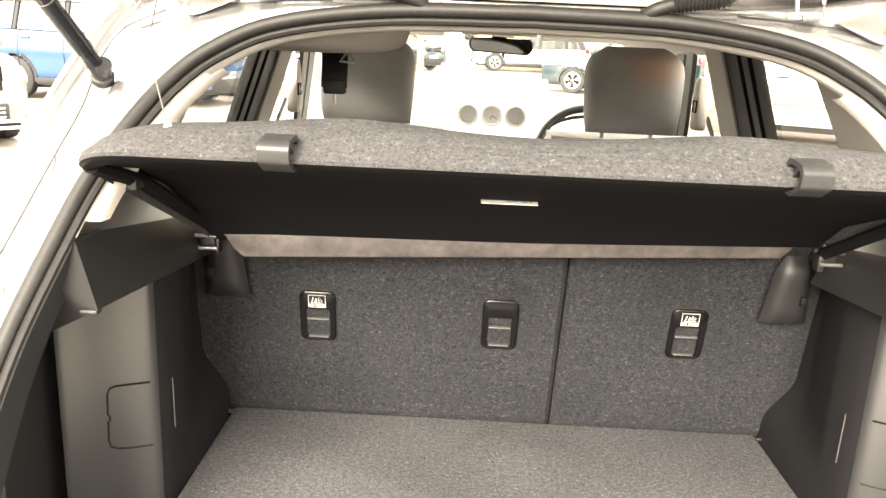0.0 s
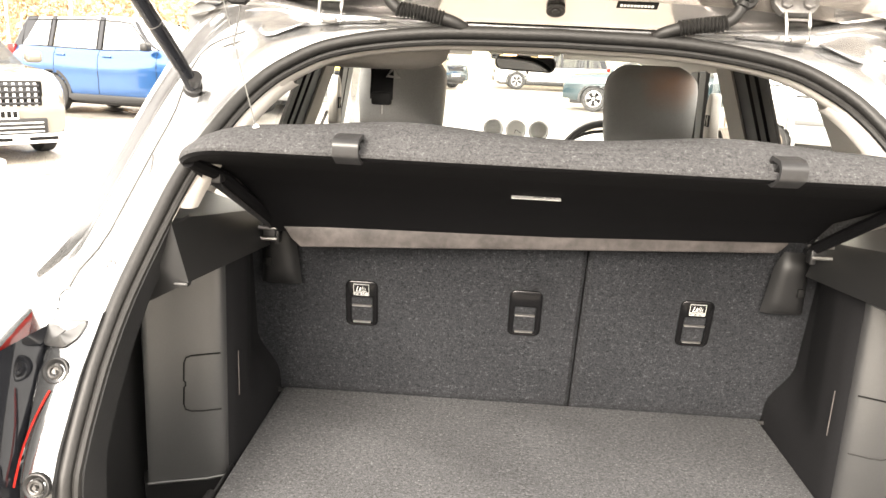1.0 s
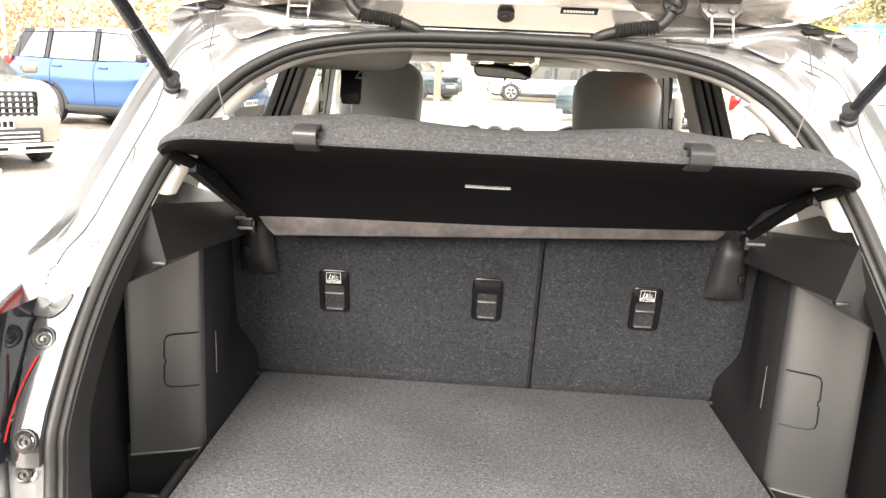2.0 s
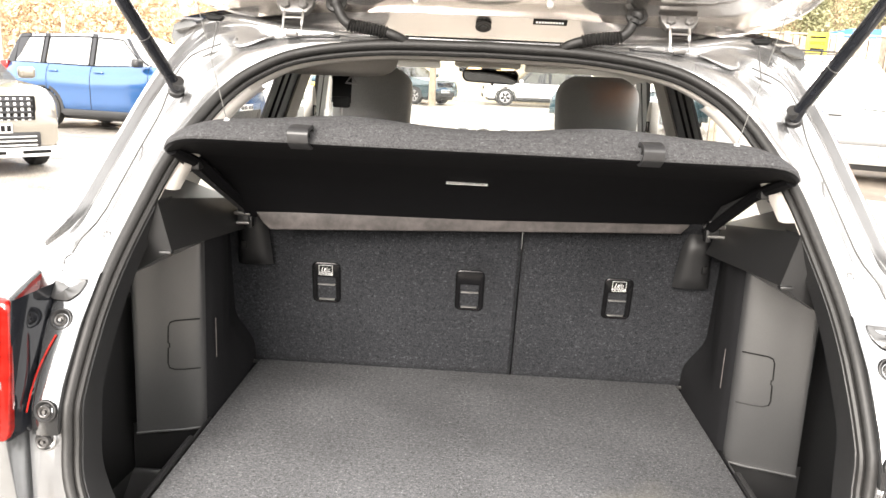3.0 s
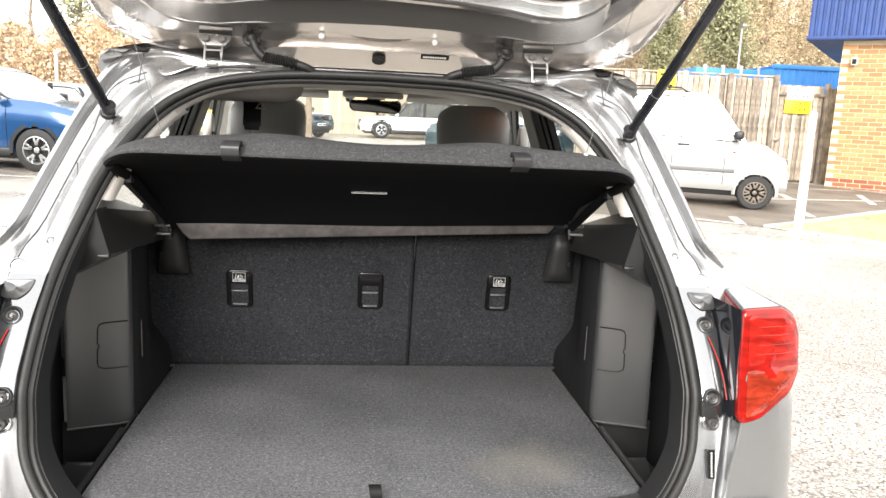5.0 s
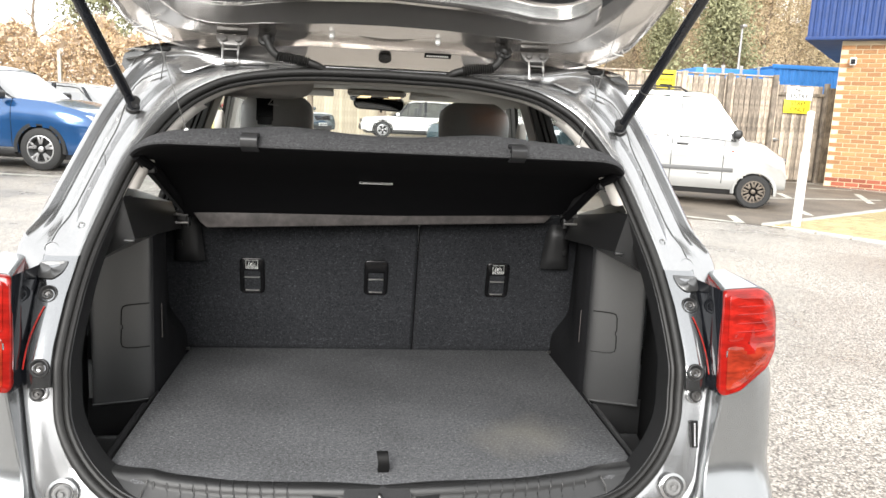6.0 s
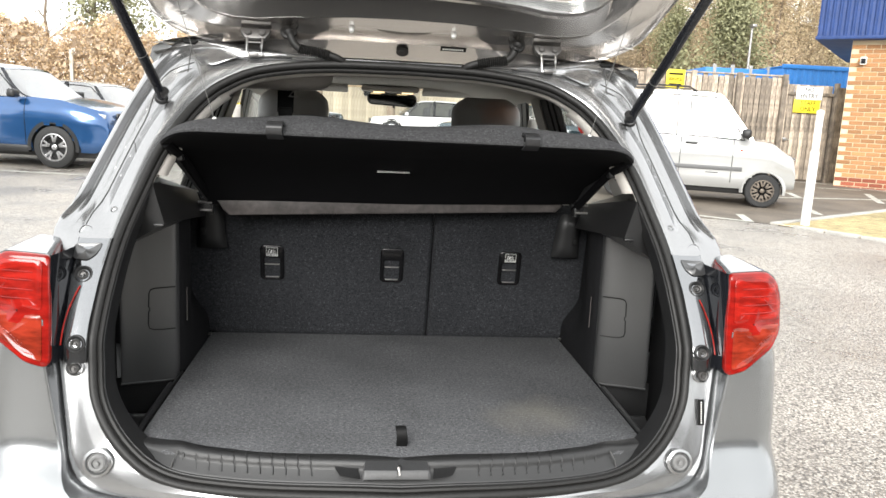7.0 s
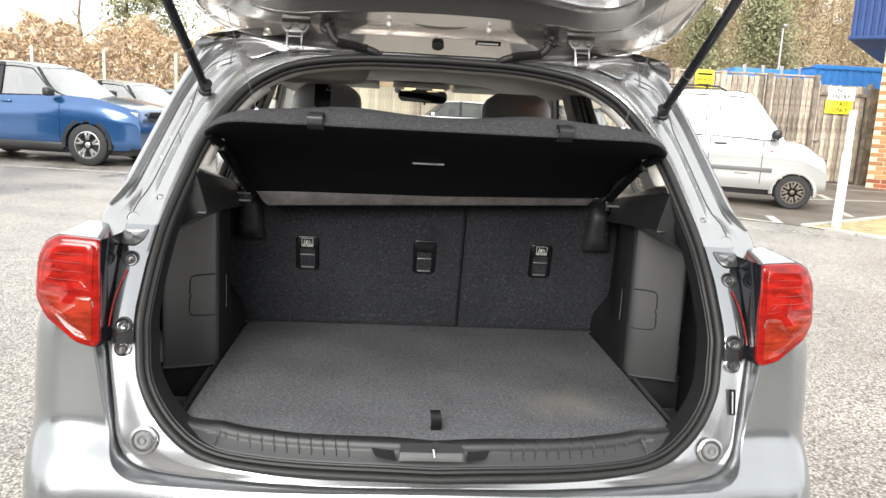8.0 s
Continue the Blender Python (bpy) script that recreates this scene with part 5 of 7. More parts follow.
part("belt_housing", rows_mesh([[(-0.325 + 0.155 * soft(math.cos(a), 0.8) * k, 0.67 + 0.09 * soft(math.sin(a), 0.8) * k, z) for a in np.linspace(0, math.tau, 36, endpoint=False)] for k, z in ((1.0, 1.50), (0.99, 1.462), (0.96, 1.448), (0.90, 1.439), (0.80, 1.433), (0.6, 1.429), (0.3, 1.4275))], True, True), BEIGE, car, "pale grey ceiling belt housing")
part("ceiling_belt", join(rows_mesh([[(-0.295 + dx, 0.725 + 0.004 * math.sin(z * 90), z) for dx in (-0.022, 0.0, 0.020)] for z in (1.46, 1.43, 1.415, 1.40, 1.385, 1.372)]), box(-0.314, -0.278, 0.715, 0.735, 1.362, 1.385, 0.004)), INK, car, "black centre seat belt hanging from the roof")
part("belt_clip", tube([(-0.274, 0.72, 1.43), (-0.262, 0.72, 1.412), (-0.286, 0.72, 1.414), (-0.274, 0.72, 1.43)], 0.003, 6), METAL, car)
part("belt_tongue", tube([(-0.296, 0.725, 1.362), (-0.296, 0.725, 1.345)], 0.003, 6), METAL, car)
part("dashboard", join(grid(lambda u, v: ((u * 2 - 1) * 0.70, 2.40 + v * 0.62, 1.06 + 0.085 * math.sin(min(1, v * 2.5) * math.pi / 2) + 0.03 * math.exp(-(((u * 2 - 1) * 0.7 - 0.02) / 0.13) ** 2) * (1 - v)), 31, 10), box(-0.70, 0.70, 2.40, 2.5, 0.6, 1.07, 0.03)), material("pale_dashboard", (0.42, 0.42, 0.40), 0.6, 0, 200, 0.08, 0.2), car, "pale dashboard")
VENT = material("satin_silver_plastic", (0.75, 0.75, 0.74), 0.4, 0.0, 100, 0.06)
for k, x in enumerate((-0.073, 0.019, 0.111)):
    v = part("dash_vent" if k != 1 else "dash_clock", moved(lathe([(0.042, 0.03), (0.042, -0.006), (0.036, -0.008), (0.033, 0.0), (0.033, 0.02)], 24, "y"), pose(x, 2.40, 1.188)), VENT, car)
    part("vent_slat" if k != 1 else "clock_face", join(*[moved(box(-0.032, 0.032, -0.002, 0.004, z, z + 0.003), pose(x, 2.405, 1.188)) for z in (-0.022, -0.012, -0.002, 0.008, 0.018)]) if k != 1 else moved(lathe([(0.033, 0.004), (0.033, 0.0), (0.001, 0.0)], 24, "y"), pose(x, 2.405, 1.188)), VENT if k != 1 else WHITE, v)
part("clock_hand", join(moved(box(-0.001, 0.001, -0.002, 0.0, 0, 0.024), pose(0.019, 2.402, 1.188, 0, 120)), moved(box(-0.001, 0.001, -0.002, 0.0, 0, 0.016), pose(0.019, 2.402, 1.188, 0, 200))), INK, car)
wheel = moved(join(*[tube([(0.185 * math.cos(a), 0.185 * math.sin(a), 0) for a in np.linspace(0, math.tau, 41)], 0.015, 10, False), tube([(-0.18, 0, 0.0), (0, 0, -0.02), (0.18, 0, 0)], 0.018, 8), tube([(0, 0, -0.02), (0, -0.18, 0)], 0.02, 8), lathe([(0.07, -0.02), (0.06, 0.02), (0.01, 0.03)], 16, "z")]), pose(0.37, 2.22, 1.07, 66))
part("steering_wheel", wheel, PLASTIC, car, "black steering wheel")
part("instrument_hood", rows_mesh([[(0.37 + 0.19 * math.cos(a) * k, y, 1.08 + 0.13 * math.sin(a) * k) for a in np.linspace(0, math.pi, 16)] for y, k in ((2.34, 1.0), (2.34, 0.9), (2.48, 0.85))]), PLASTIC, car)
mir = part("interior_mirror", moved(prism(rounded(-0.118, 0.118, -0.032, 0.032, 0.028), -0.02, 0.01, "y", 0.006), pose(0.035, 2.32, 1.452, 0, 2)), PLASTIC, car, "black framed interior mirror")
MIRROR = material("mirror_glass", (0.55, 0.57, 0.57), 0.03, 1.0, 10, 0.02, rough_vary=0.01)
part("mirror_face", moved(prism(rounded(-0.111, 0.111, -0.026, 0.026, 0.022), -0.0235, -0.021, "y"), pose(0.035, 2.3185, 1.452, 0.2, 2, 2.5)), MIRROR, mir)
part("mirror_stem", join(tube([(0.03, 2.33, 1.46), (0.02, 2.38, 1.49)], 0.012, 8), box(-0.10, 0.03, 2.36, 2.42, 1.462, 1.50, 0.01), tube([(0.045, 2.31, 1.424), (0.045, 2.31, 1.41)], 0.006, 6)), PLASTIC, mir)
part("roof_console", join(box(-0.11, 0.15, 2.12, 2.26, 1.480, 1.505, 0.010)), BEIGE, car)
WARM = material("lamp_diffuser", (0.8, 0.7, 0.5), 0.4)
WARM.node_tree.nodes["Principled BSDF"].inputs["Emission Color"].default_value = (1.0, 0.72, 0.38, 1)
WARM.node_tree.nodes["Principled BSDF"].inputs["Emission Strength"].default_value = 1.2
for x in (-0.03, 0.10):
    part("reading_lamp", box(x - 0.025, x + 0.025, 2.14, 2.2, 1.475, 1.481, 0.002), WARM, car)
both("sun_visor", moved(box(-0.19, 0.19, -0.006, 0.012, -0.05, 0.05, 0.006), pose(0.36, 2.20, 1.487, 78)), BEIGE, car)


# ---- car park ----
SLOPE, Y0 = 0.012, 1.5


def ground_z(x, y):
    return SLOPE * (y - Y0) if y > -30 else SLOPE * (-31.5)


def asphalt():
    """Chippings of several greys in a dark binder, damp in broad patches."""
    m, n, l, b = nodes_of("worn_chipped_asphalt", 0.5)
    c, v = n.new("ShaderNodeTexCoord"), n.new("ShaderNodeTexVoronoi")
    l.new(c.outputs["Object"], v.inputs["Vector"])
    v.inputs["Scale"].default_value = 92.0
    chips = ramp(n, l, v.outputs["Color"], [(0.05, (0.060, 0.053, 0.046)), (0.3, (0.235, 0.215, 0.190)), (0.6, (0.41, 0.38, 0.342)), (0.95, (0.58, 0.55, 0.50))])
    edge = ramp(n, l, v.outputs["Distance"], [(0.40, (1, 1, 1)), (0.8, (0.3, 0.3, 0.3))])
    mix = n.new("ShaderNodeMix")
    mix.data_type, mix.blend_type = "RGBA", "MULTIPLY"
    mix.inputs["Factor"].default_value = 0.85
    l.new(chips.outputs["Color"], mix.inputs[6])
    l.new(edge.outputs["Color"], mix.inputs[7])
    broad = noise_tex(n, l, 0.8, 6)
    patch = ramp(n, l, broad.outputs["Fac"], [(0.35, (0.80, 0.79, 0.78)), (0.6, (1.08, 1.06, 1.03))])
    m2 = n.new("ShaderNodeMix")
    m2.data_type, m2.blend_type = "RGBA", "MULTIPLY"
    m2.inputs["Factor"].default_value = 1.0
    l.new(mix.outputs[2], m2.inputs[6])
    l.new(patch.outputs["Color"], m2.inputs[7])
    l.new(m2.outputs[2], b.inputs["Base Color"])
    rr = n.new("ShaderNodeMapRange")
    rr.inputs["From Min"].default_value, rr.inputs["From Max"].default_value = 0.35, 0.6
    rr.inputs["To Min"].default_value, rr.inputs["To Max"].default_value = 0.24, 0.52
    l.new(broad.outputs["Fac"], rr.inputs["Value"])
    l.new(rr.outputs["Result"], b.inputs["Roughness"])
    bp = n.new("ShaderNodeBump")
    bp.inputs["Strength"].default_value, bp.inputs["Distance"].default_value = 0.7, 0.006
    bp.invert = True
    l.new(v.outputs["Distance"], bp.inputs["Height"])
    l.new(bp.outputs["Normal"], b.inputs["Normal"])
    return m


ASPHALT = asphalt()
PAINT = material("worn_white_line_paint", (0.55, 0.54, 0.48), 0.7, 0, 25, 0.25, 0.3, stain=0.5, stain_scale=8)
far_g = 900.0
gx = [-far_g, -200, -60, -20, 0, 20, 60, 200, far_g]
gy = [-far_g, -100, -30, -10, 0, 10, 20, 40, 100, 300, far_g]
ground = part("ground", rows_mesh([[(x, y, SLOPE * (min(max(y, -30), 60) - Y0)) for y in gy] for x in gx]), ASPHALT, None)
tagged(ground, "grey chipped asphalt car park, worn and damp", "ground", kind="structure")


def on_ground(x, y, heading=0.0, lift=0.0):
    """Pose with +x along the heading, standing on the sloping ground."""
    return Matrix.Translation((x, y, ground_z(x, y) + lift)) @ Matrix.Rotation(math.atan(SLOPE), 4, "X") @ Matrix.Rotation(radians(heading), 4, "Z")


def parked_car(name, label, group_, m, length, width, height, wheelbase, front_over, paint, wheel_r, lines, spokes=5, glass=TINT, dark_low=True, details=None):
    """A parked car, nose along +x, its middle over the origin. lines: (bonnet start, screen foot, roof start, roof end, tail) as shares of the length from the nose, with belt and bonnet heights."""
    c = thing(name, label, "car", group_, m)
    L, W, H = length, width / 2, height
    nose, tail = L / 2, -L / 2
    ax_f, ax_r = nose - front_over, nose - front_over - wheelbase
    belt, bonnet_z, nose_z, tail_z = lines["belt"], lines["bonnet"], lines["nose"], lines["tail"]
    xs = lambda s: nose - s * L
    top_pts = [(0.0, nose_z - 0.25), (0.015, nose_z - 0.05), (0.05, nose_z), (lines["screen"] * 0.6, bonnet_z - 0.03), (lines["screen"], bonnet_z), (0.55, belt), (0.93, belt + 0.03), (0.985, tail_z), (1.0, tail_z - 0.2)]
    low = lambda s: 0.30 if 0.04 < s < 0.96 else 0.34

    def half_w(s, v):
        taper = 1 - 0.16 * max(0, (0.14 - s) / 0.14) ** 2 - 0.10 * max(0, (s - 0.88) / 0.12) ** 2
        prof = 1 - 0.07 * (1 - min(1, v / 0.22)) ** 2 - 0.10 * max(0, (v - 0.72) / 0.28) ** 2 + 0.012 * math.exp(-((v - 0.62) / 0.06) ** 2)
        return W * taper * prof
    ss = np.linspace(0, 1, 81)
    tops = np.interp(ss, [p[0] for p in top_pts], [p[1] for p in top_pts])
    vs = np.linspace(0, 1, 17)
    rows = []
    for s, t in zip(ss, tops):
        right = [(xs(s), -half_w(s, v), low(s) + (t - low(s)) * v) for v in vs]
        crown = [(xs(s), -half_w(s, 1) * k, t + 0.035 * (1 - k * k)) for k in (0.85, 0.6, 0.3, 0, -0.3, -0.6, -0.85)]
        rows.append(right + crown + [(x, -y, z) for x, y, z in reversed(right)])
    v, f = rows_mesh(rows, False, True)
    hole = lambda q: any(math.hypot(sum(v[i][0] for i in q) / len(q) - a, sum(v[i][2] for i in q) / len(q) - wheel_r) < wheel_r * 1.10 and abs(sum(v[i][1] for i in q) / len(q)) > W * 0.6 for a in (ax_f, ax_r))
    part("body", (v, [q for q in f if len(q) > 4 or not hole(q)]), paint, c)
    part("underbody", box(tail + 0.15, nose - 0.2, -W * 0.8, W * 0.8, 0.2, 0.42, 0.03), PLASTIC, c)
    # greenhouse
    g = [(lines["screen"], bonnet_z, 0.86), (lines["roof0"], H - 0.06, 0.68), (lines["roof0"] + 0.06, H - 0.02, 0.665), (0.62, H, 0.66), (lines["roof1"], H - 0.05, 0.64), (lines["rear"], belt + 0.02, 0.80)]
    gs = np.linspace(lines["screen"], lines["rear"], 40)
    gz, gw = np.interp(gs, [p[0] for p in g], [p[1] for p in g]), np.interp(gs, [p[0] for p in g], [p[2] for p in g])
    belt_at = lambda s: float(np.interp(s, ss, tops)) - 0.01
    wb = lambda s: half_w(s, 1) * 0.985
    side = lambda s, k: -(wb(s) + (0.66 * W - wb(s)) * max(0.0, (belt_at(s) + (float(np.interp(s, gs, gz)) - belt_at(s)) * k - belt) / (H - belt)) ** 1.0)
    rows = []
    for s, z in zip(gs, gz):
        b = belt_at(s)
        right = [(xs(s), side(s, k), b + (z - 0.012 - b) * k) for k in (0, 0.33, 0.66, 1)]
        rows.append(right + [(xs(s), right[-1][1] * k, z - 0.012 + 0.03 * (1 - k * k)) for k in (0.5, 0, -0.5)] + [(x, -y, q) for x, y, q in reversed(right)])
    gl = part("cabin_glass", rows_mesh(rows, False, False), glass, c, "car windows")
    gl.visible_shadow = False
    part("interior", box(xs(lines["rear"]) + 0.12, xs(lines["screen"]) - 0.25, -W * 0.80, W * 0.80, 0.5, belt + 0.045, 0.02), LINING, c)
    for sx_ in (0.52, 0.76):
        for sgn in (1, -1):
            part("seat", moved(box(-0.08, 0.08, -0.24, 0.24, 0, min(0.42, H - belt - 0.16), 0.06), pose(xs(sx_), sgn * 0.36, belt - 0.02, 0, -8)), PLASTIC, c)
    # roof
    rs = np.linspace(lines["roof0"] - 0.01, lines["roof1"] + 0.02, 16)
    part("roof", rows_mesh([[(xs(s), side(s, 1) * k * 1.02, float(np.interp(s, gs, gz)) - 0.006 + 0.032 * (1 - k * k)) for k in (1.0, 0.97, 0.6, 0.2, -0.2, -0.6, -0.97, -1.0)] + [(xs(s), side(s, 1) * -1.02, float(np.interp(s, gs, gz)) - 0.05)] for s in rs]), paint, c)
    # pillars, proud of the glass
    for s0, s1, wd in lines["pillars"]:
        for sgn in (1, -1):
            rows = []
            for k in np.linspace(0, 1, 7):
                s = s0 + (s1 - s0) * k
                rows.append([(xs(s) + d, sgn * (side(s, k) - 0.010), belt_at(s) + (float(np.interp(s, gs, gz)) - 0.012 - belt_at(s)) * k) for d in (-wd / 2, wd / 2)] )
            part("pillar", rows_mesh(rows), paint if lines.get("body_pillars") else GLOSS_BLACK, c)
    # rubber round the side windows
    for sgn in (1, -1):
        edge = [(xs(s), sgn * (side(s, k) - 0.012), belt_at(s) + (float(np.interp(s, gs, gz)) - 0.012 - belt_at(s)) * k) for s, k in [(s, 0.04) for s in np.linspace(lines["screen"] + 0.05, lines["rear"] - 0.05, 10)] + [(s, 0.90) for s in np.linspace(lines["roof1"], lines["roof0"] + 0.02, 10)]]
        part("window_seal", tube(edge + edge[:1], 0.008, 6, False), INK, c)
        for s0, s1, wd in lines["pillars"][1:-1]:
            for d in (-wd / 2, wd / 2):
                part("window_seal", tube([(xs(s0 + (s1 - s0) * k) + d, sgn * (side(s0 + (s1 - s0) * k, k) - 0.013), belt_at(s0) + (float(np.interp(s1, gs, gz)) - 0.012 - belt_at(s0)) * k) for k in (0.04, 0.3, 0.6, 0.9)], 0.010, 6), INK, c)
    # wheel arches, sill, door joints, handles, mirrors
    for a in (ax_f, ax_r):
        for sgn in (1, -1):
            part("wheel_arch", rows_mesh([[(a + r * math.cos(t), sgn * (W * o), wheel_r + r * math.sin(t)) for r, o in ((wheel_r * 1.08, 0.72), (wheel_r * 1.09, 1.0), (wheel_r * (1.26 if dark_low else 1.16), 1.005), (wheel_r * 1.28, 0.95))] for t in np.linspace(-0.15, math.pi + 0.15, 26)]), PLASTIC if dark_low else paint, c)
    add_wheels_x(c, [(a, sgn * (W - 0.10)) for a in (ax_f, ax_r) for sgn in (1, -1)], wheel_r, 0.20, spokes, lines.get("rim", ALLOY))
    if dark_low:
        for sgn in (1, -1):
            part("sill", box(ax_r + wheel_r * 1.2, ax_f - wheel_r * 1.2, min(sgn * W * 0.90, sgn * W * 1.005), max(sgn * W * 0.90, sgn * W * 1.005), 0.27, 0.40, 0.015), PLASTIC, c)
    for sgn in (1, -1):
        for s in lines["joints"]:
            pts = [(xs(s), sgn * (half_w(s, k) + 0.002), low(s) + (float(np.interp(s, ss, tops)) - low(s)) * k) for k in np.linspace(0.12, 1, 9)]
            part("door_joint", tube(pts, 0.006, 5), INK, c)
        for s in lines["handles"]:
            part("door_handle", moved(box(-0.10, 0.10, -0.02, 0.02, -0.016, 0.016, 0.012), pose(xs(s), sgn * (half_w(s, 0.86) + 0.012), belt - 0.10)), paint if not lines.get("dark_handles") else PLASTIC, c)
        s = lines["screen"] + 0.05
        part("door_mirror", moved(box(-0.07, 0.08, -0.10, 0.10, -0.075, 0.075, 0.045, 3), pose(xs(s), sgn * (W * 0.99 + 0.09), belt + 0.10)), lines.get("mirror", paint), c)
        part("headlamp", moved(prism([(-0.26, 0.06), (0.10, -0.02), (0.10, -0.10), (-0.02, -0.10)], -0.06, 0.06, "y", 0.02), pose(nose - 0.16, sgn * W * 0.80, nose_z - 0.07, 0, 0, sgn * -12)), CLEAR, c)
        part("tail_lamp", moved(box(-0.10, 0.08, -0.06, 0.06, -0.12, 0.13, 0.03), pose(tail + 0.10, sgn * W * 0.86, tail_z - 0.06)), RED_LENS, c)
        if lines.get("moulding"):
            part("side_moulding", box(ax_r + wheel_r * 1.1, ax_f - wheel_r * 1.25, min(sgn * W * 0.99, sgn * (W + 0.02)), max(sgn * W * 0.99, sgn * (W + 0.02)), 0.60, 0.67, 0.008), material("grey_moulding", (0.10, 0.10, 0.10), 0.5), c)
    if details == "bold":
        for y in np.linspace(-0.46, 0.46, 13):
            part("grille_bar", moved(box(-0.012, 0.012, -0.014, 0.014, -0.13, 0.13, 0.004), pose(nose + 0.012, y, nose_z - 0.20)), VENT, c)
        for z in (-0.30, -0.235, -0.17, -0.105):
            part("grille_bar", box(nose - 0.01, nose + 0.030, -0.50, 0.50, nose_z + z - 0.016, nose_z + z + 0.016, 0.003), GLOSS_BLACK, c)
        part("emblem", prism([(-0.06, -0.09), (0.06, -0.09), (0.075, 0.05), (0.0, 0.09), (-0.075, 0.05)], nose + 0.012, nose + 0.03, "x", 0.004), VENT, c, "plain bright shield shape")
        part("grille_back", box(nose - 0.02, nose + 0.004, -0.54, 0.54, nose_z - 0.34, nose_z - 0.05, 0.02), INK, c)
        for z in (0.36, 0.41, 0.46):
            part("intake_bar", box(nose - 0.01, nose + 0.03, -0.52, 0.52, z - 0.008, z + 0.008, 0.003), VENT, c)
        part("skid_plate", prism([(-0.72, 0.22), (0.72, 0.22), (0.80, 0.33), (-0.80, 0.33)], nose - 0.10, nose + 0.05, "x", 0.02), VENT, c, "pale silver lower bumper bar")
        for y in (-0.5, 0.0, 0.5):
            part("skid_slot", box(nose + 0.048, nose + 0.054, y - 0.16, y + 0.16, 0.26, 0.30, 0.004), INK, c)
    if details == "bars":
        for sgn in (1, -1):
            rail = part("roof_rail", tube([(xs(0.50), sgn * 0.56, H - 0.03), (xs(0.54), sgn * 0.57, H + 0.045), (xs(0.70), sgn * 0.57, H + 0.06), (xs(0.88), sgn * 0.57, H + 0.04), (xs(0.93), sgn * 0.56, H - 0.04)], 0.017, 8), PLASTIC, c, "dark roof rail")
        for s in (0.60, 0.84):
            part("roof_bar", box(xs(s) - 0.02, xs(s) + 0.02, -0.70, 0.70, H + 0.055, H + 0.08, 0.008), PLASTIC, c, "dark roof bar")
        part("door_lettering", box(xs(0.42), xs(0.36), -W - 0.001, -W + 0.03, 0.545, 0.56, 0.002), PLASTIC, c, "small dark bars")
        part("indicator", moved(box(-0.03, 0.03, -0.012, 0.012, -0.016, 0.016, 0.006), pose(xs(0.26), -W * 0.985, belt - 0.19)), AMBER_LENS, c)
    part("grille", moved(box(-0.02, 0.02, -W * 0.5, W * 0.5, -0.10, 0.10, 0.015), pose(nose - 0.012, 0, nose_z - 0.16)), GLOSS_BLACK, c)
    part("lower_grille", moved(box(-0.03, 0.03, -W * 0.62, W * 0.62, -0.09, 0.09, 0.02), pose(nose - 0.005, 0, 0.42)), PLASTIC, c)
    for x0, z0 in ((nose + 0.012, 0.56), (tail - 0.012, 0.70)):
        pl = part("number_plate", box(x0 - 0.006, x0 + 0.006, -0.26, 0.26, z0 - 0.055, z0 + 0.055, 0.002), WHITE, c)
        part("plate_bars", join(*[box(x0 - 0.009, x0 + 0.009, y, y + 0.045, z0 - 0.035, z0 + 0.035) for y in (-0.22, -0.155, -0.09, -0.025, 0.07, 0.135, 0.20)]), INK, pl)
    return c


def add_wheels_x(owner, positions, r, w, spokes, rim_mat):
    ty, ri, ba = wheel_shapes(r, w, spokes)
    turn = pose(0, 0, 0, 0, 0, 90)
    meshes = [mesh_of(n, moved(s, turn), m) for n, s, m in (("tyre", ty, TYRE), ("rim", ri, rim_mat), ("brake_disc", ba, PLASTIC))]
    for x, y in positions:
        tyre = new("wheel", meshes[0])
        tyre.parent, tyre.location = owner, (x, y, r)
        if y < 0:
            tyre.rotation_euler = (0, 0, math.pi)
        for n, me in zip(("rim", "brake_disc"), meshes[1:]):
            o = new(n, me)
            o.parent = tyre


def paint(name, colour, metal=0.3):
    return material(name, colour, 0.18, metal, 400, 0.06, coat=1.0, stain=0.08, rough_vary=0.05, spec=0.8)


STEEL_RIM = material("rusty_steel_rim", (0.20, 0.17, 0.14), 0.6, 0.5, 60, 0.3, 0.2, stain=0.4, stain_scale=14)
BLUE, PALE, CHAMP, TEAL = paint("blue_metallic_paint", (0.015, 0.075, 0.21), 0.45), paint("white_car_paint", (0.34, 0.34, 0.33), 0.0), paint("pale_bronze_paint", (0.20, 0.182, 0.152), 0.3), paint("teal_dark_paint", (0.022, 0.046, 0.056), 0.2)
REDP, YELL, DARKB = paint("red_car_paint", (0.5, 0.03, 0.02), 0.1), paint("yellow_paint", (0.75, 0.55, 0.02), 0.0), paint("dark_blue_paint", (0.10, 0.17, 0.22), 0.4)
SUV = dict(belt=1.06, bonnet=1.06, nose=0.98, tail=1.05, screen=0.27, roof0=0.43, roof1=0.93, rear=0.985, pillars=[(0.275, 0.43, 0.07), (0.575, 0.58, 0.10), (0.80, 0.80, 0.09), (0.955, 0.90, 0.22)], joints=(0.31, 0.57, 0.77), handles=(0.53, 0.74))
TALL = dict(belt=1.04, bonnet=1.05, nose=0.90, tail=1.0, screen=0.22, roof0=0.40, roof1=0.96, rear=0.995, pillars=[(0.235, 0.40, 0.10), (0.545, 0.555, 0.22), (0.80, 0.80, 0.16), (0.97, 0.95, 0.16)], joints=(0.30, 0.55, 0.78), handles=(0.50, 0.73), body_pillars=True, dark_handles=True, moulding=True)


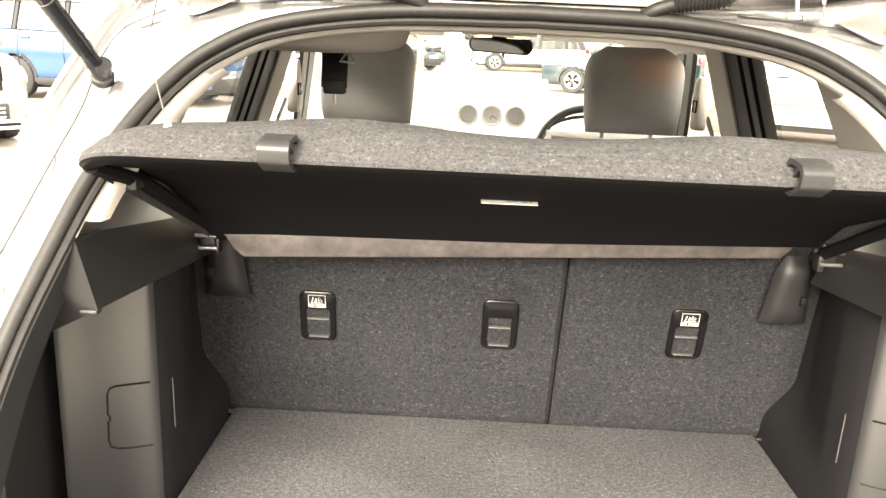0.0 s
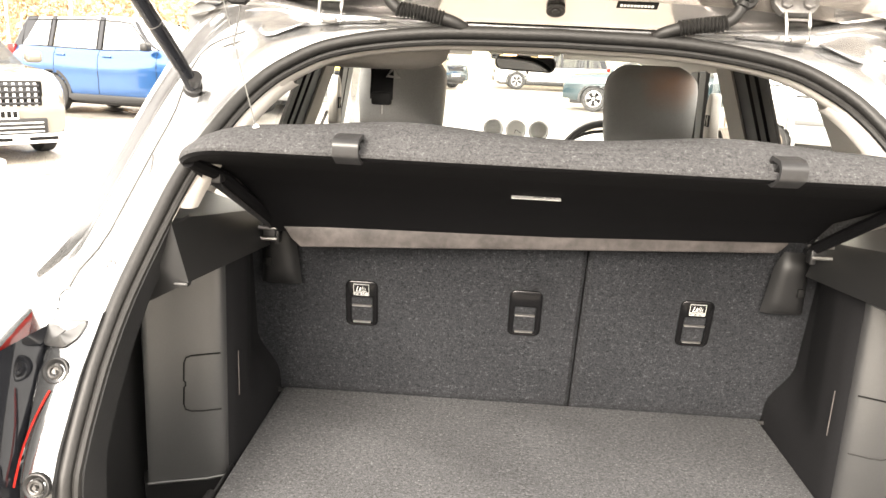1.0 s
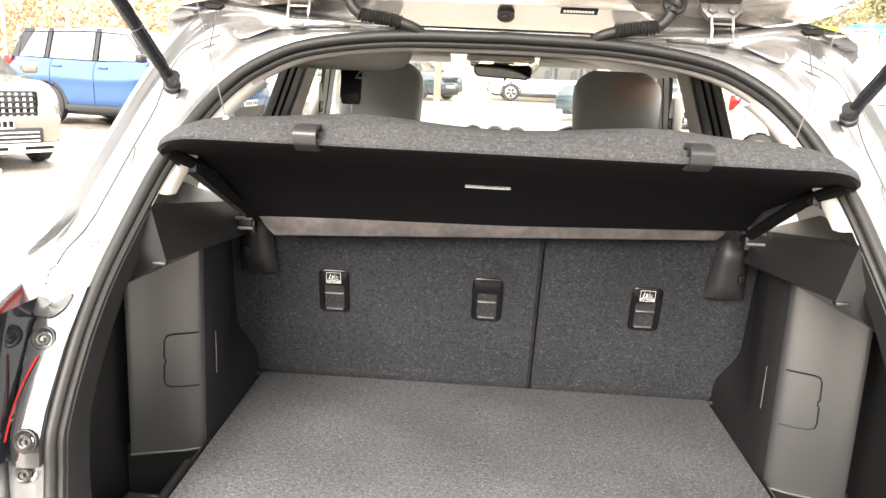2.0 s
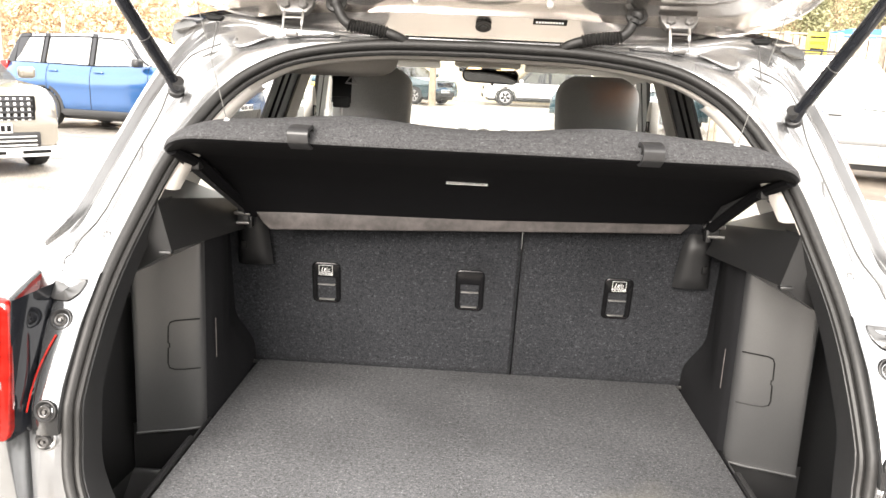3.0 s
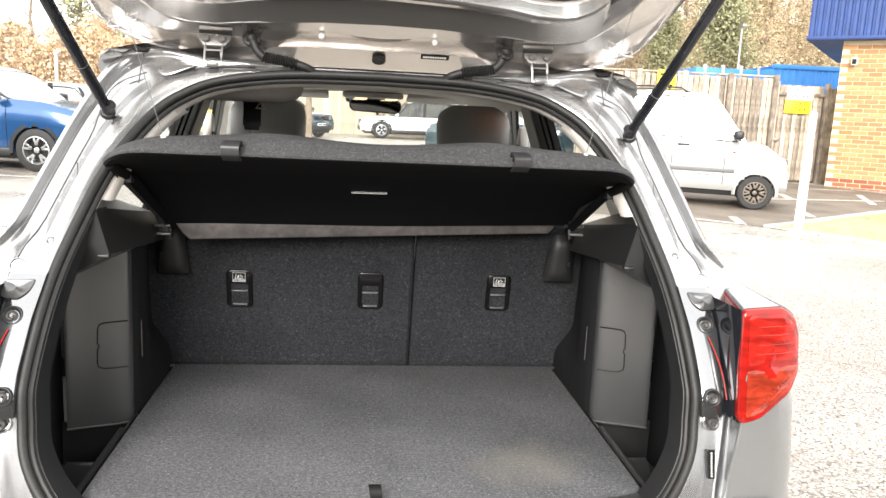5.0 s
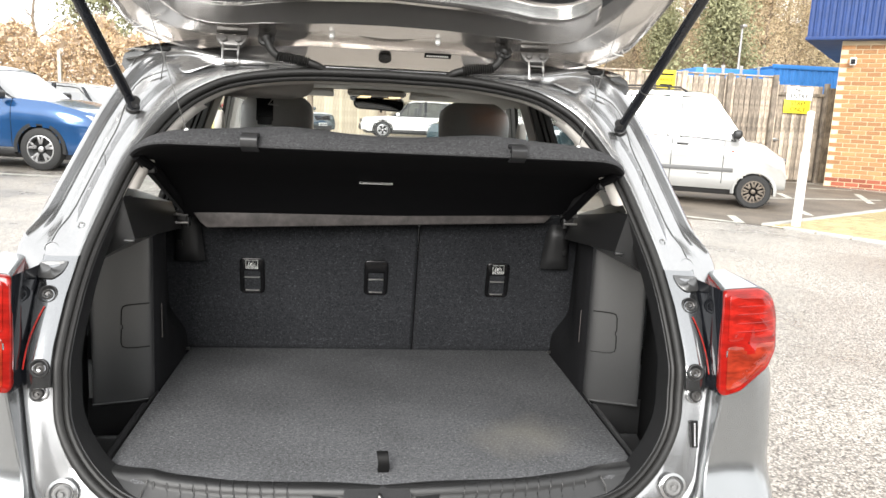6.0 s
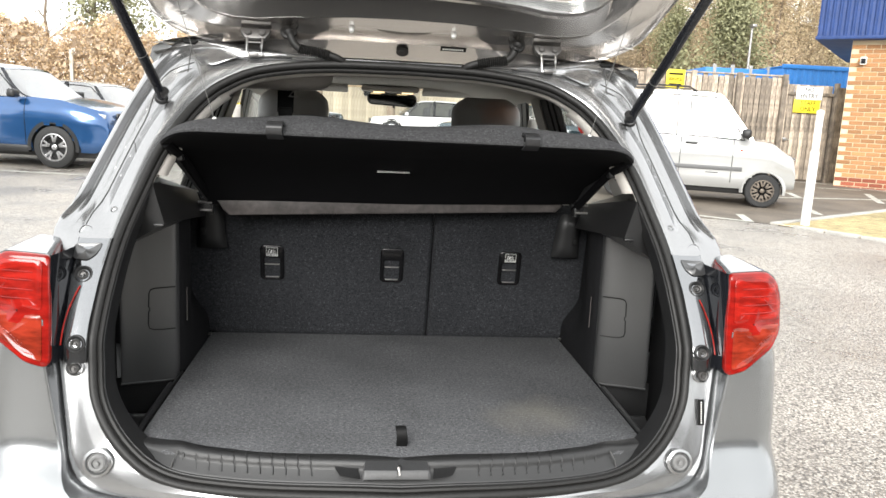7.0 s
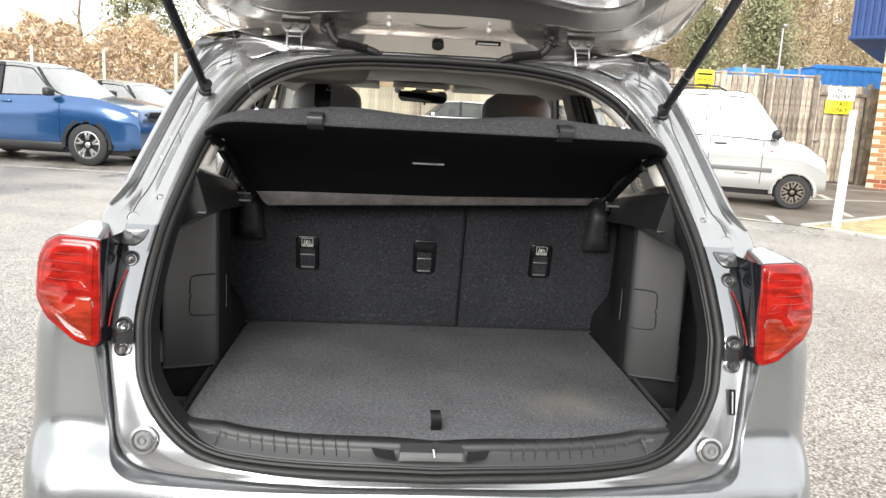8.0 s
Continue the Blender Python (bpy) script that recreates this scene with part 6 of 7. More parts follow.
def place(front_wheel, heading, length, width, front_over, r_side=True):
    """The pose at which the near front wheel stands on a given place."""
    h = radians(heading)
    u = Vector((math.cos(h), math.sin(h)))
    n = Vector((math.sin(h), -math.cos(h)))
    c = Vector(front_wheel) - u * (length / 2 - front_over) - n * (width / 2) * (1 if r_side else -1)
    return on_ground(c.x, c.y, heading)


LIGHT_GLASS = glass_material("pale_car_glass", (0.72, 0.76, 0.75), 0.10)
SKY_GLASS = glass_material("sky_lit_car_glass", (0.5, 0.54, 0.54), 0.38)
DIM_GLASS = glass_material("grey_car_glass", (0.50, 0.53, 0.53), 0.16)
WHITE_BODY = paint("bright_white_car_paint", (0.72, 0.72, 0.70), 0.0)
parked_car("parked_suv", "metallic blue SUV with alloy wheels parked before the hedge", "parked cars", place((-5.62, 12.75), -10, 4.7, 1.95, 0.95), 4.7, 1.95, 1.82, 2.80, 0.95, BLUE, 0.38, dict(SUV, belt=1.20, bonnet=1.25, nose=1.08, tail=1.18, screen=0.29, mirror=PLASTIC), glass=SKY_GLASS)
parked_car("parked_suv", "pale bronze SUV parked nose out, black grille", "parked cars", on_ground(-7.35, 8.8, -38), 4.45, 1.84, 1.62, 2.67, 0.88, CHAMP, 0.35, SUV, details="bold")
parked_car("parked_hatchback", "tall white hatchback with grey side mouldings and roof bars", "parked cars", place((6.66, 10.75), -24, 3.45, 1.66, 0.50), 3.45, 1.66, 1.95, 2.40, 0.50, PALE, 0.29, dict(TALL, belt=1.14, bonnet=1.12, nose=0.92, tail=1.1, screen=0.20, roof0=0.37, rim=STEEL_RIM, mirror=PLASTIC), 8, DIM_GLASS, False, "bars")
parked_car("parked_suv", "dark teal SUV parked ahead, seen through the windscreen", "parked cars", place((2.85, 21.0), 166, 4.4, 1.83, 0.9, False), 4.4, 1.83, 1.62, 2.65, 0.9, TEAL, 0.35, SUV)
parked_car("parked_estate", "white estate car parked along the far fence", "parked cars", on_ground(2.55, 33.6, 184), 5.0, 1.90, 1.72, 2.9, 0.95, WHITE_BODY, 0.37, dict(SUV, belt=0.98, bonnet=0.98, nose=0.88, tail=1.0))
parked_car("parked_hatchback", "red hatchback parked along the far fence", "parked cars", on_ground(-4.9, 34.0, -130), 4.0, 1.75, 1.50, 2.5, 0.8, REDP, 0.31, dict(SUV, belt=0.98, bonnet=0.98, nose=0.88, tail=1.0))
parked_car("parked_suv", "dark grey-blue SUV parked nose out before the far fence", "parked cars", on_ground(-3.2, 31.6, -38), 4.4, 1.83, 1.62, 2.65, 0.9, TEAL, 0.35, SUV)
parked_car("parked_hatchback", "pale blue hatchback parked beyond the blue SUV", "parked cars", on_ground(-5.3, 18.5, -75), 4.0, 1.75, 1.50, 2.5, 0.8, DARKB, 0.31, dict(SUV, belt=0.98, bonnet=0.98, nose=0.88, tail=1.0))
parked_car("parked_van", "yellow van parked far off beside the hedge", "parked cars", on_ground(-4.95, 22.2, -80), 4.3, 1.80, 1.85, 2.7, 0.8, YELL, 0.32, dict(TALL, belt=1.1, bonnet=1.1))
parked_car("parked_estate", "white car parked behind the blue SUV", "parked cars", on_ground(-6.1, 16.6, -14), 4.5, 1.8, 1.60, 2.7, 0.9, WHITE_BODY, 0.33, dict(SUV, belt=1.0, bonnet=1.02, nose=0.9, tail=1.0), glass=SKY_GLASS)

# hedge and fence on the near side of the wood
rng = np.random.default_rng(5)
HEDGE = material("dry_beech_leaves", (0.72, 0.50, 0.31), 0.8, 0, 3, 0.5)
TWIG = material("brown_twigs", (0.40, 0.31, 0.22), 0.85, 0, 30, 0.3)


def leaf_cloud(n, where, size, seed):
    """n small leaf-shaped quads at the places that where(r, n) gives, turned every way."""
    r = np.random.default_rng(seed)
    p = where(r, n)
    a, b = r.normal(size=(n, 3)), r.normal(size=(n, 3))
    a /= np.linalg.norm(a, axis=1)[:, None]
    b -= a * np.sum(a * b, axis=1)[:, None]
    b /= np.linalg.norm(b, axis=1)[:, None]
    s = (size * (0.6 + 0.8 * r.random(n)))[:, None]
    v = np.stack([p - a * s, p + b * s * 0.6, p + a * s, p - b * s * 0.6], axis=1).reshape(-1, 3)
    return v.tolist(), (np.arange(n)[:, None] * 4 + np.arange(4)).tolist()


def hedge_at(r, n):
    x = -32 + 26.5 * r.random(n)
    y = 25.0 - (x + 30) * 0.06 + r.normal(size=n) * 0.40
    top = 3.2 + 0.25 * np.sin(x * 2.1) + 0.2 * np.sin(x * 5.3)
    return np.stack([x, y, SLOPE * (y - Y0) + top * r.random(n) ** 0.8 + np.abs(r.normal(size=n)) * 0.12], axis=1)


hedge = thing("beech_hedge", "long brown beech hedge keeping its dry leaves", "hedge")
part("leaves", leaf_cloud(300000, hedge_at, 0.025, 3), HEDGE, hedge)["kind"] = "stuff"
part("twig", leaf_cloud(22000, hedge_at, 0.10, 4), TWIG, hedge)["kind"] = "stuff"
FENCE_POST = material("pale_concrete_post", (0.42, 0.39, 0.33), 0.8, 0, 30, 0.15, 0.3)
for k in range(12):
    x = -31 + k * 2.2
    y = 24.2 - (x + 30) * 0.06
    p = part("fence_post", box(x - 0.05, x + 0.05, y - 0.05, y + 0.05, ground_z(x, y) - 0.05, ground_z(x, y) + 2.6, 0.01), FENCE_POST)
    tagged(p, "pale concrete fence post before the hedge", "post", "posts along the hedge")

# ---- timber fence and gate, brick building, signs ----
BOARD = material("weathered_fence_board", (0.44, 0.365, 0.285), 0.85, 0, 60, 0.45, 0.5, 90, stain=0.6, stain_scale=5, stretch=(1, 1, 0.10), piece_vary=0.5)
# dark sheet added behind fence and gate so the board gaps read as shade
GAP_DARK = material("dark_gap_sheet", (0.10, 0.08, 0.06), 0.9, 0, 40, 0.3)
fence = thing("timber_fence", "weathered close-boarded timber fence with a capping rail", "fence")
FA, FB = Vector((5.5, 17.50)), Vector((10.35, 16.95))
u = (FB - FA).normalized()
heading_f = math.degrees(math.atan2(u.y, u.x))
meshes = [mesh_of("board", box(-0.0600, 0.0600, -0.011, 0.011, 0, h, 0.003), BOARD) for h in (2.56, 2.60, 2.53)]
n = int((FB - FA).length / 0.135)
for k in range(n):
    p = FA + u * (k * 0.135 + 0.07)
    o = new("board", meshes[(k * 7 + k // 3) % 3])
    o.parent = fence
    o.matrix_basis = Matrix.Translation((p.x, p.y + (0.012 if k % 2 else 0), ground_z(p.x, p.y) + 0.03)) @ pose(0, 0, 0, 0, rng.normal() * 0.25, heading_f)
for k in range(5):
    p = FA + u * ((FB - FA).length * (0.06 + k * 0.235))
    part("post", moved(box(-0.06, 0.06, -0.06, 0.06, 0, 2.66, 0.01), pose(p.x, p.y - 0.07, ground_z(p.x, p.y), 0, 0, heading_f)), BOARD, fence)
mid = (FA + FB) / 2
for zr in (0.5, 1.35, 2.2):
    part("rail", moved(box(-(FB - FA).length / 2, (FB - FA).length / 2, 0.015, 0.06, 0, 0.09, 0.008), pose((FA + FB).x / 2, (FA + FB).y / 2, ground_z(0, 17.2) + zr, 0, 0, heading_f)), BOARD, fence)
part("gap_sheet", moved(box(-(FB - FA).length / 2, (FB - FA).length / 2, 0.065, 0.075, 0, 2.5), pose((FA + FB).x / 2, (FA + FB).y / 2, ground_z(0, 17.2) + 0.03, 0, 0, heading_f)), GAP_DARK, fence)
part("capping_rail", moved(box(-(FB - FA).length / 2, (FB - FA).length / 2, -0.05, 0.05, 0, 0.04, 0.008), pose(mid.x, mid.y, ground_z(mid.x, mid.y) + 2.60, 0, -0.0, heading_f)), BOARD, fence)
gate_f = thing("timber_gate", "weathered timber gate with a bolt between fence and wall", "gate")
for k in range(10):
    x = 10.46 + k * 0.128
    o = new("board", mesh_of("board", box(-0.059, 0.059, -0.011, 0.011, 0, 2.38, 0.003), BOARD) if k == 0 else o.data)
    o.parent = gate_f
    o.matrix_basis = pose(x, 16.92 + (0.01 if k % 2 else 0), ground_z(x, 16.9) + 0.06)
for x in (10.38, 11.76):
    part("gate_post", box(x - 0.05, x + 0.05, 16.83, 16.94, 0.15, 2.70, 0.008), BOARD, gate_f)
part("gap_sheet", box(10.40, 12.3, 16.965, 16.975, 0.1, 2.40), GAP_DARK, gate_f)
part("side_board", box(11.82, 12.25, 16.93, 16.96, 0.12, 2.60, 0.006), BOARD, gate_f)
part("gate_rail", box(10.43, 11.72, 16.86, 16.90, 2.36, 2.44, 0.006), BOARD, gate_f)
part("gate_bolt", join(tube([(10.36, 16.86, 1.25), (10.62, 16.86, 1.25)], 0.014, 8), box(10.46, 10.56, 16.855, 16.885, 1.21, 1.29, 0.006)), METAL, gate_f, "bright steel bolt")
YSIGN = material("yellow_sign", (0.80, 0.66, 0.03), 0.5, 0, 30, 0.05, stain=0.12)
sg = thing("gate_sign", "white and yellow warning sign fixed to the timber gate", "sign")
part("white_board", box(10.66, 11.36, 16.835, 16.85, 2.26, 2.58, 0.003), WHITE, sg)
part("yellow_board", box(10.62, 11.32, 16.83, 16.848, 1.93, 2.256, 0.003), YSIGN, sg, "yellow lower panel")
for text, z in (("NO", 2.50), ("ENTRY", 2.345), ("STAFF", 2.17), ("ONLY", 2.02)):
    writing("lettering", text, 0.155, INK, sg, pose(11.0, 16.826, z, 90), extrude=0.002)
s2 = thing("service_sign", "small yellow service sign above the timber fence", "sign")
part("panel", box(7.36, 7.84, 17.15, 17.165, 2.38, 2.84, 0.003), YSIGN, s2)
part("bar", box(7.42, 7.78, 17.14, 17.15, 2.71, 2.755), INK, s2)
part("bar", box(7.44, 7.76, 17.14, 17.15, 2.45, 2.495), INK, s2)
writing("lettering", "SERVICE", 0.10, INK, s2, pose(7.59, 17.143, 2.60, 90), extrude=0.002)

# brick building with blue sheet cladding above
BRICK = material("orange_brown_brick", (0.40, 0.20, 0.085), 0.85, 0, 70, 0.22, 0.4, 120, stain=0.2, piece_vary=0.28)
REDBRICK = material("red_plinth_brick", (0.30, 0.085, 0.045), 0.85, 0, 70, 0.22, 0.4, 120, stain=0.2, piece_vary=0.22)
MORTAR = material("pale_mortar", (0.60, 0.50, 0.34), 0.9, 0, 60, 0.12, 0.3)
BLUE_SHEET = material("blue_steel_sheet", (0.018, 0.048, 0.17), 0.45, 0.0, 20, 0.1, stain=0.2)
BA, bh = Vector((11.45, 16.05)), -40.0
base_z = 0.10
bld = thing("brick_building", "brick building with blue sheet cladding over its upper storey", "building", at=pose(BA.x, BA.y, base_z, 0, 0, bh))
# in its own axes: x along the wall towards the viewer, +y into the building
part("wall", box(0.0, 7.8, 0.012, 8.0, -0.2, 3.62), MORTAR, bld, "pale mortar behind the brickwork")
BL, BH = 0.305, 0.105
bricks = [mesh_of("brick", box(-BL / 2 + 0.011, BL / 2 - 0.011, -0.008, 0.09, -BH / 2 + 0.010, BH / 2 - 0.010, 0.004, 1), m) for m in (BRICK, REDBRICK)]
rows_b = int(3.55 / BH)
rest, cnt = [], 0
for r in range(rows_b):
    for k in range(26):
        x = BL / 2 + k * BL + (BL / 2 if r % 2 else 0.0)
        z = 0.05 + r * BH
        if x > 7.7:
            continue
        if k < 9 and cnt < 300:
            o = new("brick", bricks[1 if r < 3 else 0])
            o.parent = bld
            o.location = (x, rng.normal() * 0.0012, z)
            cnt += 1
        else:
            rest.append(([(x - BL / 2 + 0.011, 0.0, z - BH / 2 + 0.010), (x + BL / 2 - 0.011, 0.0, z - BH / 2 + 0.010), (x + BL / 2 - 0.011, 0.0, z + BH / 2 - 0.010), (x - BL / 2 + 0.011, 0.0, z + BH / 2 - 0.010)], [(0, 1, 2, 3)]))
part("far_bricks", join(*rest), BRICK, bld)["kind"] = "stuff"
prof = []
for k in range(62):
    x = -0.75 + k * 0.15
    prof += [(x, -0.30), (x + 0.035, -0.265), (x + 0.10, -0.265), (x + 0.135, -0.30)]
part("cladding", rows_mesh([[(x, y, z) for x, y in prof] for z in (3.62, 7.2)]), BLUE_SHEET, bld, "blue ribbed steel cladding", 20)
part("cladding_end", rows_mesh([[(-0.75, -0.30 + k * 0.15 + (0.0 if k % 2 else 0.0), z) for k in range(40)] for z in (3.62, 7.2)]), BLUE_SHEET, bld)
part("soffit", box(-0.78, 8.4, -0.33, 6.0, 3.56, 3.64, 0.01), BLUE_SHEET, bld, "blue sheet edge trim")
part("roof", box(-0.8, 8.5, -0.35, 8.0, 7.15, 7.3, 0.02), BLUE_SHEET, bld)
cam_w = part("wall_lamp", moved(join(box(-0.05, 0.05, -0.13, 0.0, -0.06, 0.06, 0.015), box(-0.07, 0.07, -0.20, -0.11, -0.09, 0.09, 0.02)), pose(0.30, -0.01, 3.10, 10)), WHITE, bld, "white wall-mounted floodlight")
part("lamp_glass", moved(box(-0.05, 0.05, -0.212, -0.2, -0.06, 0.06, 0.004), pose(0.30, -0.01, 3.10, 10)), GLOSS_BLACK, cam_w)

# white post
POST = material("white_painted_steel", (0.72, 0.72, 0.70), 0.5, 0, 30, 0.06, 0.1, stain=0.15)
post = thing("white_post", "white painted steel post with a thinner upper part", "post", at=on_ground(6.23, 8.72))
part("shaft", lathe([(0.062, -0.05), (0.062, 1.02), (0.060, 1.06), (0.048, 1.08), (0.048, 1.60), (0.052, 1.60), (0.052, 1.63), (0.03, 1.645), (0.001, 1.65)], 20), POST, post)

# painted lines and block paving
def line(x0, y0, x1, y1, w=0.13):
    a, b2 = Vector((x0, y0)), Vector((x1, y1))
    d = (b2 - a).normalized()
    nrm = Vector((-d.y, d.x)) * w / 2
    pts = [a + nrm, a - nrm, b2 - nrm, b2 + nrm]
    return [(p.x, p.y, ground_z(p.x, p.y) + 0.009) for p in pts], [(0, 1, 2, 3)]


for seg in ((5.52, 8.95, 5.78, 9.75), (4.9, 9.5, 5.5, 8.98), (7.30, 10.05, 7.62, 11.0), (7.5, 12.55, 10.7, 12.95), (10.98, 14.1, 9.95, 12.2), (8.9, 13.7, 8.55, 12.7), (10.5, 15.2, 11.5, 15.0), (-3.4, 11.6, -7.5, 12.2), (-8.0, 12.0, -14, 13.0), (-2.4, 14.2, -4.6, 12.4)):
    tagged(part("painted_line", line(*seg), PAINT), "worn white parking bay line", "line", "parking bay lines", kind="structure")
PAVER = material("buff_paving_block", (0.40, 0.33, 0.17), 0.8, 0, 50, 0.25, 0.4, stain=0.3, piece_vary=0.2)
KERB = material("concrete_kerb", (0.40, 0.39, 0.36), 0.85, 0, 40, 0.15, 0.4, stain=0.2)
def paved(a, b, up=0.0):
    """A place on the paving: a along its far edge, b along its near edge."""
    x, y = 5.74 + a * 0.835 + b * 0.545, 8.80 + a * 0.545 - b * 0.835
    return x, y, ground_z(x, y) + up


pav = part("pavement", rows_mesh([[paved(a, b, 0.012) for b in (0.0, 2.9)] for a in (0.0, 5.4)]), MORTAR)
tagged(pav, "buff block paving by the brick building", "paving", kind="structure")
blocks = []
pm = mesh_of("paving_block", box(-0.097, 0.097, -0.047, 0.047, 0, 0.012, 0.003, 1), PAVER)
cnt = 0
for k in range(25):
    for r in range(26):
        a, b = 0.22 + k * 0.203 + (0.1 if r % 2 else 0), 0.20 + r * 0.103
        if cnt < 295 and k < 13:
            o = new("paving_block", pm)
            o.parent = pav
            o.matrix_basis = Matrix.Translation(paved(a, b, 0.010)) @ pose(0, 0, 0, 0, 0, 33.1)
            cnt += 1
        else:
            blocks.append(([paved(a + da, b + db, 0.022) for da, db in ((-0.097, 0.047), (0.097, 0.047), (0.097, -0.047), (-0.097, -0.047))], [(0, 1, 2, 3)]))
part("paving_rest", join(*blocks), PAVER, pav)["kind"] = "stuff"
for k in range(6):
    for n_, (a0, b0, turn) in enumerate(((0.45 + k * 0.9, 0.06, 33.1), (0.06, 0.55 + k * 0.46, -56.9))):
        tagged(part("kerb", moved(box(-0.44 if n_ == 0 else -0.22, 0.44 if n_ == 0 else 0.22, -0.06, 0.06, -0.05, 0.035, 0.012), Matrix.Translation(paved(a0, b0)) @ pose(0, 0, 0, 0, 0, turn)), KERB), "low pale concrete kerb round the paving", "kerb", kind="structure")
TARMAC = material("damp_brown_tarmac", (0.165, 0.138, 0.108), 0.7, 0, 60, 0.35, 0.5, 90, stain=0.5, stain_scale=1.6)
corners = [(2.0, 10.1), (5.35, 9.05), (5.74, 8.82), (8.4, 10.52), (10.2, 11.7), (12.6, 13.2), (11.5, 16.2), (10.4, 17.0), (5.5, 17.6), (2.0, 17.9)]
bay = part("parking_bay", ([(x, y, ground_z(x, y) + 0.004) for x, y in corners], [tuple(range(len(corners)))]), TARMAC)
tagged(bay, "damp brown tarmac of the parking bays by the fence", "ground", kind="structure")

# blue container and lamp post behind the fence
cont = thing("shipping_container", "bright blue ribbed steel container behind the timber fence", "container", at=pose(16.2, 27.2, 0.3, 0, 0, -4))
CBLUE = material("bright_blue_container_paint", (0.03, 0.20, 0.56), 0.5, 0.0, 20, 0.1, stain=0.15)
prof = []
for k in range(44):
    prof += [(k * 0.28, 0), (k * 0.28 + 0.07, 0.04), (k * 0.28 + 0.14, 0.04), (k * 0.28 + 0.21, 0)]
part("side_wall", rows_mesh([[(x, y, z) for x, y in prof] for z in (0.1, 3.62)]), CBLUE, cont, "", 20)
part("top_rail", box(-0.1, 12.3, -0.05, 0.08, 3.62, 3.78, 0.01), CBLUE, cont)
part("end_wall", box(-0.06, 0.0, 0.0, 2.4, 0.1, 3.7, 0.01), CBLUE, cont)
part("roof", box(-0.06, 12.3, 0.08, 2.45, 3.62, 3.72), CBLUE, cont)
c2 = thing("storage_cabin", "second bright blue container with roof fittings", "container", at=pose(13.6, 28.6, 0.3, 0, 0, -4))
part("side_wall", box(0, 3.1, 0, 2.4, 0, 3.62, 0.03), CBLUE, c2)
for k in range(4):
    part("roof_fitting", box(0.3 + k * 0.75, 0.42 + k * 0.75, -0.04, 0.1, 3.1, 3.75, 0.01), PALE, c2)
lp = thing("lamp_post", "slim grey lamp post among the trees", "lamp post", at=pose(20.5, 38.5, 0.4))
part("pole", lathe([(0.09, 0), (0.08, 3.0), (0.06, 6.6)], 10), BOLT, lp)
part("lantern", box(-0.12, 0.12, -0.3, 0.1, 6.55, 6.7, 0.03), BOLT, lp)

# far fence seen through the windscreen
ff = thing("far_timber_fence", "pale close-boarded fence along the far side of the car park", "fence")
PBOARD = material("pale_fence_board", (0.50, 0.44, 0.33), 0.85, 0, 40, 0.2, 0.4, stain=0.25, stretch=(1, 1, 0.1), piece_vary=0.15)
fm = mesh_of("board", box(-0.07, 0.07, -0.01, 0.01, 0, 2.2, 0.003, 1), PBOARD)
for k in range(150):
    x = -8 + k * 0.145
    o = new("board", fm)
    o.parent = ff
    o.location = (x, 36 + (0.015 if k % 2 else 0), ground_z(x, 36))

# ---- trees ----
BARK = material("grey_brown_bark", (0.24, 0.19, 0.14), 0.9, 0, 20, 0.3, 0.6, stain=0.3)
LEAF = [material("olive_winter_leaves", (0.42, 0.35, 0.21), 0.8, 0, 2, 0.4), material("brown_twig_haze", (0.46, 0.36, 0.23), 0.85, 0, 2, 0.35), material("ivy_green", (0.24, 0.24, 0.13), 0.7, 0, 2, 0.4)]


def tree(seed, height, leaves, mat, label, leaf=0.052, spread=0.28):
    r = np.random.default_rng(seed)
    t = thing("tree", label, "tree", "trees of the wood")
    shapes, tips = [], []
    trunk = [(r.normal() * 0.15 * k / 8, r.normal() * 0.15 * k / 8, height * 0.9 * k / 8) for k in range(9)]
    shapes.append(tube(trunk, [0.20 * (1 - k / 9.5) * height / 12 for k in range(9)], 7))
    for k in range(26):
        h = 0.22 + 0.68 * r.random()
        i = min(7, int(h * 8))
        base = Vector(trunk[i])
        a = r.random() * math.tau
        ln = height * spread * (1.15 - h) * (0.6 + 0.7 * r.random())
        d = Vector((math.cos(a), math.sin(a), 0.5 + r.random() * 0.8)).normalized()
        pts = [base + d * ln * s + Vector((r.normal(), r.normal(), r.normal())) * 0.06 * ln * s for s in (0, 0.35, 0.7, 1)]
        rad = 0.055 * height / 12 * (1.2 - h)
        shapes.append(tube(pts, [rad, rad * 0.7, rad * 0.4, rad * 0.12], 5))
        tips += pts[1:]
        for _ in range(4):
            b2 = pts[1 + int(r.random() * 3)]
            d2 = (d + Vector((r.normal(), r.normal(), r.normal())) * 0.7).normalized()
            q = [b2, b2 + d2 * ln * 0.25, b2 + d2 * ln * 0.5 + Vector((0, 0, ln * 0.05))]
            shapes.append(tube(q, [rad * 0.4, rad * 0.22, rad * 0.08], 4))
            tips += q[1:]
    part("trunk", join(*shapes), BARK, t)
    tips = np.array([tuple(p) for p in tips])
    if leaves:
        part("crown", leaf_cloud(leaves, lambda q, k: tips[q.integers(0, len(tips), k)] + q.normal(size=(k, 3)) * height * 0.035, leaf, seed), mat, t)
    return t


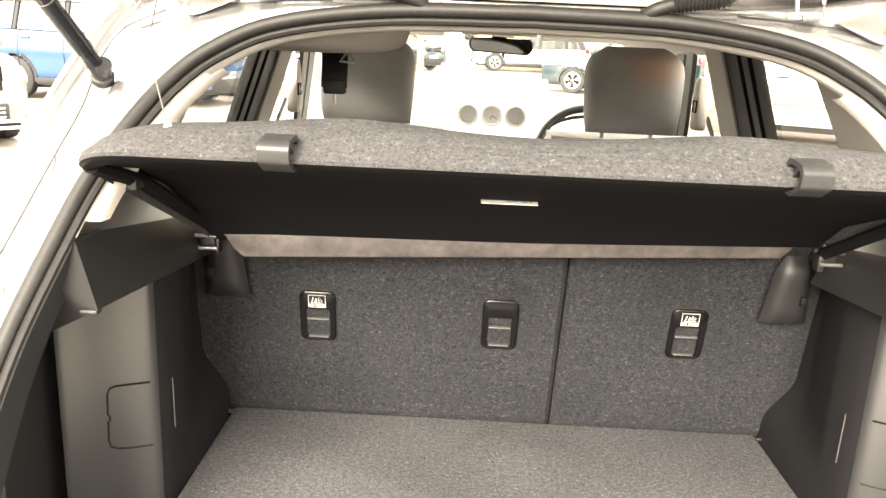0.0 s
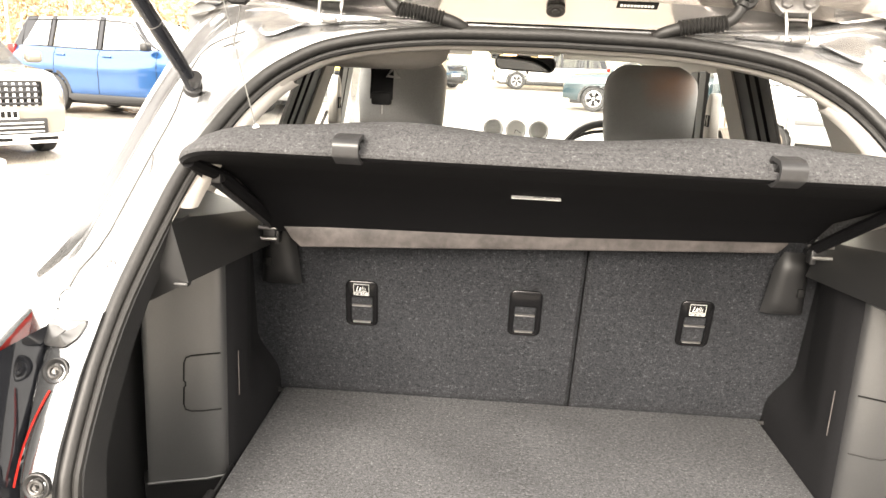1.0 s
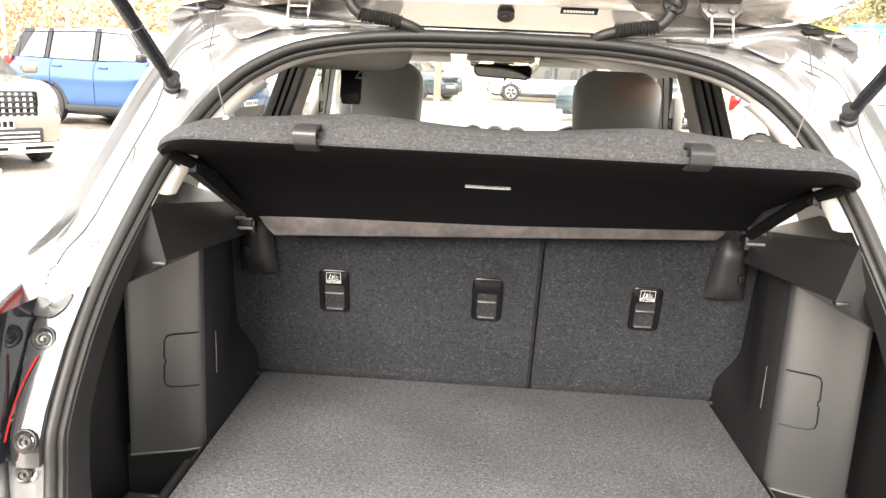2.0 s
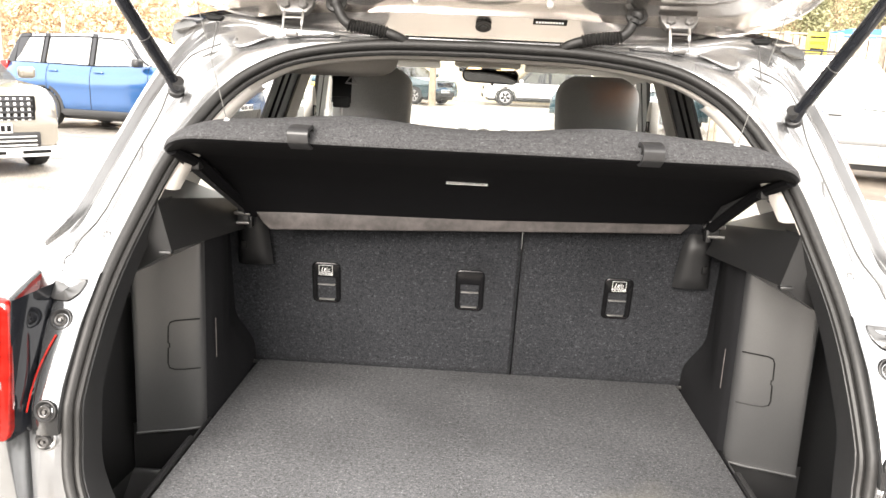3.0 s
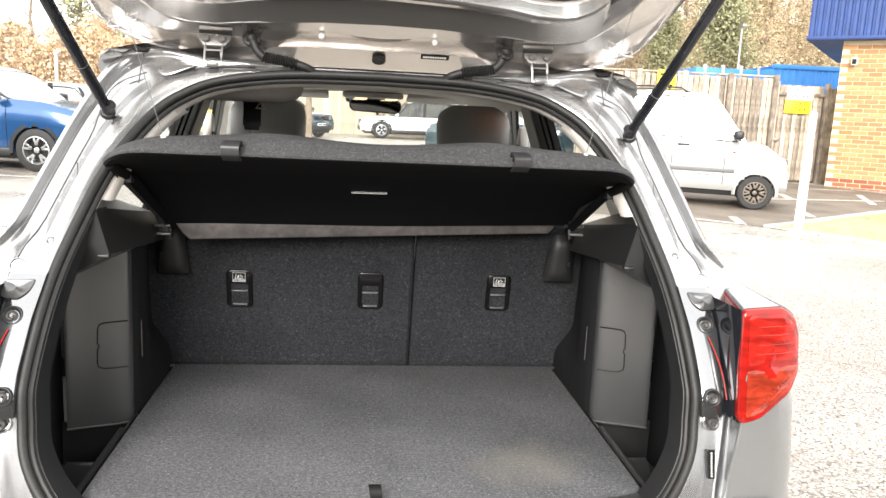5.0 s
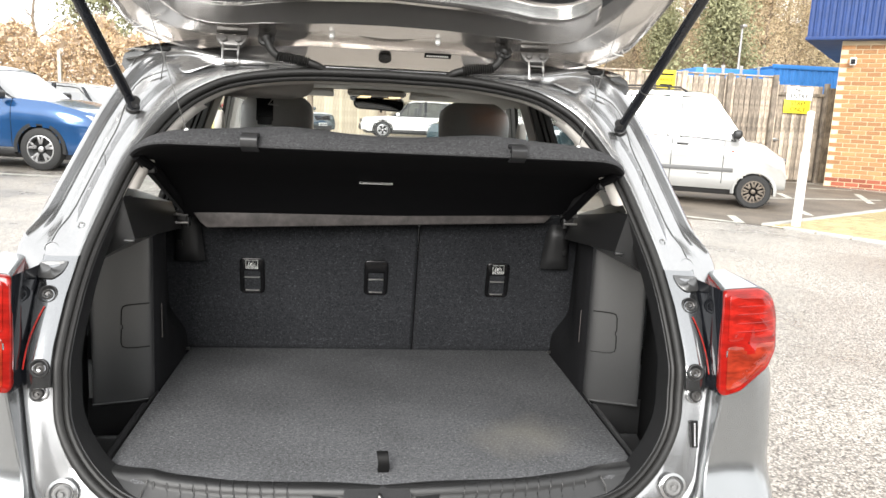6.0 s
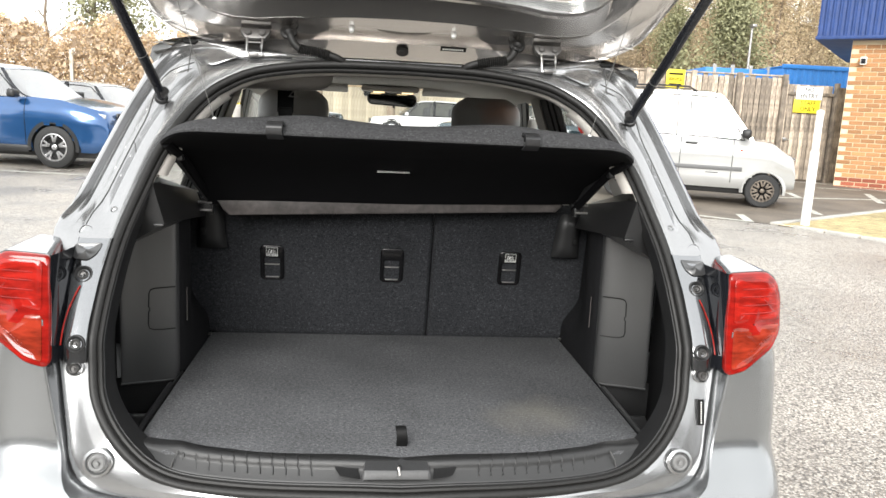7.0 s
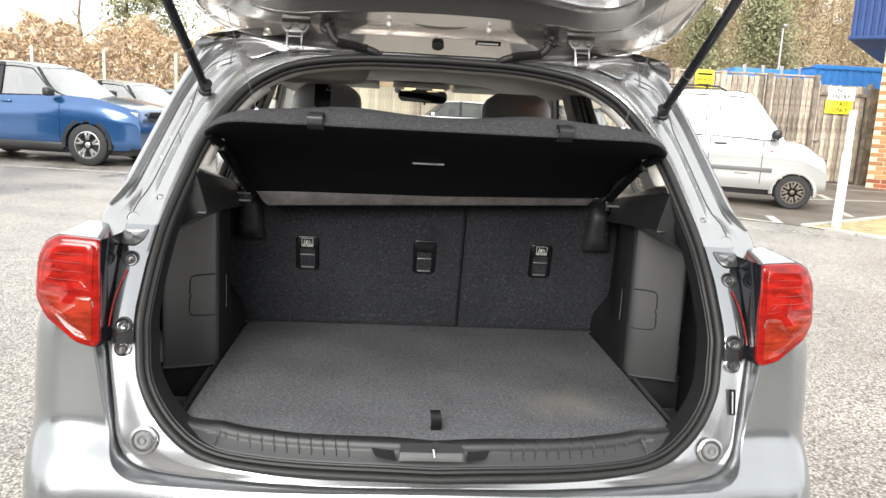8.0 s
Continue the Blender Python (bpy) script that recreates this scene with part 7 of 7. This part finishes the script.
protos = [tree(1, 13, 16000, LEAF[1], "bare winter tree with a haze of brown twigs"), tree(2, 14, 16000, LEAF[0], "tall tree with thin olive leaves"), tree(3, 11, 12000, LEAF[2], "tree overgrown with green ivy", 0.075, 0.2),
          tree(4, 12, 16000, LEAF[1], "bare winter tree with a haze of brown twigs", 0.052), tree(7, 8, 0, LEAF[1], "slender bare tree behind the hedge", 0.1, 0.25)]
spots = []
for k in range(84):
    x = 4 + k * 0.88 + rng.normal() * 1.0
    y = 44 + 7 * (k % 4) + rng.normal() * 1.5
    spots.append((x, y, int(rng.choice([0, 0, 1, 1, 1, 2, 3, 3, 3])), 0.75 + 0.5 * rng.random(), 0.5 + (y - 44) * 0.30))
for k in range(13):
    spots.append((-30 + k * 2.5 + rng.normal() * 0.6, 32 + rng.normal() * 2, 4 if k % 4 else 2, 0.8 + 0.4 * rng.random(), 0.3))
# unseen trees added far behind the viewer to fill the reflections
for k in range(26):
    a = radians(190 + k * 6.4)
    spots.append((85 * math.cos(a), 85 * math.sin(a), int(rng.choice([0, 1, 3])), 0.8 + 0.4 * rng.random(), -0.35))
used_p = set()
for x, y, i, sc, z in spots:
    m = pose(x, y, z, 0, 0, rng.random() * 360)
    if i not in used_p:
        used_p.add(i)
        protos[i].matrix_world = m @ Matrix.Scale(sc, 4)
    else:
        o = copy_thing(protos[i], m)
        o.scale = (sc, sc, sc)
HILL = material("leaf_litter", (0.26, 0.19, 0.10), 0.9, 0, 3, 0.4, 0.6, stain=0.4, stain_scale=0.5)
hill = part("wooded_bank", grid(lambda u, v: (-10 + u * 110, 42 + v * 45, 0.45 + v * 14 + 0.8 * math.sin(u * 30 + v * 5) * v), 40, 12), HILL)
tagged(hill, "rising wooded bank covered in leaf litter", "bank", kind="structure")

# unseen wall added behind the viewer, dark so the silver paint reflects dark
BACK = material("dark_unseen_wall", (0.09, 0.085, 0.08), 0.8, 0, 8, 0.2, 0.3, stain=0.35, stain_scale=0.6)
back = part("unseen_wall", box(-24, 24, -14.4, -14.0, -0.3, 4.0, 0.02), BACK)
tagged(back, "plain dark wall, unseen, added behind the car park to darken reflections", "wall", kind="structure")
